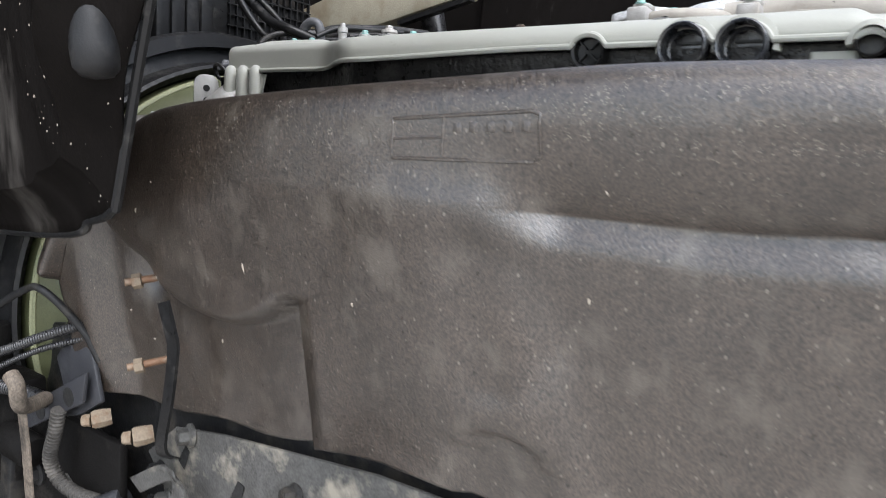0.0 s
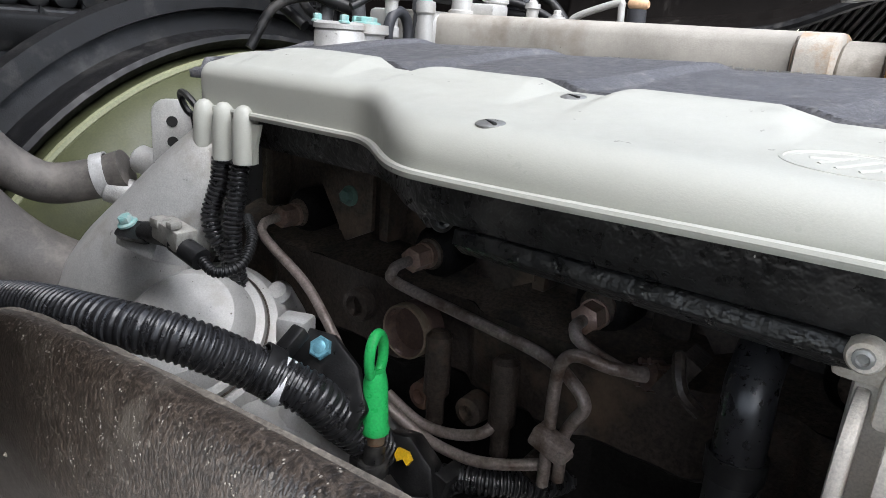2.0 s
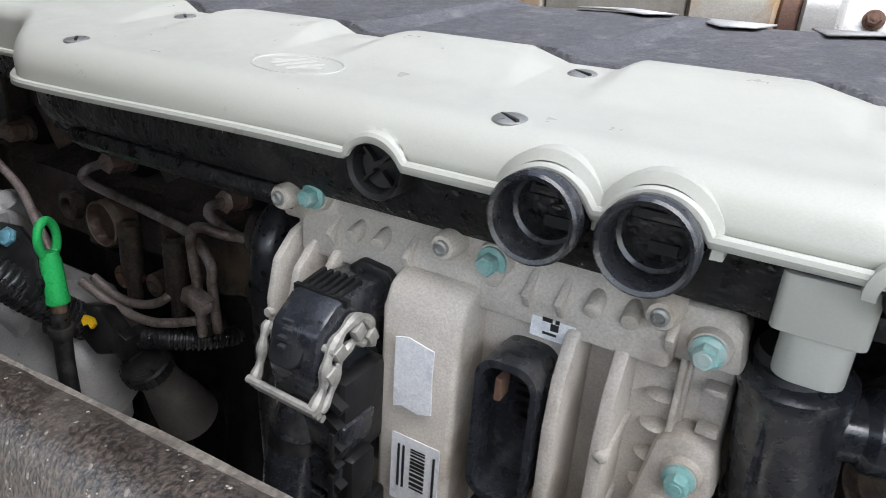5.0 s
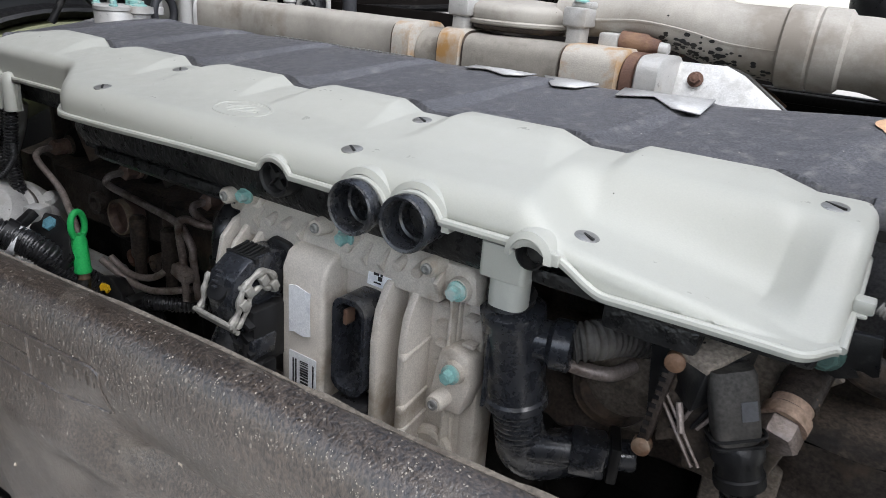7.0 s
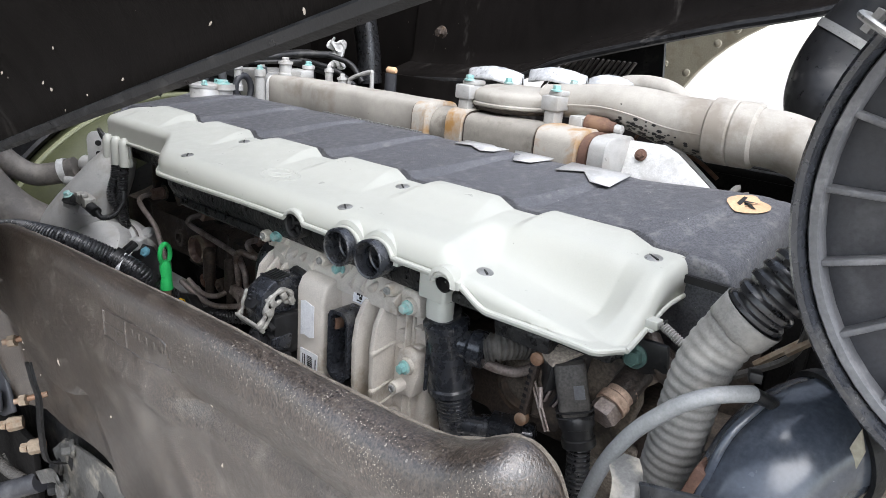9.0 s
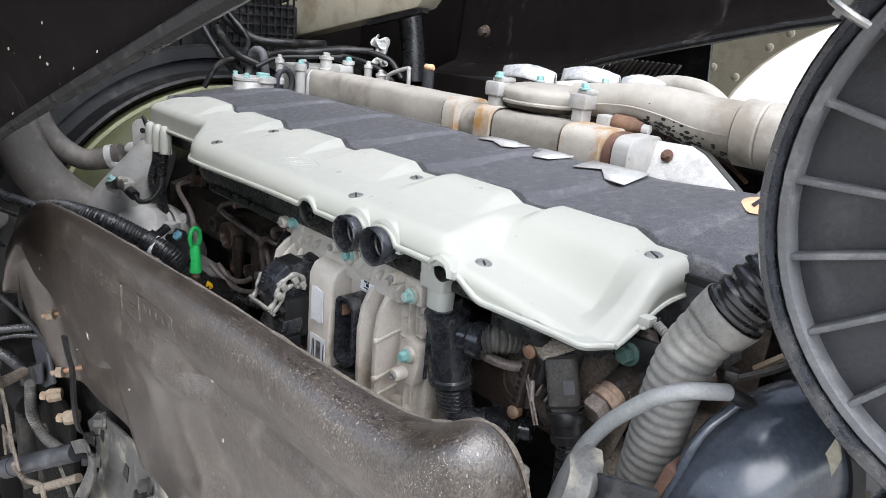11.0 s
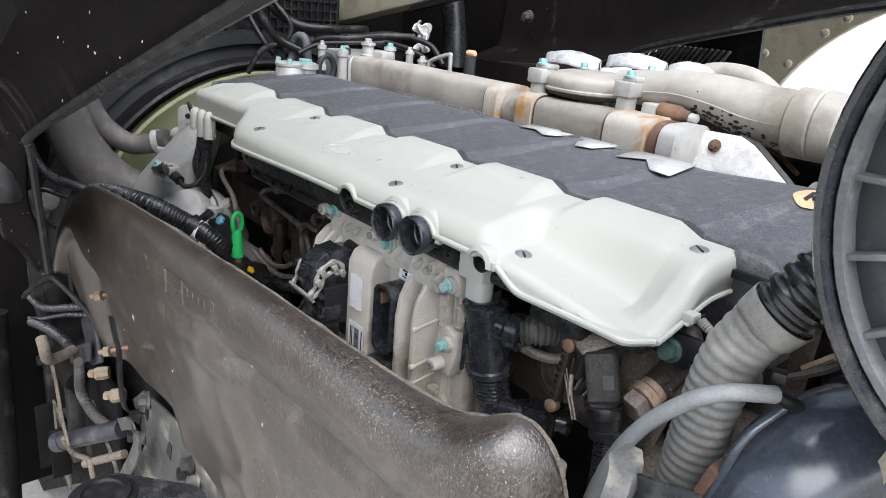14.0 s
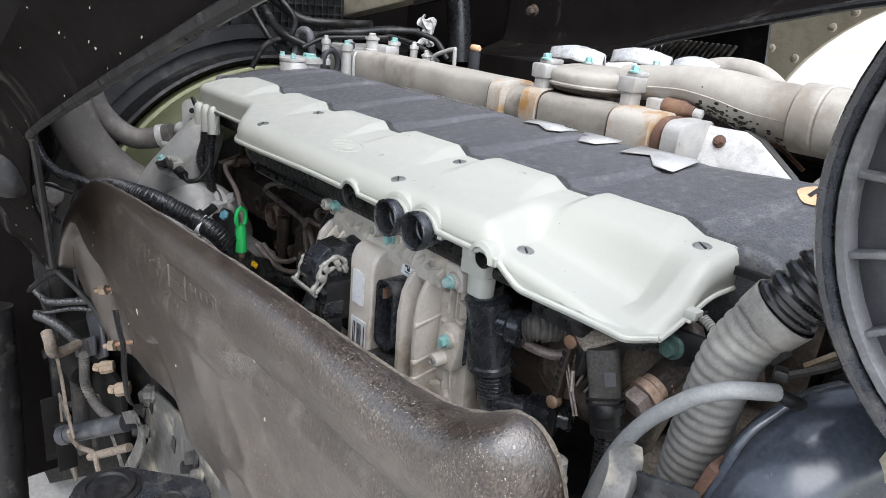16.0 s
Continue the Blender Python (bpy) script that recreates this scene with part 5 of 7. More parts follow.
part("strap_tail", Geo().box((-0.438, -0.118, 1.232), (0.012, 0.02, 0.010), Matrix.Rotation(0.6, 3, "X")), M_BLACK, root, bevel=0.002)
part("white_tape", Geo().lathe((-0.428, -0.137, 1.213), (0.45, 0.62, -0.5), [(-0.004, 0.0150), (-0.004, 0.0162), (0.004, 0.0162), (0.004, 0.0150)], 28, caps=False), M_LABEL, root, "pale tape band")
part("holder", Geo().prism([(-0.03, -0.01), (-0.028, 0.014), (0.0, 0.018), (0.03, 0.006), (0.052, -0.016), (0.05, -0.034), (0.03, -0.03), (0.0, -0.012)], (-0.432, -0.094, 1.212), (1, 0.1, -0.1), (0.1, 0.6, 0.8), 0.008), M_BLACK, root, bevel=0.003)
part("holder_bolt", Geo().hexbolt((-0.434, -0.093, 1.218), (0.25, -0.75, 0.6), 0.0085, 0.010), M_BLUE, root, "blue zinc flanged hex bolt")
part("alloy_lug", Geo().box((-0.462, -0.095, 1.225), (0.024, 0.02, 0.022), Matrix.Rotation(0.4, 3, "Z")), M_ALU, root, bevel=0.004)
part("junction", Geo().prism([(-0.024, 0.010), (-0.006, 0.018), (0.018, 0.010), (0.03, -0.006), (0.012, -0.018), (-0.022, -0.010)], (-0.377, -0.052, 1.138), (1, 0.1, -0.35), (0.2, 0.4, 0.9), 0.024), M_BLACK, root, bevel=0.003)
part("lock_tab", Geo().prism([(-0.006, 0.003), (0.002, 0.005), (0.007, 0.002), (0.006, -0.003), (0.001, -0.001), (-0.002, -0.005), (-0.006, -0.002)], (-0.371, -0.0755, 1.1545), (1, 0.1, -0.35), (0.2, 0.4, 0.9), 0.004), M_YELLOW, root, "yellow locking tab")
part("branch", Geo().ribbed([(-0.365, -0.054, 1.131), (-0.340, -0.044, 1.135), (-0.318, -0.032, 1.136), (-0.296, -0.006, 1.133), (-0.284, 0.035, 1.131)], 0.0095, 0.0045, 0.0018, 16), M_GLOSS, root)
part("clip", Geo().box((-0.350, -0.054, 1.132), (0.012, 0.024, 0.026), Matrix.Rotation(0.3, 3, "Y")), M_BLACK, root, bevel=0.002)

# ---- green dipstick ----
root = thing("oil_dipstick", (-0.385, -0.094, 1.17), "bright green plastic oil dipstick handle with a loop", "dipstick")
loop = [Vector((-0.387 + 0.002 * math.cos(a), -0.091 - 0.0088 * math.cos(a), 1.230 + 0.0155 * math.sin(a))) for a in (2 * math.pi * i / 28 for i in range(30))]
part("loop", Geo().sweep(loop, [0.0036] * 30, 12), M_GREEN, root)
part("grip", Geo().lathe((-0.383, -0.093, 1.176), (-0.08, 0.03, 1), [(0, 0.0092), (0.003, 0.0098), (0.006, 0.0088), (0.036, 0.0082), (0.044, 0.0065)], 20), M_GREEN, root)
part("tube_clip", Geo().lathe((-0.3828, -0.094, 1.150), (0.02, -0.05, 1), [(-0.005, 0.0075), (-0.005, 0.0105), (0.005, 0.0105), (0.005, 0.0075)], 16).box((-0.3935, -0.098, 1.150), (0.010, 0.007, 0.008)), M_BLACK, root, bevel=0.0008)
part("collar", Geo().cyl((-0.383, -0.093, 1.166), (-0.383, -0.093, 1.177), 0.0065, 16), M_COPPER, root)
part("tube", Geo().tube([(-0.383, -0.093, 1.168), (-0.382, -0.095, 1.14), (-0.378, -0.098, 1.11), (-0.372, -0.10, 1.04)], 0.0075, 14), M_BLACK, root)

# ---- oil filler cap ----
root = thing("oil_filler", (-0.336, -0.05, 1.08), "round black ribbed oil filler cap on a grey neck", "filler cap")
ax = Vector((0.05, -0.45, 0.9)).normalized()
cap = part("cap", Geo().lathe(Vector((-0.336, -0.050, 1.108)), ax, [(0, 0.0215), (0.010, 0.0215), (0.012, 0.0195), (0.012, 0.015), (0.010, 0.013), (0.010, 0.001)], 36), M_BLACK, root)
for i in range(26):
    a = 2 * math.pi * i / 26
    u = ax.orthogonal().normalized()
    w = ax.cross(u)
    p = Vector((-0.336, -0.050, 1.108)) + (u * math.cos(a) + w * math.sin(a)) * 0.0212
    part("grip_rib", Geo().cyl(p, p + ax * 0.010, 0.0014, 6), M_BLACK, cap)
part("neck", Geo().lathe((-0.336, -0.047, 1.106), -ax, [(0, 0.017), (0.02, 0.018), (0.05, 0.024), (0.08, 0.028)], 24), M_RUBBER, root)
root = thing("screw_cap", (-0.37, -0.13, 1.06), "small black screw cap behind the splash panel", "filler cap")
part("cap", Geo().lathe((-0.372, -0.118, 1.068), (0.05, -0.5, 0.85), [(0, 0.019), (0.012, 0.019), (0.015, 0.016), (0.013, 0.012), (0.013, 0.001)], 30), M_BLACK, root)
part("neck", Geo().cyl((-0.372, -0.116, 1.065), (-0.374, -0.10, 1.02), 0.016, 18), M_ALU, root)


# ---- engine control unit ----
def control_unit():
    root = thing("engine_control_unit", (-0.012, -0.09, 1.06), "dusty cast alloy engine control unit with fins and teal bolts", "control unit")
    g = Geo().box((-0.042, -0.072, 1.185), (0.176, 0.026, 0.26)).box((0.076, -0.064, 1.185), (0.060, 0.012, 0.26))
    body = part("housing", g, M_ECU, root, bevel=0.004)
    g = Geo().prism([(-0.056, 1.326), (-0.062, 1.337), (-0.080, 1.331), (-0.093, 1.312), (-0.093, 1.295), (-0.070, 1.295)], (-0.120, 0, 0), Y, Z, 0.21)
    part("sloped_top", g, M_ECU, root, bevel=0.003)
    for x0, x1 in ((-0.098, -0.036), (0.014, 0.070)):
        part("cover_rail", Geo().prism([(-0.050, 1.336), (-0.056, 1.344), (-0.040, 1.349), (-0.036, 1.336)], (x0, 0, 0), Y, Z, x1 - x0), M_CASTING, root, "dust-brown rail behind the top edge", bevel=0.001)
    part("seam", Geo().box((-0.012, -0.066, 1.336), (0.205, 0.006, 0.003)), M_BLOCK, root)
    for i, y in enumerate((-0.052, -0.042)):
        part("top_rib", Geo().box((-0.012, y, 1.334 + 0.002 * i), (0.215, 0.003, 0.010)), M_ECU, root, bevel=0.0008)
    part("top_plate", Geo().box((-0.012, -0.044, 1.325), (0.215, 0.030, 0.010)), M_BLOCK, root)
    for i in range(12):
        x = -0.098 + 0.0168 * i
        if abs(x + 0.022) < 0.009:
            continue
        if i % 4 in (1, 2):
            g = Geo().cyl((x, -0.084, 1.318), (x + 0.001, -0.0975, 1.3145), 0.0042, 12)
        else:
            g = Geo().prism([(-0.078, 1.328), (-0.099, 1.3125), (-0.090, 1.300)], (x, 0, 0), Y, Z, 0.004)
        part("stub", g, M_ECU, root, bevel=0.0008)
    for x, z in ((-0.127, 1.327), (-0.022, 1.326), (0.084, 1.324), (0.098, 1.219)):
        e = part("ear", Geo().lathe((x, -0.070, z), -Y, [(0, 0.0080), (0.030, 0.0072), (0.032, 0.006)], 20), M_ECU, root)
        part("screw", Geo().lathe((x, -0.1015, z), -Y, [(0, 0.0042), (0.0025, 0.0040), (0.003, 0.0026), (0.0016, 0.002)], 12), M_FASTENER, e)
    for x, z in ((-0.110, 1.330), (0.001, 1.322), (0.104, 1.310), (0.105, 1.243)):
        e = part("mount", Geo().lathe((x, -0.060, z), -Y, [(0, 0.0110), (0.028, 0.0098), (0.032, 0.0085)], 20), M_ECU, root)
        part("bolt", Geo().hexbolt((x, -0.092, z), -Y, 0.0056, 0.009), M_TEAL, e, "teal painted flange bolt")
    for x0, x1, z in ((-0.127, -0.110, 1.328), (-0.022, 0.001, 1.324), (0.084, 0.104, 1.317)):
        part("lug", Geo().prism([(x0 - 0.012, z - 0.018), (x0 - 0.010, z + 0.005), (x0 - 0.003, z + 0.010), (x1 + 0.006, z + 0.010), (x1 + 0.012, z + 0.003), (x1 + 0.015, z - 0.018)], (0, -0.070, 0), X, Z, 0.018), M_ECU, root, bevel=0.004)
    part("lug", Geo().prism([(0.082, 1.206), (0.090, 1.256), (0.100, 1.262), (0.116, 1.256), (0.120, 1.236), (0.112, 1.206)], (0, -0.064, 0), X, Z, 0.024), M_ECU, root, bevel=0.004)
    part("side_wall", Geo().prism([(0.100, 1.070), (0.100, 1.318), (0.116, 1.310), (0.118, 1.070)], (0, -0.040, 0), X, Z, 0.030), M_ECU, root, bevel=0.004)
    # curved fins on the near end
    for i, x in enumerate((-0.128, -0.113, -0.096)):
        prof = [(-0.075, 1.312), (-0.094, 1.306), (-0.108, 1.293), (-0.114, 1.270), (-0.112, 1.235), (-0.108, 1.17), (-0.104, 1.09), (-0.075, 1.09)]
        part("fin", Geo().prism([(a, b - 0.002 * i) for a, b in prof], (x, 0, 0), Y, Z, 0.006), M_ECU, root, bevel=0.002)
        part("pin", Geo().lathe((x + 0.003, -0.112, 1.262 - 0.004 * i), -Y, [(0, 0.0032), (0.004, 0.0028)], 10), M_ECU, root)
    # raised middle box
    g = Geo().prism([(-0.075, 1.308), (-0.096, 1.307), (-0.106, 1.302), (-0.112, 1.290), (-0.114, 1.06), (-0.075, 1.06)], (-0.049, 0, 0), Y, Z, 0.046)
    part("middle_box", g, M_ECU, root, bevel=0.004, segments=3)
    g = Geo().prism([(-0.0115, 0.0205), (-0.004, 0.0225), (0.008, 0.020), (0.0115, 0.0195), (0.0110, 0.004), (0.0118, -0.018), (0.004, -0.0205), (-0.006, -0.019), (-0.0115, -0.021)], (-0.026, -0.1142, 1.257), X, Z, 0.0008)
    part("scuffed_label", g, M_LABEL, root, "worn blank silver-white label")
    lab = part("code_label", Geo().prism(rounded(0.030, 0.044, 0.001), (-0.022, -0.1148, 1.198), X, Z, 0.0006), M_LABEL, root, "pale label with a bar code")
    random.seed(2)
    zz = 1.214
    for i in range(11):
        h = random.choice((0.0008, 0.0012, 0.0018))
        part("bar", Geo().box((-0.020, -0.1156, zz - h / 2), (0.009, 0.0004, h)), M_INKHOLE, lab)
        zz -= h + random.choice((0.0008, 0.0014))
    for x in (-0.032, -0.029, -0.010):
        part("text_bar", Geo().box((x, -0.1156, 1.200), (0.0014, 0.0004, 0.028)), M_INKHOLE, lab)
    tag = part("white_tag", Geo().prism(rounded(0.022, 0.0135, 0.001), (0.036, -0.0925, 1.2985), (1, 0, 0), (0, 0.16, 1), 0.001), M_LABEL, root, "small white tag with dark print")
    for dx, dz, w, h in ((-0.003, 0.003, 0.005, 0.002), (0.001, 0.0, 0.004, 0.0035), (-0.001, -0.0035, 0.007, 0.0012), (0.002, 0.003, 0.002, 0.002)):
        part("print_bar", Geo().box((0.036 + dx, -0.0940 + 0.16 * dz, 1.2985 + dz), (w, 0.0004, h)), M_INKHOLE, tag)
    # rear fins with rods and small half-round stubs
    fin = [(-0.070, 1.308), (-0.086, 1.306), (-0.098, 1.297), (-0.107, 1.280), (-0.111, 1.255), (-0.108, 1.08), (-0.070, 1.08)]
    part("fin", Geo().prism(fin, (0.043, 0, 0), Y, Z, 0.007), M_ECU, root, bevel=0.0015)
    part("fin", Geo().prism([(a + 0.004, b) for a, b in fin], (0.066, 0, 0), Y, Z, 0.007), M_ECU, root, bevel=0.0015)
    part("floor", Geo().box((0.070, -0.071, 1.19), (0.056, 0.006, 0.232)), M_ECU, root, bevel=0.002)
    for x, z in ((0.0695, 1.252), (0.0695, 1.207), (0.0695, 1.186)):
        part("rod", Geo().cyl((x + 0.0030, -0.1065, z - 0.002), (x + 0.0030, -0.074, z + 0.003), 0.0024, 10).lathe((x + 0.0025, -0.1035, z - 0.0018), -Y, [(0, 0.0036), (0.005, 0.0034), (0.006, 0.002)], 10), M_ECU, root)
    for i in range(6):
        part("half_stub", Geo().lathe((0.088, -0.075, 1.290 - 0.017 * i), Z, [(-0.0022, 0.004), (0.0, 0.0085), (0.0022, 0.004)], 14), M_ECU, root)
    part("edge_rail", Geo().box((0.0945, -0.078, 1.20), (0.003, 0.010, 0.21)), M_ECU, root, bevel=0.001)
    part("disc", Geo().lathe((0.084, -0.076, 1.160), -Y, [(0, 0.020), (0.006, 0.0195), (0.007, 0.015), (0.004, 0.014), (0.004, 0.001)], 24), M_ECU, root)
    for i in range(4):
        part("cast_rib", Geo().box((0.110, -0.076, 1.285 - 0.022 * i), (0.010, 0.010, 0.003)), M_ECU, root, bevel=0.001)
    # empty socket
    outer, inner = rounded(0.032, 0.082, 0.011, 5), rounded(0.026, 0.074, 0.009, 5)
    g = Geo()
    rr = [[Vector((0.024 + a, y, 1.243 + b)) for a, b in poly] for poly, y in ((outer, -0.084), (outer, -0.114), (inner, -0.114), (inner, -0.090))]
    g.rings(rr, True, True)
    sock = part("socket", g, M_PIPE, root, "open black connector socket", sharp=35)
    part("hood", Geo().prism([(-0.018, 1.279), (-0.012, 1.288), (0.010, 1.288), (0.018, 1.279)], (0.029, -0.085, -0.012), X, Z, 0.016), M_BLACK, sock, bevel=0.002)
    for i in range(4):
        part("pin_block", Geo().box((0.027, -0.094, 1.262 - 0.006 * i), (0.010, 0.004, 0.003)), M_BLACK, sock)
    part("contact", Geo().box((0.020, -0.108, 1.268), (0.003, 0.01, 0.012)), M_RUST, sock)
    part("flap", Geo().box((0.026, -0.110, 1.186), (0.032, 0.034, 0.022)).box((0.026, -0.124, 1.174), (0.028, 0.020, 0.014)), M_GLOSS, sock, bevel=0.003)
    for i in range(4):
        part("grip_rib", Geo().box((0.015 + 0.007 * i, -0.1275, 1.188), (0.003, 0.003, 0.016)), M_GLOSS, sock, bevel=0.0006)
    return root


control_unit()


def ecu_plug():
    root = thing("ecu_connector", (-0.07, -0.13, 1.2), "black locking cable connector with a silver lever", "connector")
    part("mount", Geo().prism([(-0.022, -0.02), (-0.018, 0.008), (-0.008, 0.016), (0.010, 0.014), (0.022, 0.0), (0.022, -0.11), (-0.022, -0.11)], (-0.066, -0.088, 1.288), X, Z, 0.010), M_BLACK, root, bevel=0.002)
    for x in (-0.0745, -0.0565):
        part("mount_hole", Geo().lathe((x, -0.0985, 1.297), -Y, [(-0.001, 0.0025), (0.0003, 0.0025)], 12), M_INKHOLE, root)
    g = Geo().prism([(-0.094, 1.297), (-0.116, 1.299), (-0.137, 1.297), (-0.151, 1.287), (-0.1555, 1.268), (-0.150, 1.240), (-0.10, 1.225)], (-0.087, 0, 0), Y, Z, 0.030)
    body = part("body", g, M_PIPE, root, bevel=0.003)
    for i in range(6):
        part("ridge", Geo().box((-0.0845 + 0.0046 * i, -0.122, 1.2985), (0.0022, 0.018, 0.004), Matrix.Rotation(radians(10), 3, "X")), M_BLACK, body)
    slope = Vector((0, -0.62, -0.78))
    tongue = part("tongue", Geo().prism(rounded(0.020, 0.026, 0.007, 6), (-0.074, -0.1525, 1.2790), X, slope, 0.004), M_SHROUD, body, bevel=0.001)
    for i in range(4):
        part("tongue_bar", Geo().box((-0.077 + 0.0015 * (i % 2), -0.1490 - 0.0024 * i, 1.2880 - 0.0035 * i), (0.007 - 0.001 * i, 0.003, 0.0014)), M_DRUM, tongue)
    part("collar_rib", Geo().box((-0.072, -0.131, 1.2965), (0.034, 0.003, 0.004)), M_BLACK, body)
    for i in range(3):
        part("side_rib", Geo().box((-0.0560, -0.136 - 0.003 * i, 1.270 - 0.010 * i), (0.003, 0.012, 0.003)), M_BLACK, body)
    def strap(name, x, pts, r, parent, label=""):
        path = spline([(x, a, b) for a, b in pts], 6)
        return part(name, Geo().sweep(path, [r * (1 + 0.25 * math.sin(i * 0.9)) for i in range(len(path))], 8), M_LEVER, parent, label)

    lev = strap("lever", -0.0530, [(-0.160, 1.2515), (-0.152, 1.262), (-0.149, 1.275), (-0.140, 1.284), (-0.127, 1.288), (-0.117, 1.281), (-0.1155, 1.268)], 0.0030, root, "scuffed silver-white locking lever")
    strap("inner_strap", -0.0525, [(-0.155, 1.2485), (-0.146, 1.258), (-0.141, 1.270), (-0.131, 1.276), (-0.122, 1.272)], 0.0024, lev)
    strap("lever_arm", -0.0930, [(-0.158, 1.252), (-0.153, 1.262), (-0.1505, 1.274), (-0.146, 1.281)], 0.0026, lev)
    for a, b in ((-0.143, 1.2765), (-0.128, 1.2815), (-0.1175, 1.274), (-0.1485, 1.2665)):
        part("lug", Geo().box((-0.0515, a, b), (0.0055, 0.0075, 0.0085), Matrix.Rotation(0.5, 3, "X")), M_LEVER, lev, bevel=0.001)
    for k in range(3):
        part("lever_bar", Geo().cyl((-0.0945, -0.1610 + 0.0028 * k, 1.2545 - 0.0035 * k), (-0.0505, -0.1610 + 0.0028 * k, 1.2525 - 0.0035 * k), 0.0021, 8), M_LEVER, lev)
    part("lever_pin", Geo().cyl((-0.094, -0.147, 1.279), (-0.050, -0.147, 1.279), 0.0022, 8), M_LEVER, lev)
    part("cable_boot", Geo().tube([(-0.078, -0.128, 1.242), (-0.080, -0.142, 1.215), (-0.082, -0.146, 1.18), (-0.084, -0.142, 1.13)], 0.015, 18), M_PIPE, root)
    part("band", Geo().lathe((-0.080, -0.142, 1.214), (0.05, 0.2, 1), [(-0.004, 0.0142), (-0.004, 0.0156), (0.004, 0.0156), (0.004, 0.0142)], 20, caps=False), M_BLACK, root)
    part("side_lock", Geo().box((-0.052, -0.126, 1.235), (0.012, 0.036, 0.05)).box((-0.050, -0.134, 1.20), (0.018, 0.02, 0.03)).box((-0.052, -0.128, 1.16), (0.022, 0.03, 0.04)), M_BLACK, root, bevel=0.003)
    for i in range(5):
        part("tooth", Geo().box((-0.049 - 0.002 * (i % 2), -0.147, 1.25 - 0.012 * i), (0.010, 0.006, 0.004), Matrix.Rotation(0.5, 3, "Y")), M_BLACK, root)
    for i in range(4):
        part("lock_block", Geo().box((-0.060 - 0.003 * (i % 2), -0.134, 1.228 - 0.026 * i), (0.030, 0.026, 0.020), Matrix.Rotation(0.12, 3, "Y")), M_PIPE, root, bevel=0.002)
        part("lock_rib", Geo().box((-0.050, -0.149, 1.226 - 0.026 * i), (0.004, 0.004, 0.016)), M_SHROUD, root, bevel=0.0008)
    return root


ecu_plug()


# ---- coolant pipe and parts behind the panel, rear ----
root = thing("coolant_pipe", (0.145, -0.06, 1.15), "thick black plastic coolant pipe with ribbed joints", "pipe")
part("pipe", Geo().lathe((0.1385, -0.072, 1.302), (0.09, 0.12, -1), [(-0.005, 0.016), (0.0, 0.0235), (0.006, 0.0235), (0.008, 0.0225), (0.07, 0.0225), (0.072, 0.0245), (0.078, 0.0245), (0.079, 0.021)], 28), M_PIPE, root, sharp=35)
part("mould_line", Geo().box((0.132, -0.089, 1.262), (0.002, 0.004, 0.07)), M_PIPE, root)
part("collar", Geo().lathe((0.137, -0.074, 1.312), (0.09, 0.12, -1), [(-0.004, 0.016), (0, 0.018), (0.004, 0.016), (0.008, 0.018), (0.012, 0.016)], 24), M_BLACK, root)
part("joint", Geo().ribbed([(0.1455, -0.063, 1.226), (0.1475, -0.060, 1.210), (0.150, -0.057, 1.190)], 0.0190, 0.0046, 0.0026, 24), M_PIPE, root)
part("elbow", Geo().tube([(0.150, -0.057, 1.196), (0.152, -0.054, 1.18), (0.162, -0.045, 1.172), (0.185, -0.02, 1.172)], 0.0195, 20), M_PIPE, root)
part("branch", Geo().lathe((0.142, -0.070, 1.281), (0.95, 0.25, 0.0), [(0.0, 0.015), (0.024, 0.015), (0.028, 0.0185), (0.040, 0.0185), (0.042, 0.015)], 20), M_PIPE, root)
g = Geo().ribbed([(0.180, -0.060, 1.284), (0.192, -0.052, 1.287), (0.205, -0.03, 1.286), (0.225, -0.005, 1.28)], 0.0145, 0.0052, 0.0024, 20)
single("ribbed_branch_hose", g, M_GREYDUST, "short black ribbed hose off the coolant pipe", "hose")
g = Geo().tube([(0.165, -0.05, 1.262), (0.185, -0.044, 1.258), (0.205, -0.036, 1.258), (0.215, -0.02, 1.262)], 0.0055, 12)
single("copper_pipe", g, M_STEEL, "tarnished metal pipe under the ribbed hose", "pipe")
root = thing("round_flange", (0.19, -0.02, 1.235), "rusty round flange on the engine block", "flange")
part("disc", Geo().lathe((0.20, 0.0, 1.232), (0.1, -1, 0.1), [(0, 0.030), (0.016, 0.029), (0.018, 0.024), (0.012, 0.020), (0.012, 0.001)], 28), M_BLOCK, root)
part("rim", Geo().lathe((0.20, -0.006, 1.232), (0.1, -1, 0.1), [(0, 0.031), (0.006, 0.032), (0.010, 0.030)], 28), M_BLOCK, root)
root = thing("quick_coupling", (0.18, -0.02, 1.185), "black quick-release hose coupling low on the engine", "coupling")
part("body", Geo().cyl((0.158, -0.060, 1.187), (0.232, -0.030, 1.196), 0.0120, 18).box((0.200, -0.043, 1.192), (0.026, 0.026, 0.028), Matrix.Rotation(0.38, 3, "Z")), M_PIPE, root, bevel=0.002)
part("clip", Geo().box((0.217, -0.036, 1.194), (0.008, 0.032, 0.031), Matrix.Rotation(0.38, 3, "Z")), M_BLACK, root, bevel=0.002)


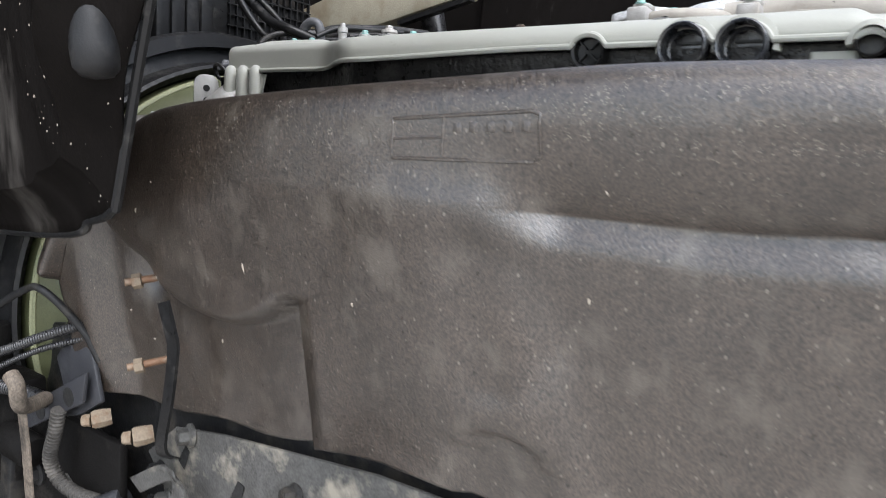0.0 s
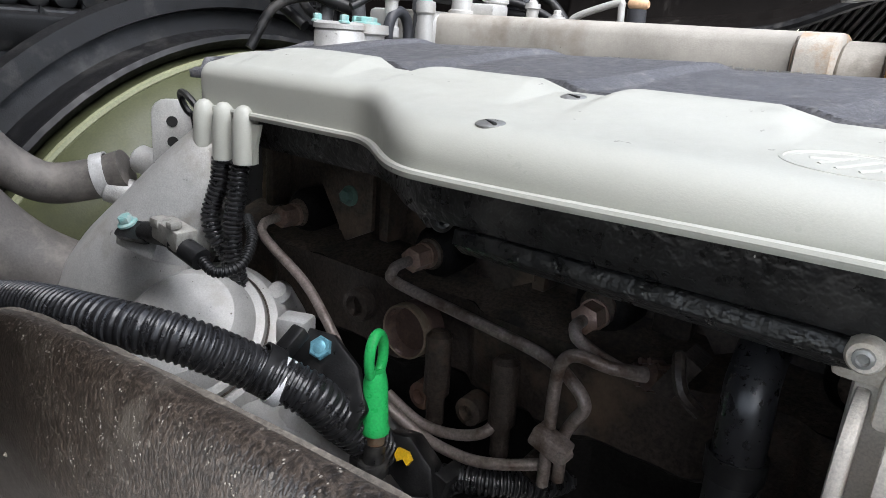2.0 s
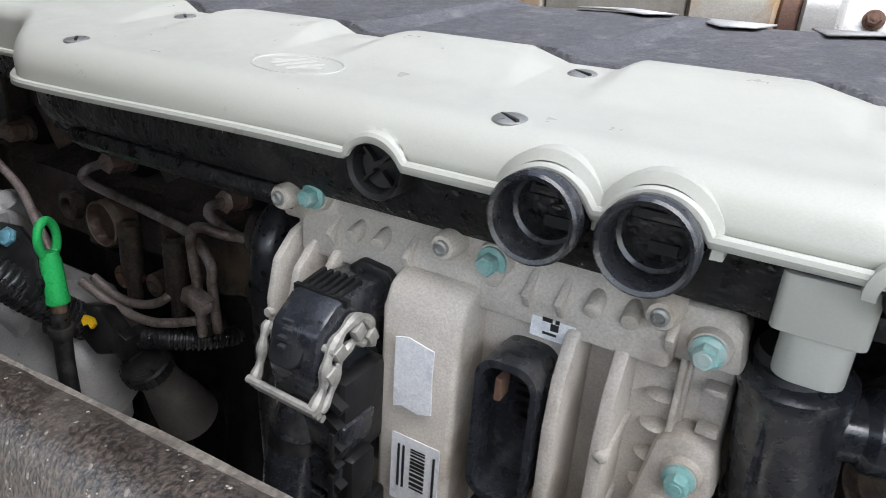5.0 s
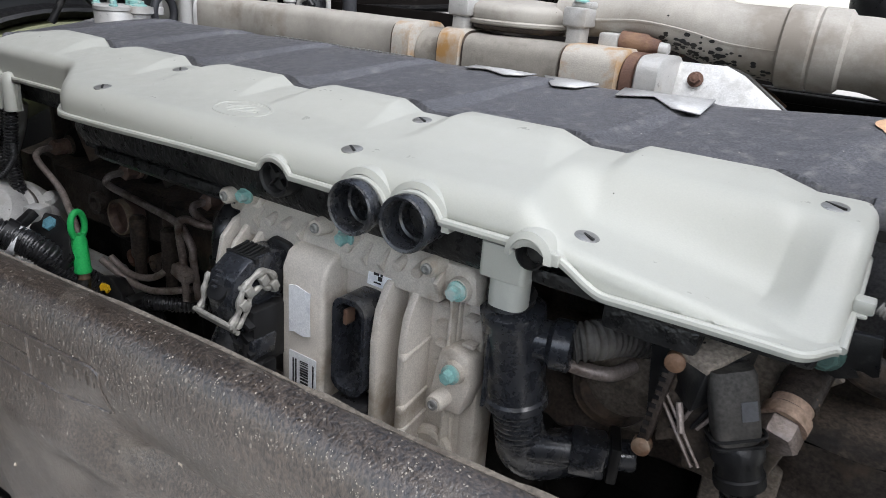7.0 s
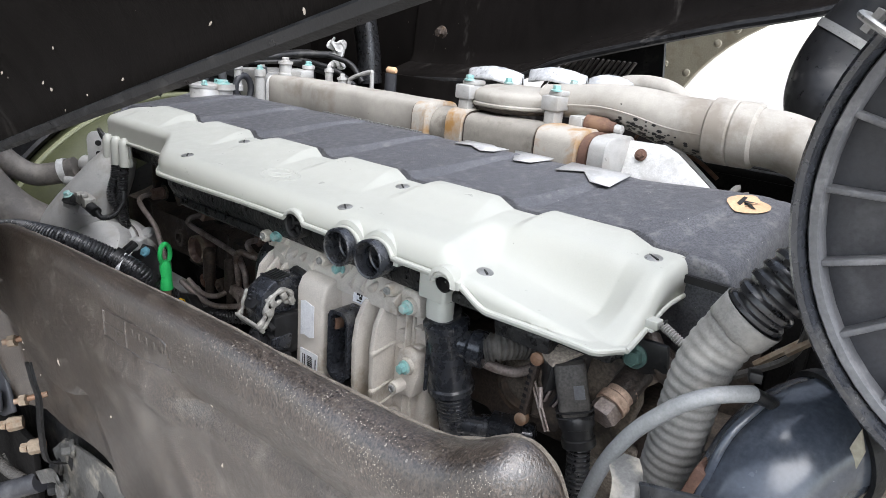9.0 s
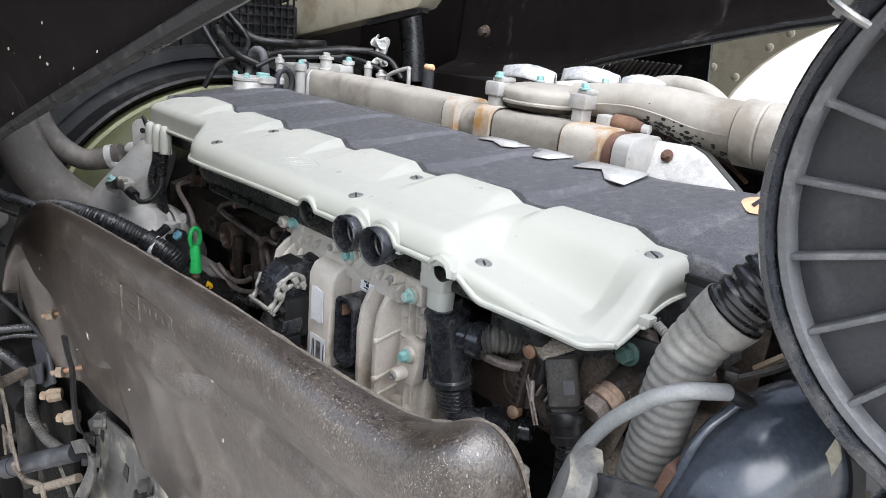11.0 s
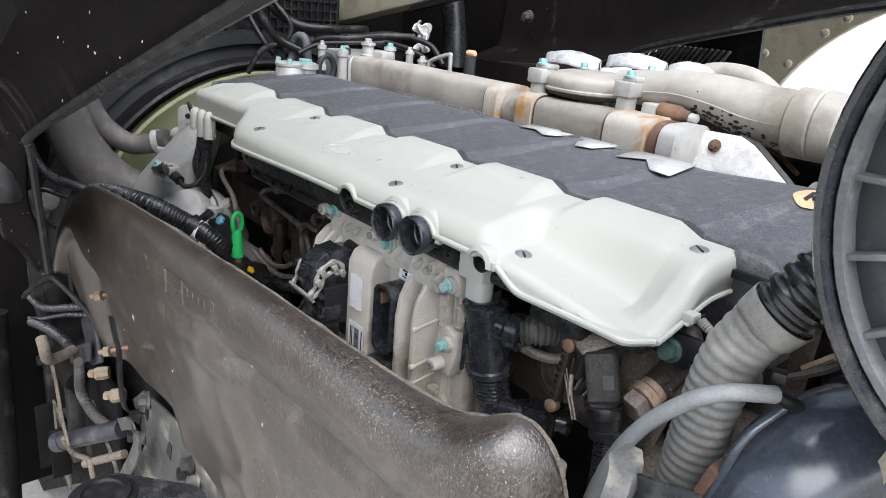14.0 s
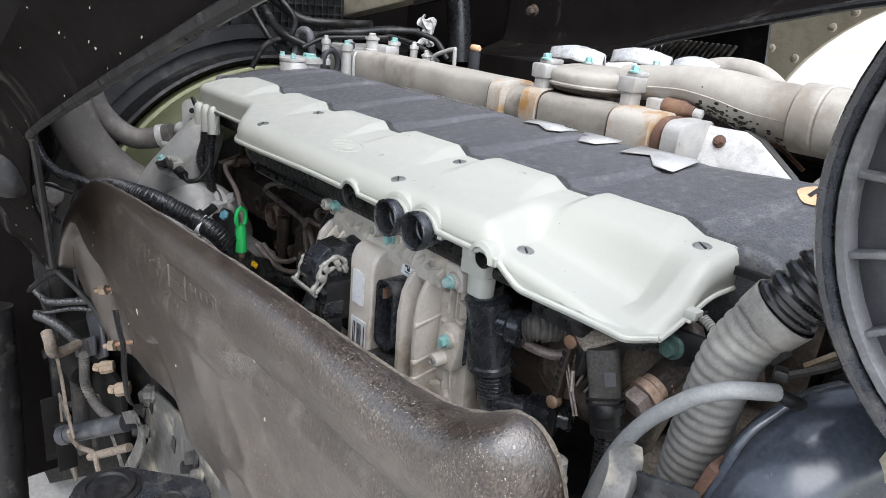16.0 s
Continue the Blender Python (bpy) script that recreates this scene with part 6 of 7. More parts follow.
def relay_box():
    root = thing("sensor_block", (0.26, -0.06, 1.25), "dirty black connector under a hood on a rusty bracket", "connector")
    part("back_plate", Geo().prism([(0.225, 1.338), (0.352, 1.345), (0.356, 1.322), (0.336, 1.313), (0.318, 1.319), (0.290, 1.322), (0.270, 1.316), (0.258, 1.250), (0.238, 1.228)], (0, -0.040, 0), X, Z, 0.006), M_BLACK, root, bevel=0.001)
    strip = part("edge_strip", Geo().box((0.2490, -0.079, 1.276), (0.007, 0.010, 0.064), Matrix.Rotation(radians(7), 3, "Y")), M_BLOCK, root, "rusty toothed edge", bevel=0.001)
    for i in range(9):
        part("tooth", Geo().box((0.2440 + 0.0008 * i, -0.082, 1.249 + 0.0066 * i), (0.004, 0.005, 0.003)), M_SHROUD, strip)
    for x, y, z in ((0.2545, -0.083, 1.3090), (0.2455, -0.083, 1.2440)):
        part("screw", Geo().lathe((x, y, z), (0.1, -1, 0.1), [(-0.004, 0.0064), (0.003, 0.0062), (0.0045, 0.0034), (0.0046, 0.001)], 14), M_COPPER, root, "tarnished copper-coloured screw")
    part("side_plate", Geo().prism([(0.248, 1.302), (0.270, 1.314), (0.279, 1.285), (0.287, 1.252), (0.276, 1.240), (0.262, 1.252), (0.251, 1.246)], (0, -0.068, 0), X, Z, 0.008), M_DUST, root, "brown dusty plate behind the wires", bevel=0.0015)
    for k in range(4):
        part("shard", Geo().box((0.263 + 0.006 * k, -0.080, 1.276 + 0.004 * (k % 2)), (0.0022, 0.004, 0.026 - 0.004 * (k % 3)), Matrix.Rotation(radians(14 + 5 * k), 3, "Y")), M_STEEL if k % 2 else M_SHROUD, root, bevel=0.0006)
    # roof-shaped hood over the connector
    top = [Vector(p) for p in ((0.247, -0.076, 1.316), (0.270, -0.050, 1.332), (0.296, -0.060, 1.329), (0.274, -0.091, 1.314))]
    g = Geo().rings([top, [p - Z * 0.004 for p in top]])
    part("hood", g, M_CASTING, root, "hood caked with tan dust", bevel=0.001)
    part("hood_side", Geo().rings([[top[0] + Vector((0, 0, -0.002)), top[3] + Vector((0, 0, -0.002)), top[3] + Vector((-0.004, 0, -0.03)), top[0] + Vector((0.004, 0.006, -0.03))], [top[1] - Z * 0.004, top[2] - Z * 0.004, top[2] + Vector((-0.004, 0, -0.034)), top[1] + Vector((0, 0, -0.034))]]), M_BLACK, root, bevel=0.001)
    down = Vector((0.30, -0.02, -1)).normalized()
    side = Vector((0.85, 0.5, 0.25)).normalized()
    front = down.cross(side).normalized()
    o = Vector((0.284, -0.080, 1.316))
    rr = []
    for h, w, d in ((0.0, 0.024, 0.018), (0.004, 0.027, 0.020), (0.040, 0.027, 0.020), (0.046, 0.024, 0.018)):
        rr.append([o + down * h + side * a + front * b for a, b in rounded(w, d, 0.006)])
    body = part("body", Geo().rings(rr), M_GREYDUST, root, sharp=50)
    sg = 1 if front.y < 0 else -1
    part("worn_patch", Geo().box(o + down * 0.024 + side * 0.006 + front * sg * 0.0102, (0.009, 0.001, 0.012), Matrix((side, front, down)).transposed()), M_DISC, body, "scuffed pale grey patch")
    for h in (0.041, 0.046):
        ring = [o + down * h + side * a + front * b for a, b in rounded(0.031, 0.024, 0.007)]
        part("bail", Geo().sweep(ring + ring[:2], [0.0011] * (len(ring) + 2), 6), M_SHROUD, root, "thin wire bail")
    part("coupling", Geo().lathe(o + down * 0.046, down, [(0, 0.0135), (0.004, 0.0155), (0.010, 0.0155), (0.011, 0.0135), (0.020, 0.0135), (0.021, 0.0150), (0.028, 0.0150), (0.029, 0.011)], 24), M_BLACK, root, sharp=30)
    e = o + down * 0.072
    part("cable", Geo().ribbed([e, e + Vector((0.004, -0.002, -0.03)), e + Vector((0.006, -0.006, -0.07)), e + Vector((0.004, -0.01, -0.13))], 0.0105, 0.0045, 0.002, 16), M_GLOSS, root)
    for a, c, r in (((0.248, -0.078, 1.283), (0.279, -0.096, 1.252), 0.0013), ((0.252, -0.080, 1.286), (0.283, -0.098, 1.255), 0.0010), ((0.262, -0.084, 1.284), (0.268, -0.09, 1.268), 0.0022)):
        part("wire_clip", Geo().cyl(a, c, r, 8), M_STEEL, root)
    part("plug", Geo().lathe((0.283, -0.118, 1.222), (0.05, -0.1, -1), [(0, 0.008), (0.002, 0.011), (0.016, 0.012), (0.018, 0.0135), (0.034, 0.0135), (0.036, 0.010), (0.09, 0.010)], 18), M_GREYHOSE, root, "grey moulded plug")
    return root


relay_box()
root = thing("dusty_casting", (0.30, -0.01, 1.25), "dusty tan cast bracket low behind the black connector", "bracket")
part("web", Geo().prism([(0.262, 1.20), (0.262, 1.318), (0.295, 1.324), (0.326, 1.316), (0.330, 1.27), (0.312, 1.20)], (0, -0.012, 0), X, Z, 0.016), M_TANDUST, root, bevel=0.004)
part("ridge", Geo().cyl((0.272, -0.016, 1.245), (0.335, -0.012, 1.305), 0.010, 16), M_CASTING, root)
part("boss", Geo().lathe((0.285, -0.012, 1.295), -Y, [(0, 0.013), (0.007, 0.012), (0.009, 0.008), (0.006, 0.006), (0.006, 0.001)], 20), M_CASTING, root)
part("end_cover", Geo().lathe((0.208, 0.0, 1.245), -Y, [(0, 0.046), (0.010, 0.045), (0.014, 0.040), (0.012, 0.034), (0.018, 0.028), (0.022, 0.012), (0.022, 0.001)], 36), M_TANDUST, root, "round cover caked with tan dust")
part("foot", Geo().box((0.30, 0.01, 1.13), (0.05, 0.03, 0.16)), M_CASTING, root, bevel=0.004)
root = thing("brass_fitting", (0.315, -0.03, 1.265), "corroded brass hex fitting on a brown pipe", "fitting")
ax = Vector((0.12, 0.75, 0.42)).normalized()
part("hex", Geo().lathe((0.315, -0.070, 1.272), ax, [(0, 0.0125), (0.002, 0.0142), (0.012, 0.0142), (0.014, 0.012)], 6), M_STEEL, root)
part("collar", Geo().lathe(Vector((0.315, -0.070, 1.272)) + ax * 0.014, ax, [(0, 0.0145), (0.008, 0.0148), (0.010, 0.0125), (0.014, 0.0125), (0.022, 0.0135), (0.03, 0.011)], 24), M_FITTING, root)
part("pipe", Geo().tube([Vector((0.315, -0.070, 1.272)) + ax * 0.03, Vector((0.315, -0.070, 1.272)) + ax * 0.07, (0.33, 0.03, 1.30)], 0.0135, 16), M_BLOCK, root)
single("large_teal_bolt", Geo().hexbolt((0.327, -0.047, 1.328), (0.1, -1, 0.1), 0.0080, 0.011), M_SHADETEAL, "large dull teal flange bolt on the engine block", "bolt")
g = Geo().tube([(0.325, -0.02, 1.335), (0.345, -0.035, 1.322), (0.365, -0.03, 1.315), (0.385, -0.01, 1.32)], 0.011, 14)
single("brown_hose", g, M_BLOCK, "brown dusty hose under the cover end", "hose")

# ---- ribbed air hose ----
root = thing("air_hose", (0.37, -0.1, 1.2), "wide ribbed hose, glossy black above and dusty grey below", "hose")
part("lower_section", Geo().ribbed([(0.375, -0.098, 1.19), (0.388, -0.111, 1.25), (0.397, -0.119, 1.316), (0.404, -0.121, 1.370), (0.4135, -0.119, 1.398), (0.4275, -0.116, 1.420)], 0.0196, 0.0078, 0.0009, 32), M_GREYHOSE, root)
part("upper_section", Geo().ribbed([(0.4265, -0.1163, 1.4185), (0.438, -0.112, 1.438), (0.453, -0.100, 1.460), (0.474, -0.075, 1.482), (0.50, -0.04, 1.50)], 0.0205, 0.0090, 0.0026, 32), M_GLOSS, root)
torn = []
along = Vector((0.53, 0.11, 0.84)).normalized()
u = along.cross(Y).normalized()
w = along.cross(u)
for i in range(5):
    c = Vector((0.4275, -0.116, 1.420)) - along * (0.015 - 0.0040 * i)
    torn.append([c + (u * math.cos(a) + w * math.sin(a)) * (0.0208 + 0.0003 * i) + along * (0.003 * noise.noise((3 * math.cos(a), 3 * math.sin(a), 0.3)) if i == 0 else 0) for a in (2 * math.pi * j / 40 for j in range(40))])
part("torn_sleeve", Geo().rings(torn, True, False), M_GREYHOSE, root, "grey sleeve with a torn lower edge", thick=0.0008)

# ---- round ribbed air-filter housing ----
def air_filter():
    c = Vector((0.600, -0.165, 1.520))
    root = thing("air_filter_housing", (0.60, -0.05, 1.37), "round black plastic air-filter housing with a ribbed lid", "air filter")
    R = 0.155
    part("drum", Geo().lathe(c, Y, [(0.0, R - 0.004), (0.02, R - 0.006), (0.026, R - 0.012), (0.20, R - 0.02), (0.22, R - 0.04), (0.222, 0.001)], 72, caps=False), M_BLACK, root, sharp=35)
    part("rim", Geo().lathe(c, -Y, [(-0.012, R - 0.001), (-0.004, R), (0.004, R), (0.007, R - 0.002), (0.007, R - 0.005), (0.003, R - 0.007), (-0.006, R - 0.008)], 72, caps=False), M_PIPE, root, sharp=30)
    lid = part("lid", Geo().lathe(c, -Y, [(-0.014, R - 0.006), (-0.012, R - 0.014), (-0.012, 0.09), (-0.013, 0.04), (-0.013, 0.001)], 72, caps=False), M_DRUM, root)
    # ribs paler than the lid: worn edges, and their highlights put into colour
    for r, h in ((R - 0.0115, 0.006), (0.088, 0.004), (0.042, 0.004)):
        part("ring_rib", Geo().lathe(c, -Y, [(-0.013, r - 0.0032), (h - 0.005, r - 0.0028), (h - 0.004, r - 0.0020), (h - 0.004, r + 0.0020), (h - 0.005, r + 0.0028), (-0.013, r + 0.0032)], 64, caps=False), M_DISC, lid, "raised ring with worn grey edge")
    for i in range(22):
        a = radians(181.5 + 360 / 22 * i)
        d = Vector((math.cos(a), 0, math.sin(a)))
        p0, p1 = c + d * 0.042, c + d * (R - 0.0115)
        m = (p0 + p1) / 2 + Y * 0.007
        rot = Matrix((d, Y, d.cross(Y))).transposed()
        part("radial_rib", Geo().box(m, ((p1 - p0).length, 0.013, 0.0034), rot), M_DISC, lid, bevel=0.0008)
    part("hub", Geo().lathe(c, -Y, [(-0.014, 0.018), (-0.002, 0.016), (0.0, 0.012), (0.0, 0.001)], 24), M_DISC, lid)
    a = radians(150)
    d = Vector((math.cos(a), 0, math.sin(a)))
    clip = part("latch", Geo().tube([c + d * (R + 0.012) + Y * 0.02, c + d * (R + 0.010) - Y * 0.006, c + d * (R - 0.004) - Y * 0.013, c + d * (R - 0.012) - Y * 0.008], 0.002, 8).box(c + d * (R + 0.006) + Y * 0.01, (0.012, 0.014, 0.004), Matrix.Rotation(-a + 1.57, 3, "Y")), M_FASTENER, root, "wire spring latch")
    return root


air_filter()
g = Geo().tube([(0.345, 0.60, 1.66), (0.300, 0.585, 1.585), (0.295, 0.56, 1.52), (0.345, 0.50, 1.475), (0.43, 0.36, 1.47), (0.53, 0.16, 1.50)], 0.056, 28)
root = thing("intake_duct", (0.42, 0.3, 1.5), "large dark intake duct behind the air filter", "duct")
part("duct", g, M_BLACK, root)
for p, d in (((0.308, 0.588, 1.600), (0.45, 0.12, 0.9)), ((0.475, 0.27, 1.482), (0.42, -0.88, 0.12))):
    part("hose_band", Geo().lathe(p, d, [(-0.006, 0.0555), (-0.006, 0.0590), (0.006, 0.0590), (0.006, 0.0555)], 36, caps=False), M_FASTENER, root, "dull steel hose band")

# ---- shiny intake pipe below the filter ----
root = thing("intake_pipe", (0.47, -0.2, 1.15), "shiny blue-black plastic intake pipe with scuffs", "pipe")
part("pipe", Geo().tube([(0.560, 0.0, 1.347), (0.522, -0.035, 1.347), (0.488, -0.075, 1.344), (0.467, -0.108, 1.330), (0.459, -0.130, 1.300), (0.455, -0.142, 1.255), (0.451, -0.150, 1.19)], 0.041, 44, 10), M_BLUEBLACK, root, sharp=60)
part("rubber_sleeve", Geo().tube([(0.62, 0.03, 1.37), (0.560, 0.0, 1.350), (0.522, -0.035, 1.348), (0.498, -0.062, 1.346)], 0.0445, 36), M_BLACK, root)
part("strap", Geo().lathe((0.483, -0.083, 1.341), (-0.60, -0.76, -0.22), [(-0.004, 0.0415), (-0.004, 0.0455), (0.004, 0.0455), (0.004, 0.0415)], 44, caps=False), M_SHROUD, root, "thin black strap round the pipe")
part("mould_rib", Geo().tube([(0.4470, -0.126, 1.3670), (0.4365, -0.146, 1.346), (0.4305, -0.158, 1.308), (0.4265, -0.170, 1.26), (0.4225, -0.178, 1.20)], 0.0032, 10), M_BLUEBLACK, root)
part("resonator_box", Geo().lathe((0.474, -0.228, 1.336), (0.0, -0.12, -1), [(0.0, 0.014), (0.001, 0.020), (0.005, 0.034), (0.012, 0.0455), (0.022, 0.053), (0.036, 0.0575), (0.14, 0.061), (0.16, 0.055)], 52), M_BLUEBLACK, root, "scratched blue-black resonator below the pipe", sharp=60)
part("top_rim", Geo().sweep([Vector((0.474 + 0.0535 * math.cos(a), -0.2305 + 0.0535 * math.sin(a), 1.317 - 0.006 * math.sin(a))) for a in (radians(10 + 7 * i) for i in range(22))], [0.0022] * 22, 8), M_BLUEBLACK, root, "raised rim on the far side")
g = Geo().tube([(0.4425, -0.136, 1.3765), (0.437, -0.148, 1.3785), (0.428, -0.160, 1.3785), (0.418, -0.167, 1.3735), (0.405, -0.170, 1.362), (0.384, -0.172, 1.335), (0.368, -0.174, 1.30), (0.357, -0.176, 1.25), (0.352, -0.18, 1.19), (0.36, -0.2, 1.12)], 0.0054, 14)
root = thing("thin_hose", (0.40, -0.17, 1.2), "light grey rubber hose arching to the intake pipe", "hose")
part("hose", g, M_THINHOSE, root)
part("end_clip", Geo().box((0.440, -0.130, 1.386), (0.008, 0.009, 0.007), Matrix.Rotation(0.4, 3, "Z")).cyl((0.4425, -0.136, 1.3765), (0.452, -0.118, 1.366), 0.0048, 12), M_BLACK, root, bevel=0.001)
root = thing("alloy_strap", (0.42, -0.23, 1.2), "dark speckled bracket sheet with a scratched pale edge", "bracket")
part("sheet", Geo().prism([(0.400, 1.315), (0.412, 1.340), (0.450, 1.350), (0.452, 1.305), (0.440, 1.20), (0.392, 1.20)], (0, -0.222, 0), X, Z, 0.004), M_SPECK, root, "black sheet with pale specks", bevel=0.001)
line = spline([(0.404, -0.222, 1.343), (0.412, -0.232, 1.338), (0.414, -0.242, 1.322), (0.406, -0.248, 1.296), (0.396, -0.250, 1.255), (0.388, -0.25, 1.17)], 8)
part("pale_flange", Geo().rings([[p + Vector((-0.010, -0.004, 0)), p + Vector((-0.008, 0.012, 0.002)), p + Vector((0.002, 0.014, 0.002)), p + Vector((0.004, -0.001, 0))] for p in line]), M_ZINC, root, bevel=0.0015)
g = Geo().box((0.412, -0.150, 1.26), (0.008, 0.02, 0.13), Matrix.Rotation(0.25, 3, "Y"))
single("rusty_bracket", g, M_RUST, "rust-brown steel bracket behind the intake pipe", "bracket", bevel=0.002)
random.seed(7)
for i in range(9):
    p = Vector((0.44 + 0.012 * i, 0.02 + 0.012 * (i % 3), 1.37 + 0.012 * i))
    g = Geo().tube([p + Vector((-0.05, 0.0, -0.06)), p + Vector((-0.012, 0.01, -0.03 + 0.01 * (i % 2))), p + Vector((0.0, 0.0, 0.01)), p + Vector((0.02, -0.01, 0.05))], 0.0034, 6)
    single("metal_strip", g, M_TAN if i % 2 else M_GREYDUST, "dusty bent metal strip behind the ribbed hose", "strip", "metal strips behind the hose")
for pts, r in (([(0.488, -0.045, 1.29), (0.495, -0.05, 1.311), (0.498, -0.052, 1.330), (0.500, -0.045, 1.352)], 0.0135), ([(0.500, -0.072, 1.300), (0.506, -0.07, 1.309), (0.513, -0.07, 1.321), (0.522, -0.066, 1.342)], 0.0085),
               ([(0.512, -0.066, 1.322), (0.516, -0.06, 1.310), (0.521, -0.06, 1.297), (0.529, -0.06, 1.275), (0.53, -0.06, 1.24)], 0.0070)):
    single("ribbed_conduit", Geo().ribbed(pts, r, 0.0046, 0.0018, 18), M_GLOSS, "black ribbed cable conduit below the air filter", "conduit", "conduits below the filter")
g = Geo().prism([(0.489, 1.324), (0.496, 1.346), (0.502, 1.372), (0.507, 1.358), (0.505, 1.345), (0.500, 1.330)], (0, -0.118, 0), X, Z, 0.003)
single("cardboard_scrap", g, M_BEIGE, "torn tan scrap hanging beside the conduits", "scrap")
single("tan_elbow", Geo().tube([(0.486, -0.10, 1.296), (0.494, -0.10, 1.316), (0.504, -0.098, 1.324), (0.520, -0.09, 1.326)], 0.0105, 14), M_CASTING, "dusty tan pipe elbow beside the resonator", "pipe")
g = Geo().prism([(0.498, 1.268), (0.518, 1.302), (0.536, 1.285), (0.534, 1.20), (0.508, 1.20)], (0, -0.085, 0), X, Z, 0.006)
single("tan_bracket", g, M_BEIGE, "pale dusty tan bracket beside the resonator", "bracket", bevel=0.002)
single("teal_nut", Geo().hexbolt((0.508, -0.118, 1.303), (0.2, -0.9, 0.4), 0.005, 0.009), M_TEAL, "pale teal hex nut beside the resonator", "bolt")
g = Geo().cyl((0.50, -0.02, 1.30), (0.80, -0.02, 1.285), 0.010, 16)
single("pale_rod", g, M_THINHOSE, "pale grey rod under the air filter", "rod")
root = thing("gearbox", (0.42, 0.05, 0.5), "black grimy gearbox casing behind the engine", "gearbox")
part("casing", Geo().box((0.36, 0.06, 0.82), (0.34, 0.26, 0.62)), M_SHADEGRIME, root, bevel=0.02)
for i in range(4):
    part("rib", Geo().box((0.24 + 0.08 * i, -0.075, 0.85), (0.012, 0.02, 0.5)), M_SHADEGRIME, root, bevel=0.003)
# dark mass added to close the bright gap behind the strips
part("bell_housing", Geo().prism([(0.395, 1.10), (0.395, 1.345), (0.42, 1.375), (0.48, 1.385), (0.53, 1.37), (0.54, 1.10)], (0, 0.10, 0), X, Z, -0.20), M_SHADEGRIME, root, "black grimy bell housing", bevel=0.012)
for i in range(4):
    part("housing_rib", Geo().box((0.425 + 0.034 * i, 0.097, 1.24), (0.010, 0.016, 0.22)), M_SHADEGRIME, root, bevel=0.003)
part("leg", Geo().box((0.36, 0.08, 0.26), (0.2, 0.16, 0.52)), M_SHADEGRIME, root)
g = Geo().box((0.68, 0.05, 0.60), (0.25, 0.2, 1.2))
single("rear_bracket_box", g, M_BEIGE, "pale dusty housing below the air filter", "housing", bevel=0.01)
root = thing("rear_rubber_mount", (0.60, -0.16, 1.2), "black ringed rubber mount below the air filter", "mount")
part("rings", Geo().lathe((0.60, -0.16, 1.18), Z, [(0, 0.07), (0.01, 0.075), (0.02, 0.068), (0.03, 0.075), (0.04, 0.068), (0.05, 0.072), (0.06, 0.05)], 32), M_BLACK, root)


# ---- fan ring and radiator, far end ----
fc = Vector((-0.95, 0.25, 0.948))
root = thing("fan_ring", (-0.95, 0.25, 0.5), "olive painted fan ring with a raised bead", "fan ring")
part("ring", Geo().lathe(fc, X, [(-0.02, 0.445), (0.0, 0.438), (0.03, 0.425), (0.06, 0.40), (0.075, 0.37), (0.08, 0.33)], 96, caps=False), M_RING, root, thick=0.003)
part("bead", Geo().sweep([fc + Vector((0.006, 0.437 * math.cos(a), 0.437 * math.sin(a))) for a in (2 * math.pi * i / 96 for i in range(98))], [0.006] * 98, 8), M_BEAD, root, "pale olive raised bead")
root = thing("fan_shroud", (-1.0, 0.25, 0.5), "black plastic radiator fan shroud with moulded slots", "fan shroud")
part("collar", Geo().lathe(fc, X, [(-0.06, 0.50), (-0.05, 0.47), (-0.02, 0.462), (0.0, 0.466), (0.004, 0.460), (-0.01, 0.448), (-0.05, 0.445)], 96, caps=False), M_SHROUD, root)
part("outer_ridge", Geo().lathe(fc, X, [(-0.06, 0.53), (-0.045, 0.525), (-0.04, 0.50), (-0.06, 0.495)], 96, caps=False), M_SHROUD, root)
part("backing", Geo().box((-1.04, 0.25, 1.10), (0.03, 0.92, 0.66)), M_BLACK, root, bevel=0.01)
part("fan_hub", Geo().lathe((-0.98, 0.25, 0.948), X, [(0, 0.12), (0.04, 0.11), (0.05, 0.02)], 32), M_BLACK, root)
for i in range(6):
    y = -0.14 + 0.05 * i
    part("slot", Geo().prism([(0, 0), (0.03, 0.0), (0.004, 0.032)], (-1.0225, y + 0.02, 1.392 + 0.004 * i), Y, Z, 0.004), M_BLACK, root)
root = thing("radiator", (-1.06, 0.2, 1.43), "black ribbed plastic radiator tank along the bulkhead", "radiator")
part("tank", Geo().box((-1.10, 0.14, 1.50), (0.08, 0.75, 0.16)), M_BLACK, root, bevel=0.01)
part("ledge", Geo().box((-1.045, 0.14, 1.405), (0.06, 0.75, 0.045), Matrix.Rotation(radians(12), 3, "Y")), M_SHROUD, root, bevel=0.006)
for i in range(12):
    y = -0.19 + 0.0335 * i + 0.012 * (i // 4)
    part("rib", Geo().prism(rounded(0.030, 0.115, 0.012), (-1.058, y, 1.487), Y, Z, 0.022), M_SHROUD, root, bevel=0.004)
for i in range(13):
    part("grid_bar", Geo().box((-1.056, 0.27 + 0.019 * i, 1.53), (0.008, 0.0025, 0.20)), M_SHROUD, root)
for i in range(9):
    part("grid_bar", Geo().box((-1.055, 0.385, 1.44 + 0.022 * i), (0.006, 0.24, 0.0025)), M_SHROUD, root)
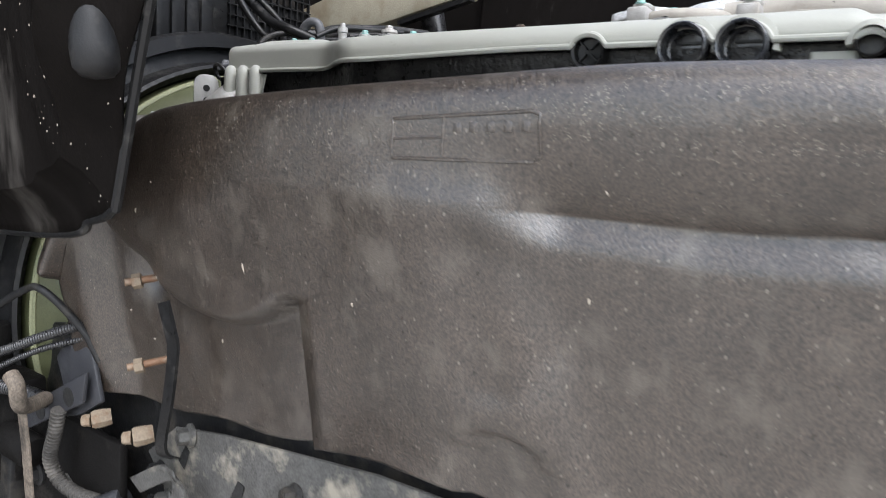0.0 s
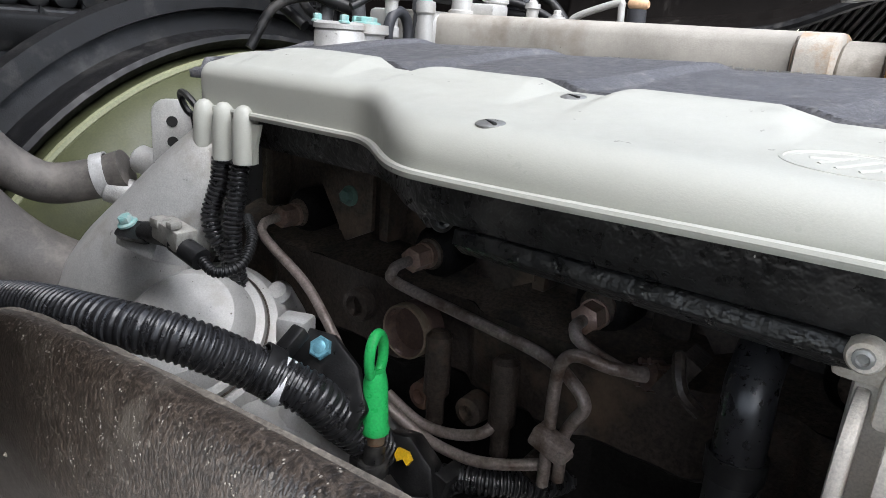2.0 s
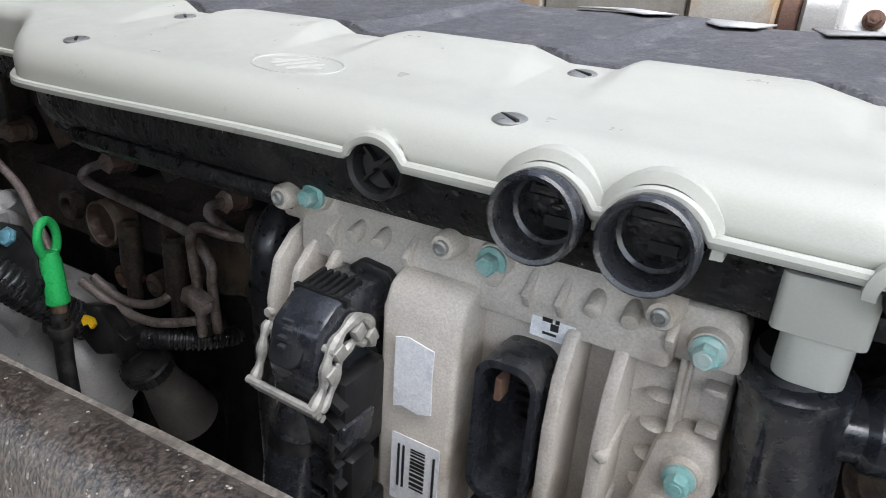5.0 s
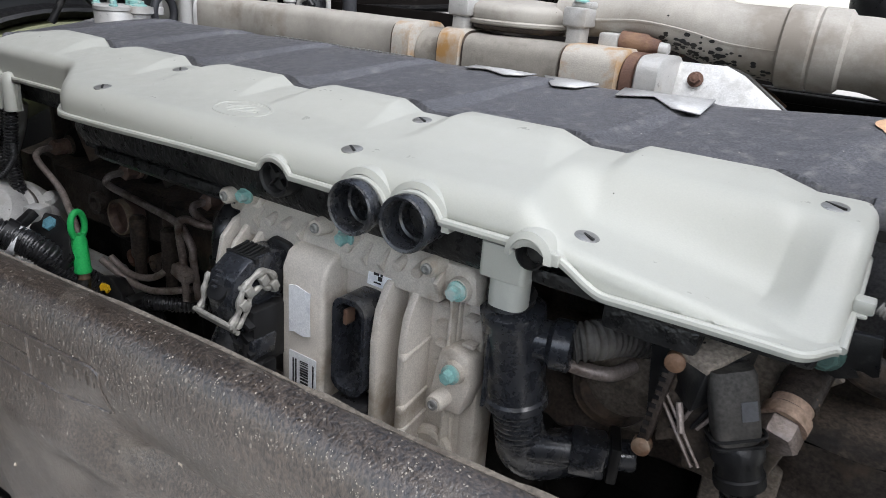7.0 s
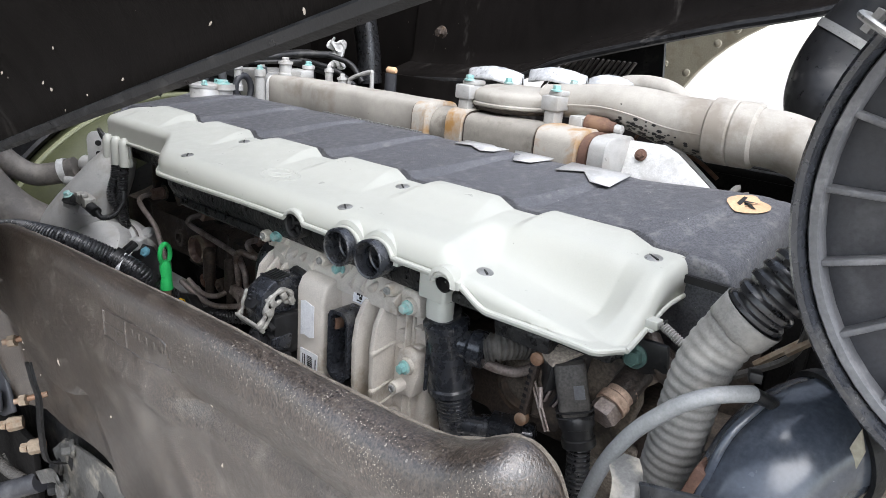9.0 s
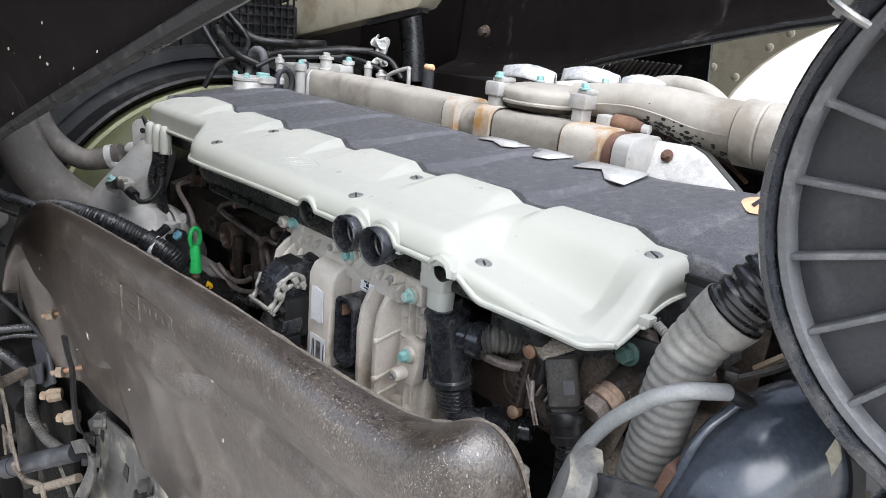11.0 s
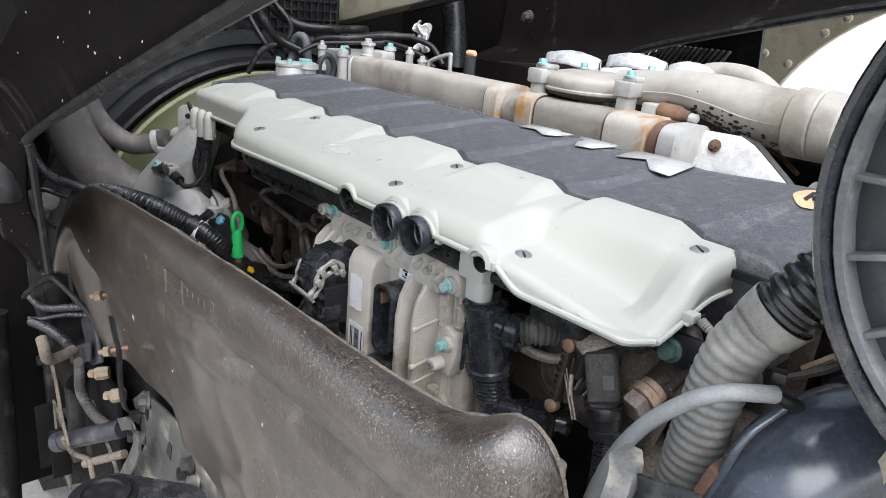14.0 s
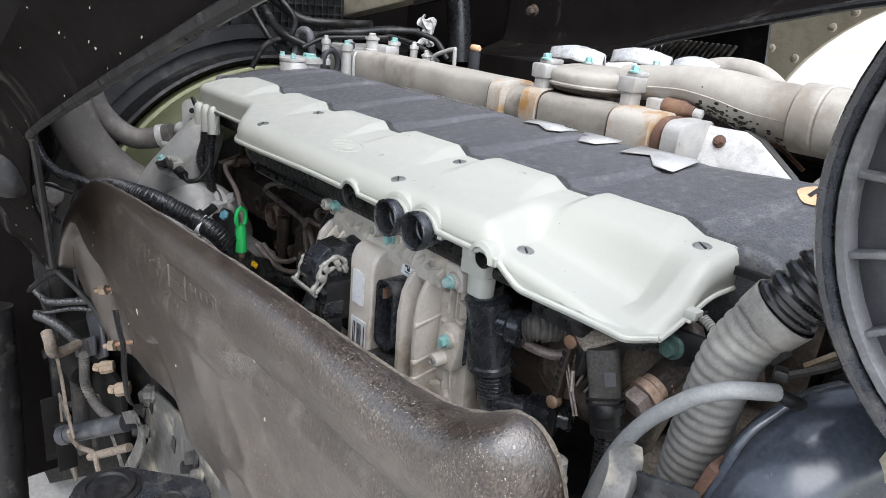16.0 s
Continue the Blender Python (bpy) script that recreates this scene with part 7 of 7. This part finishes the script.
for pts, r in (([(-1.0, 0.20, 1.62), (-0.97, 0.25, 1.55), (-0.93, 0.31, 1.50), (-0.88, 0.38, 1.495), (-0.80, 0.42, 1.50)], 0.011), ([(-1.0, 0.24, 1.60), (-0.95, 0.26, 1.55), (-0.90, 0.28, 1.50), (-0.85, 0.24, 1.46), (-0.80, 0.22, 1.44)], 0.006),
               ([(-0.83, 0.14, 1.40), (-0.82, 0.17, 1.45), (-0.79, 0.21, 1.465), (-0.76, 0.24, 1.45)], 0.006), ([(-0.88, 0.30, 1.47), (-0.80, 0.36, 1.478), (-0.72, 0.40, 1.476), (-0.62, 0.42, 1.462)], 0.006)):
    single("black_cable", Geo().tube(pts, r, 10), M_BLACK, "black cable across the front of the engine", "cable", "cables at the engine front")


# ---- fuel and thermostat parts at the front of the head ----
root = thing("filter_canister", (-0.71, 0.175, 1.38), "pale alloy canister with a tan lid and teal bolts", "canister")
part("body", Geo().lathe((-0.713, 0.178, 1.372), Z, [(0, 0.030), (0.055, 0.030), (0.058, 0.028)], 28), M_ALU, root)
part("lid", Geo().lathe((-0.713, 0.178, 1.430), Z, [(0, 0.031), (0.005, 0.031), (0.008, 0.026)], 28), M_ALU, root)
for dx, dy in ((-0.022, -0.016), (0.0, 0.024), (0.02, -0.014)):
    part("bolt", Geo().hexbolt((-0.713 + dx, 0.178 + dy, 1.436), Z, 0.005, 0.009), M_TEAL, root)
root = thing("lifting_eye", (-0.69, 0.245, 1.40), "black ring-shaped lifting eye on the engine front", "lifting eye")
ey = [Vector((-0.69 + 0.004, 0.245 + 0.018 * math.cos(a), 1.428 + 0.026 * math.sin(a))) for a in (2 * math.pi * i / 28 for i in range(30))]
part("eye", Geo().sweep(ey, [0.0065] * 30, 10), M_DRUM, root)
def fitting(x, y, z, r, h, mat, label, cap=M_TEAL):
    root = thing("pipe_fitting", (x, y, z), label, "fitting", "fittings at the head")
    part("body", Geo().lathe((x, y, z), Z, [(0, r * 1.25), (h * 0.2, r * 1.25), (h * 0.24, r), (h * 0.8, r * 0.96), (h * 0.84, r * 1.2), (h, r * 1.15)], 18), mat, root, sharp=30)
    part("cap", Geo().hexbolt((x, y, z + h), Z, r * 0.55, 0.008), cap, root)
    return root


fitting(-0.700, 0.206, 1.375, 0.022, 0.062, M_ALU, "pale alloy thermostat body beside the canister")
fitting(-0.690, 0.236, 1.425, 0.008, 0.050, M_ALU, "slim pale alloy union at the head", M_ALU)
fitting(-0.668, 0.272, 1.390, 0.010, 0.078, M_ALU, "tall pale alloy pillar union at the head")
fitting(-0.700, 0.300, 1.400, 0.009, 0.070, M_DISC, "dark grey sensor body at the head", M_ALU)
fitting(-0.655, 0.325, 1.455, 0.013, 0.030, M_ALU, "short pale alloy cap on the manifold end", M_ALU)
fitting(-0.625, 0.360, 1.440, 0.011, 0.040, M_ALU, "pale alloy union behind the manifold", M_TEAL)
fitting(-0.590, 0.385, 1.440, 0.008, 0.036, M_ALU, "small pale alloy union behind the manifold", M_ALU)
fitting(-0.560, 0.395, 1.438, 0.009, 0.024, M_ALU, "low pale alloy union behind the manifold", M_ALU)
part("block", Geo().box((-0.640, 0.345, 1.462), (0.060, 0.034, 0.018)), M_ALU, thing("valve_plate", (-0.640, 0.345, 1.455), "pale alloy plate on the manifold end", "plate"), bevel=0.004)
single("u_pipe", Geo().tube([(-0.785, 0.215, 1.40), (-0.782, 0.220, 1.452), (-0.772, 0.221, 1.477), (-0.755, 0.222, 1.486), (-0.742, 0.228, 1.478), (-0.738, 0.232, 1.44)], 0.0085, 14), M_DISC, "dark grey bent pipe over the engine front", "pipe")
single("bent_rod", Geo().tube([(-0.545, 0.40, 1.452), (-0.536, 0.40, 1.464), (-0.484, 0.40, 1.481), (-0.479, 0.40, 1.474), (-0.478, 0.40, 1.435)], 0.0042, 10, 6), M_ALU, "pale bent rod bracket behind the manifold", "bracket")
root = thing("capped_post", (-0.486, 0.46, 1.44), "dark post with a tan plastic cap", "post")
part("post", Geo().cyl((-0.486, 0.46, 1.40), (-0.486, 0.46, 1.478), 0.012, 14), M_DRUM, root)
part("arm", Geo().cyl((-0.486, 0.46, 1.415), (-0.486, 0.355, 1.415), 0.008, 12), M_DRUM, root)
part("cap", Geo().lathe((-0.498, 0.46, 1.484), X, [(0, 0.004), (0.004, 0.007), (0.022, 0.007), (0.026, 0.004)], 14), M_ORANGE, root, "tan yellow cap")
g = Geo().grid(lambda u, v: (-0.800 + 0.050 * u + 0.010 * noise.noise((u * 4, v * 4, 1.0)), 0.566 + 0.020 * noise.noise((u * 3.5, v * 3.5, 6.0)), 1.525 - 0.065 * v + 0.010 * noise.noise((u * 5, v * 5, 9.0))), 22, 22)
single("crumpled_foil", g, M_BRIGHT, "crumpled bright foil sleeve beside the beam", "foil", thick=0.002)
single("pale_box", Geo().box((-0.75, 0.36, 1.43), (0.10, 0.10, 0.06)), M_ALU, "pale alloy housing at the front of the head", "housing", bevel=0.006)
for pts, r in (([(-0.771, 0.25, 1.47), (-0.745, 0.275, 1.483), (-0.705, 0.32, 1.489), (-0.69, 0.38, 1.497), (-0.66, 0.45, 1.50)], 0.0075), ([(-0.80, 0.35, 1.485), (-0.763, 0.38, 1.491), (-0.701, 0.42, 1.501), (-0.62, 0.46, 1.488), (-0.58, 0.47, 1.45)], 0.006),
               ([(-0.76, 0.33, 1.478), (-0.733, 0.36, 1.486), (-0.67, 0.395, 1.484), (-0.608, 0.42, 1.470), (-0.56, 0.43, 1.445)], 0.0055), ([(-0.89, 0.20, 1.52), (-0.84, 0.20, 1.487), (-0.788, 0.20, 1.470), (-0.745, 0.235, 1.452)], 0.009),
               ([(-0.93, 0.16, 1.60), (-0.90, 0.17, 1.53), (-0.86, 0.19, 1.47), (-0.80, 0.20, 1.43)], 0.007), ([(-0.72, 0.20, 1.455), (-0.705, 0.24, 1.475), (-0.675, 0.30, 1.482), (-0.65, 0.36, 1.486)], 0.0045)):
    single("black_cable", Geo().tube(pts, r, 10), M_BLACK, "black cable across the front of the engine", "cable", "cables at the engine front")

# hoses at the far left
g = Geo().tube([(-0.83, -0.25, 1.44), (-0.83, -0.225, 1.36), (-0.825, -0.20, 1.27), (-0.80, -0.15, 1.20), (-0.75, -0.09, 1.165), (-0.70, -0.05, 1.16)], 0.042, 24)
root = thing("radiator_hose", (-0.82, -0.2, 1.25), "thick dusty brown-black radiator hose", "hose")
part("hose", g, M_RUBBER, root)
part("clamp", Geo().lathe((-0.728, -0.073, 1.1625), (0.8, 0.6, -0.1), [(-0.006, 0.0425), (-0.006, 0.0445), (0.006, 0.0445), (0.006, 0.0425)], 28, caps=False), M_FASTENER, root, "steel hose clamp")
root = thing("coolant_hose", (-0.78, -0.1, 1.27), "black rubber coolant hose clamped to the housing", "hose")
part("hose", Geo().tube([(-0.86, -0.20, 1.47), (-0.84, -0.185, 1.40), (-0.83, -0.165, 1.32), (-0.815, -0.12, 1.272), (-0.79, -0.08, 1.272), (-0.765, -0.055, 1.284)], 0.020, 20), M_RUBBER, root)
part("clamp", Geo().lathe((-0.782, -0.070, 1.277), (0.6, 0.75, 0.25), [(-0.006, 0.0205), (-0.006, 0.022), (0.006, 0.022), (0.006, 0.0205)], 24, caps=False), M_BRIGHT, root)
g = Geo().ribbed([(-0.86, -0.28, 1.30), (-0.82, -0.275, 1.25), (-0.76, -0.265, 1.23), (-0.70, -0.24, 1.225), (-0.65, -0.228, 1.225)], 0.0085, 0.005, 0.0018, 14)
single("thin_conduit", g, M_GLOSS, "thin black ribbed conduit joining the harness", "conduit")
g = Geo().tube([(-0.63, -0.27, 1.225), (-0.66, -0.30, 1.235), (-0.69, -0.305, 1.215), (-0.695, -0.295, 1.18), (-0.67, -0.285, 1.165)], 0.003, 8)
single("cable_loop", g, M_BLACK, "thin black cable loop at the panel corner", "cable")
root = thing("dark_connector", (-0.74, -0.29, 1.2), "dusty black round connector behind the liner", "connector")
part("body", Geo().lathe((-0.76, -0.29, 1.19), (0.9, 0.2, 0.2), [(0, 0.022), (0.03, 0.022), (0.032, 0.018), (0.05, 0.016)], 20).box((-0.77, -0.29, 1.175), (0.04, 0.03, 0.03)), M_RUBBER, root, bevel=0.002)


# ---- brackets, studs and lines at the lower front ----
root = thing("panel_stay", (-0.44, -0.26, 0.9), "black bent steel stay beside the splash panel", "bracket")
line = spline([(-0.475, -0.262, 1.075), (-0.462, -0.262, 1.045), (-0.460, -0.259, 1.02), (-0.470, -0.258, 0.961), (-0.504, -0.244, 0.885), (-0.515, -0.215, 0.86)], 6)
part("strip", Geo().rings([[p + Vector((-0.009, 0, -0.003)), p + Vector((0.009, 0, 0.003)), p + Vector((0.009, 0.004, 0.003)), p + Vector((-0.009, 0.004, -0.003))] for p in line]), M_BLACK, root)
for (x, y, z), m in (((-0.522, -0.262, 1.092), M_TAN), ((-0.527, -0.256, 0.988), M_TAN)):
    root = thing("stud", (x, y, z), "small copper-coloured threaded stud with a nut", "bolt", "panel studs")
    part("shank", Geo().cyl((x - 0.008, y - 0.012, z - 0.002), (x + 0.010, y + 0.03, z + 0.004), 0.0045, 12), M_COPPER, root)
    part("nut", Geo().lathe((x, y, z), (0.6, 0.7, 0.2), [(-0.006, 0.009), (0.004, 0.009)], 6), m, root)
for x, y, z in ((-0.647, -0.246, 0.886), (-0.550, -0.247, 0.891)):
    root = thing("spacer_bolt", (x, y, z), "pale corroded spacer bolt on the chassis rail", "bolt", "spacer bolts")
    part("spacer", Geo().lathe((x + 0.004, y, z), (0.45, 0.85, 0.1), [(-0.006, 0.0105), (-0.003, 0.0125), (0.008, 0.0125), (0.018, 0.011)], 8), M_TAN, root)
    part("head", Geo().lathe((x - 0.004, y - 0.008, z - 0.002), (-0.6, -0.7, -0.05), [(-0.004, 0.0085), (0.005, 0.0080), (0.007, 0.006)], 6), M_TAN, root)
root = thing("line_bracket", (-0.69, -0.24, 0.87), "dark grey steel bracket with two holes and a bent arm", "bracket")
part("upright", Geo().prism([(-0.755, 0.945), (-0.732, 0.969), (-0.679, 0.987), (-0.660, 0.968), (-0.639, 0.908), (-0.693, 0.876), (-0.734, 0.863), (-0.735, 0.905)], (0, -0.235, 0), X, Z, 0.008), M_DRUM, root, bevel=0.003)
foot = part("foot", Geo().prism([(-0.822, 0.858), (-0.652, 0.949), (-0.660, 0.905), (-0.816, 0.825)], (0, -0.250, 0), X, Z, 0.006), M_DRUM, root, bevel=0.002)
for x, z in ((-0.774, 0.865), (-0.695, 0.905)):
    part("hole", Geo().lathe((x, -0.2505, z), -Y, [(-0.001, 0.014), (0.0062, 0.0135)], 14), M_INKHOLE, foot)
part("arm", Geo().tube([(-0.959, -0.30, 0.928), (-0.85, -0.295, 0.993), (-0.75, -0.288, 1.045), (-0.700, -0.284, 1.054), (-0.671, -0.25, 1.003), (-0.655, -0.235, 0.960)], 0.005, 10), M_CHASSIS, root, "worn grey bent rod")
for pts, r in (([(-1.12, -0.27, 0.866), (-0.95, -0.275, 0.905), (-0.854, -0.27, 0.937), (-0.76, -0.26, 0.975), (-0.67, -0.245, 1.01)], 0.009), ([(-1.12, -0.27, 0.804), (-0.98, -0.268, 0.86), (-0.862, -0.26, 0.915), (-0.77, -0.255, 0.955), (-0.67, -0.24, 0.99)], 0.006), ([(-1.03, -0.28, 0.835), (-0.94, -0.275, 0.862), (-0.854, -0.27, 0.883), (-0.80, -0.265, 0.888), (-0.75, -0.255, 0.884)], 0.013)):
    single("air_line", Geo().ribbed(pts, r * 0.8, 0.006, 0.002, 14), M_GLOSS, "black spiral air line at the chassis", "air line", "air lines")
single("corrugated_pipe", Geo().ribbed([(-0.711, -0.261, 0.885), (-0.722, -0.261, 0.85), (-0.743, -0.258, 0.805), (-0.735, -0.252, 0.775), (-0.70, -0.245, 0.762), (-0.66, -0.235, 0.76)], 0.010, 0.006, 0.0015, 16), M_GREYDUST, "grey corrugated pipe bending below the bracket", "pipe")
root = thing("brown_elbow", (-0.70, -0.315, 0.9), "brown dusty pipe elbow with a thin strip below", "pipe")
part("elbow", Geo().tube([(-0.715, -0.318, 0.945), (-0.700, -0.318, 0.935), (-0.700, -0.315, 0.910), (-0.712, -0.300, 0.900), (-0.744, -0.262, 0.892)], 0.010, 14), M_TANDUST, root)
line = [Vector(p) for p in ((-0.713, -0.31, 0.910), (-0.710, -0.306, 0.848), (-0.706, -0.304, 0.775), (-0.679, -0.304, 0.735))]
part("strip", Geo().rings([[p + Vector((-0.010, 0, 0)), p + Vector((0.010, 0, 0)), p + Vector((0.010, 0.004, 0)), p + Vector((-0.010, 0.004, 0))] for p in line]), M_TANDUST, root, "dusty brown strip", bevel=0.001)
root = thing("cross_strut", (-0.72, -0.28, 0.70), "blue-grey steel strut with a round head", "strut")
part("strut", Geo().cyl((-0.745, -0.302, 0.700), (-0.62, -0.22, 0.770), 0.018, 18), M_DRUM, root)
part("head", Geo().lathe((-0.745, -0.302, 0.700), (-0.7, -0.5, -0.4), [(-0.01, 0.020), (0.010, 0.020), (0.014, 0.014)], 18), M_DRUM, root)
single("bent_rod", Geo().tube([(-0.700, -0.304, 0.735), (-0.704, -0.30, 0.715), (-0.693, -0.29, 0.697), (-0.627, -0.28, 0.720), (-0.610, -0.28, 0.700), (-0.60, -0.27, 0.62)], 0.005, 10), M_TANDUST, "dusty bent rod below the strut", "rod")
single("brown_bar", Geo().cyl((-0.64, -0.285, 0.706), (-0.56, -0.235, 0.757), 0.008, 12), M_TANDUST, "thin rust-brown bar below the strut", "bar")
root = thing("chassis_bracket", (-0.42, -0.222, 0.87), "scraped grey steel plate on the chassis rail", "bracket")
pl = part("plate", Geo().prism([(-0.590, 0.845), (-0.530, 0.895), (-0.438, 0.912), (-0.20, 0.940), (-0.05, 0.945), (-0.05, 0.86), (-0.30, 0.77), (-0.663, 0.58), (-0.600, 0.70), (-0.545, 0.77), (-0.555, 0.81)], (0, -0.200, 0), X, Z, 0.006), M_ZINC, root, bevel=0.002)
part("slot", Geo().prism([(-0.42, 0.835), (-0.405, 0.865), (-0.393, 0.862), (-0.402, 0.830)], (0, -0.2066, 0), X, Z, 0.001), M_INKHOLE, pl)
part("slot", Geo().prism([(-0.520, 0.855), (-0.506, 0.878), (-0.498, 0.872), (-0.508, 0.846)], (0, -0.2066, 0), X, Z, 0.001), M_INKHOLE, pl)
for pts in ([(-0.566, -0.236, 0.817), (-0.500, -0.236, 0.855), (-0.475, -0.236, 0.840), (-0.490, -0.236, 0.800), (-0.583, -0.236, 0.685), (-0.64, -0.236, 0.60)], [(-0.726, -0.24, 0.770), (-0.671, -0.24, 0.733), (-0.601, -0.24, 0.692), (-0.57, -0.24, 0.63)]):
    line = spline(pts, 5)
    g = Geo().rings([[p + Vector((-0.012, -0.003, 0.006)), p + Vector((0.012, -0.003, -0.006)), p + Vector((0.012, 0.003, -0.006)), p + Vector((-0.012, 0.003, 0.006))] for p in line])
    single("flat_bar", g, M_ZINC, "bent grey flat steel bar at the chassis", "bar", "flat bars at the chassis", bevel=0.001)
for x, z, m in ((-0.559, 0.847, M_CHASSIS), (-0.542, 0.813, M_ZINC), (-0.581, 0.790, M_CHASSIS), (-0.498, 0.913, M_ZINC), (-0.310, 0.900, M_CHASSIS), (-0.290, 0.880, M_ZINC), (-0.33, 0.87, M_CHASSIS)):
    single("rail_bolt", Geo().hexbolt((x, -0.204, z - 0.02), (-0.3, -1, 0.1), 0.011, 0.018), m, "flanged bolt on the chassis rail", "bolt", "rail bolts")
# frame plate, axle and valve block carry their deep shade in the colour
g = Geo().prism([(-3.2, 0.0), (-1.55, 0.0), (-1.05, 0.36), (-0.70, 0.60), (-0.62, 0.66), (-0.62, 0.85), (-3.2, 0.85)], (0, -0.215, 0), X, Z, 0.012)
root = thing("frame_plate", (-1.2, -0.21, 0.4), "grimy steel plate of the front frame, blackened for its shade", "plate")
part("plate", g, M_SHADEGRIME, root, bevel=0.003)
for x, z, h in ((-1.35, 0.55, 0.36), (-1.12, 0.58, 0.34), (-0.90, 0.66, 0.26)):
    part("stiffener", Geo().box((x, -0.24, z), (0.035, 0.03, h), Matrix.Rotation(0.12, 3, "Y")), M_CHASSIS, root, bevel=0.004)
for x, z in ((-1.25, 0.62), (-1.02, 0.70), (-0.84, 0.74), (-1.0, 0.60)):
    part("bolt", Geo().hexbolt((x, -0.228, z), -Y, 0.014, 0.018), M_CHASSIS, root)
root = thing("frame_channel", (-0.95, -0.26, 0.6), "dusty grey-brown perforated steel channel of the front frame", "bracket")
part("web", Geo().box((-1.00, -0.255, 0.52), (0.11, 0.006, 0.19), Matrix.Rotation(radians(8), 3, "Y")), M_TANDUST, root, bevel=0.002)
part("flange", Geo().box((-1.055, -0.27, 0.52), (0.008, 0.05, 0.19), Matrix.Rotation(radians(8), 3, "Y")), M_SHADEGRIME, root, bevel=0.002)
part("flange", Geo().box((-0.94, -0.27, 0.54), (0.008, 0.04, 0.14), Matrix.Rotation(radians(8), 3, "Y")), M_SHADEGRIME, root, bevel=0.002)
for i in range(4):
    part("hole", Geo().lathe((-1.005 + 0.004 * i, -0.2585, 0.45 + 0.045 * i), -Y, [(-0.001, 0.011), (0.0005, 0.0105)], 14), M_INKHOLE, root)
part("bracket", Geo().box((-0.99, -0.236, 0.56), (0.05, 0.044, 0.05)), M_SHADEGRIME, root)
root = thing("front_axle", (-0.9, -0.08, 0.3), "grimy front axle beam under the engine, blackened for its shade", "axle")
part("beam", Geo().box((-1.25, -0.08, 0.41), (1.8, 0.10, 0.60)), M_SHADEGRIME, root, bevel=0.02)
for x in (-1.25, -1.0, -0.75, -0.55):
    part("gusset", Geo().box((x, -0.15, 0.55), (0.03, 0.05, 0.34), Matrix.Rotation(0.15, 3, "Y")), M_SHADEGRIME, root, bevel=0.006)
part("leg", Geo().box((-1.3, -0.08, 0.15), (0.12, 0.10, 0.30)), M_SHADEGRIME, root)
root = thing("valve_block", (-0.95, -0.22, 0.75), "grimy valve block on the chassis rail, blackened for its shade", "valve")
part("block", Geo().box((-0.95, -0.225, 0.80), (0.16, 0.05, 0.16)).cyl((-0.88, -0.26, 0.80), (-0.80, -0.25, 0.79), 0.024, 16).cyl((-0.98, -0.23, 0.86), (-0.98, -0.23, 0.95), 0.03, 16), M_SHADEGRIME, root, bevel=0.006)
root = thing("mount_plate", (-0.27, -0.30, 0.87), "black rounded rubber mount with ringed top at the chassis", "mount")
along, across = Vector((0.74, 0.67, 0)), Vector((-0.67, 0.74, 0))
part("plate", Geo().prism(rounded(0.19, 0.11, 0.045, 6), (-0.267, -0.302, 0.868), along, across, 0.016), M_PIPE, root, bevel=0.004)
part("ringed_top", Geo().lathe((-0.303, -0.335, 0.883), Z, [(-0.01, 0.046), (0.004, 0.045), (0.006, 0.038), (0.010, 0.037), (0.011, 0.028), (0.007, 0.026), (0.007, 0.001)], 36), M_SHROUD, root)
part("round_hole", Geo().lathe((-0.235, -0.272, 0.884), Z, [(0.0, 0.020), (0.002, 0.017), (-0.001, 0.015)], 24), M_INKHOLE, root)
part("post", Geo().cyl((-0.285, -0.32, 0.87), (-0.285, -0.32, 0.0), 0.03, 20), M_BLACK, root)
g = Geo().cyl((-1.16, -0.36, 0.82), (-1.02, -0.42, 0.0), 0.055, 24)
single("damper", g, M_BLACK, "dark dusty damper beside the front axle", "damper")
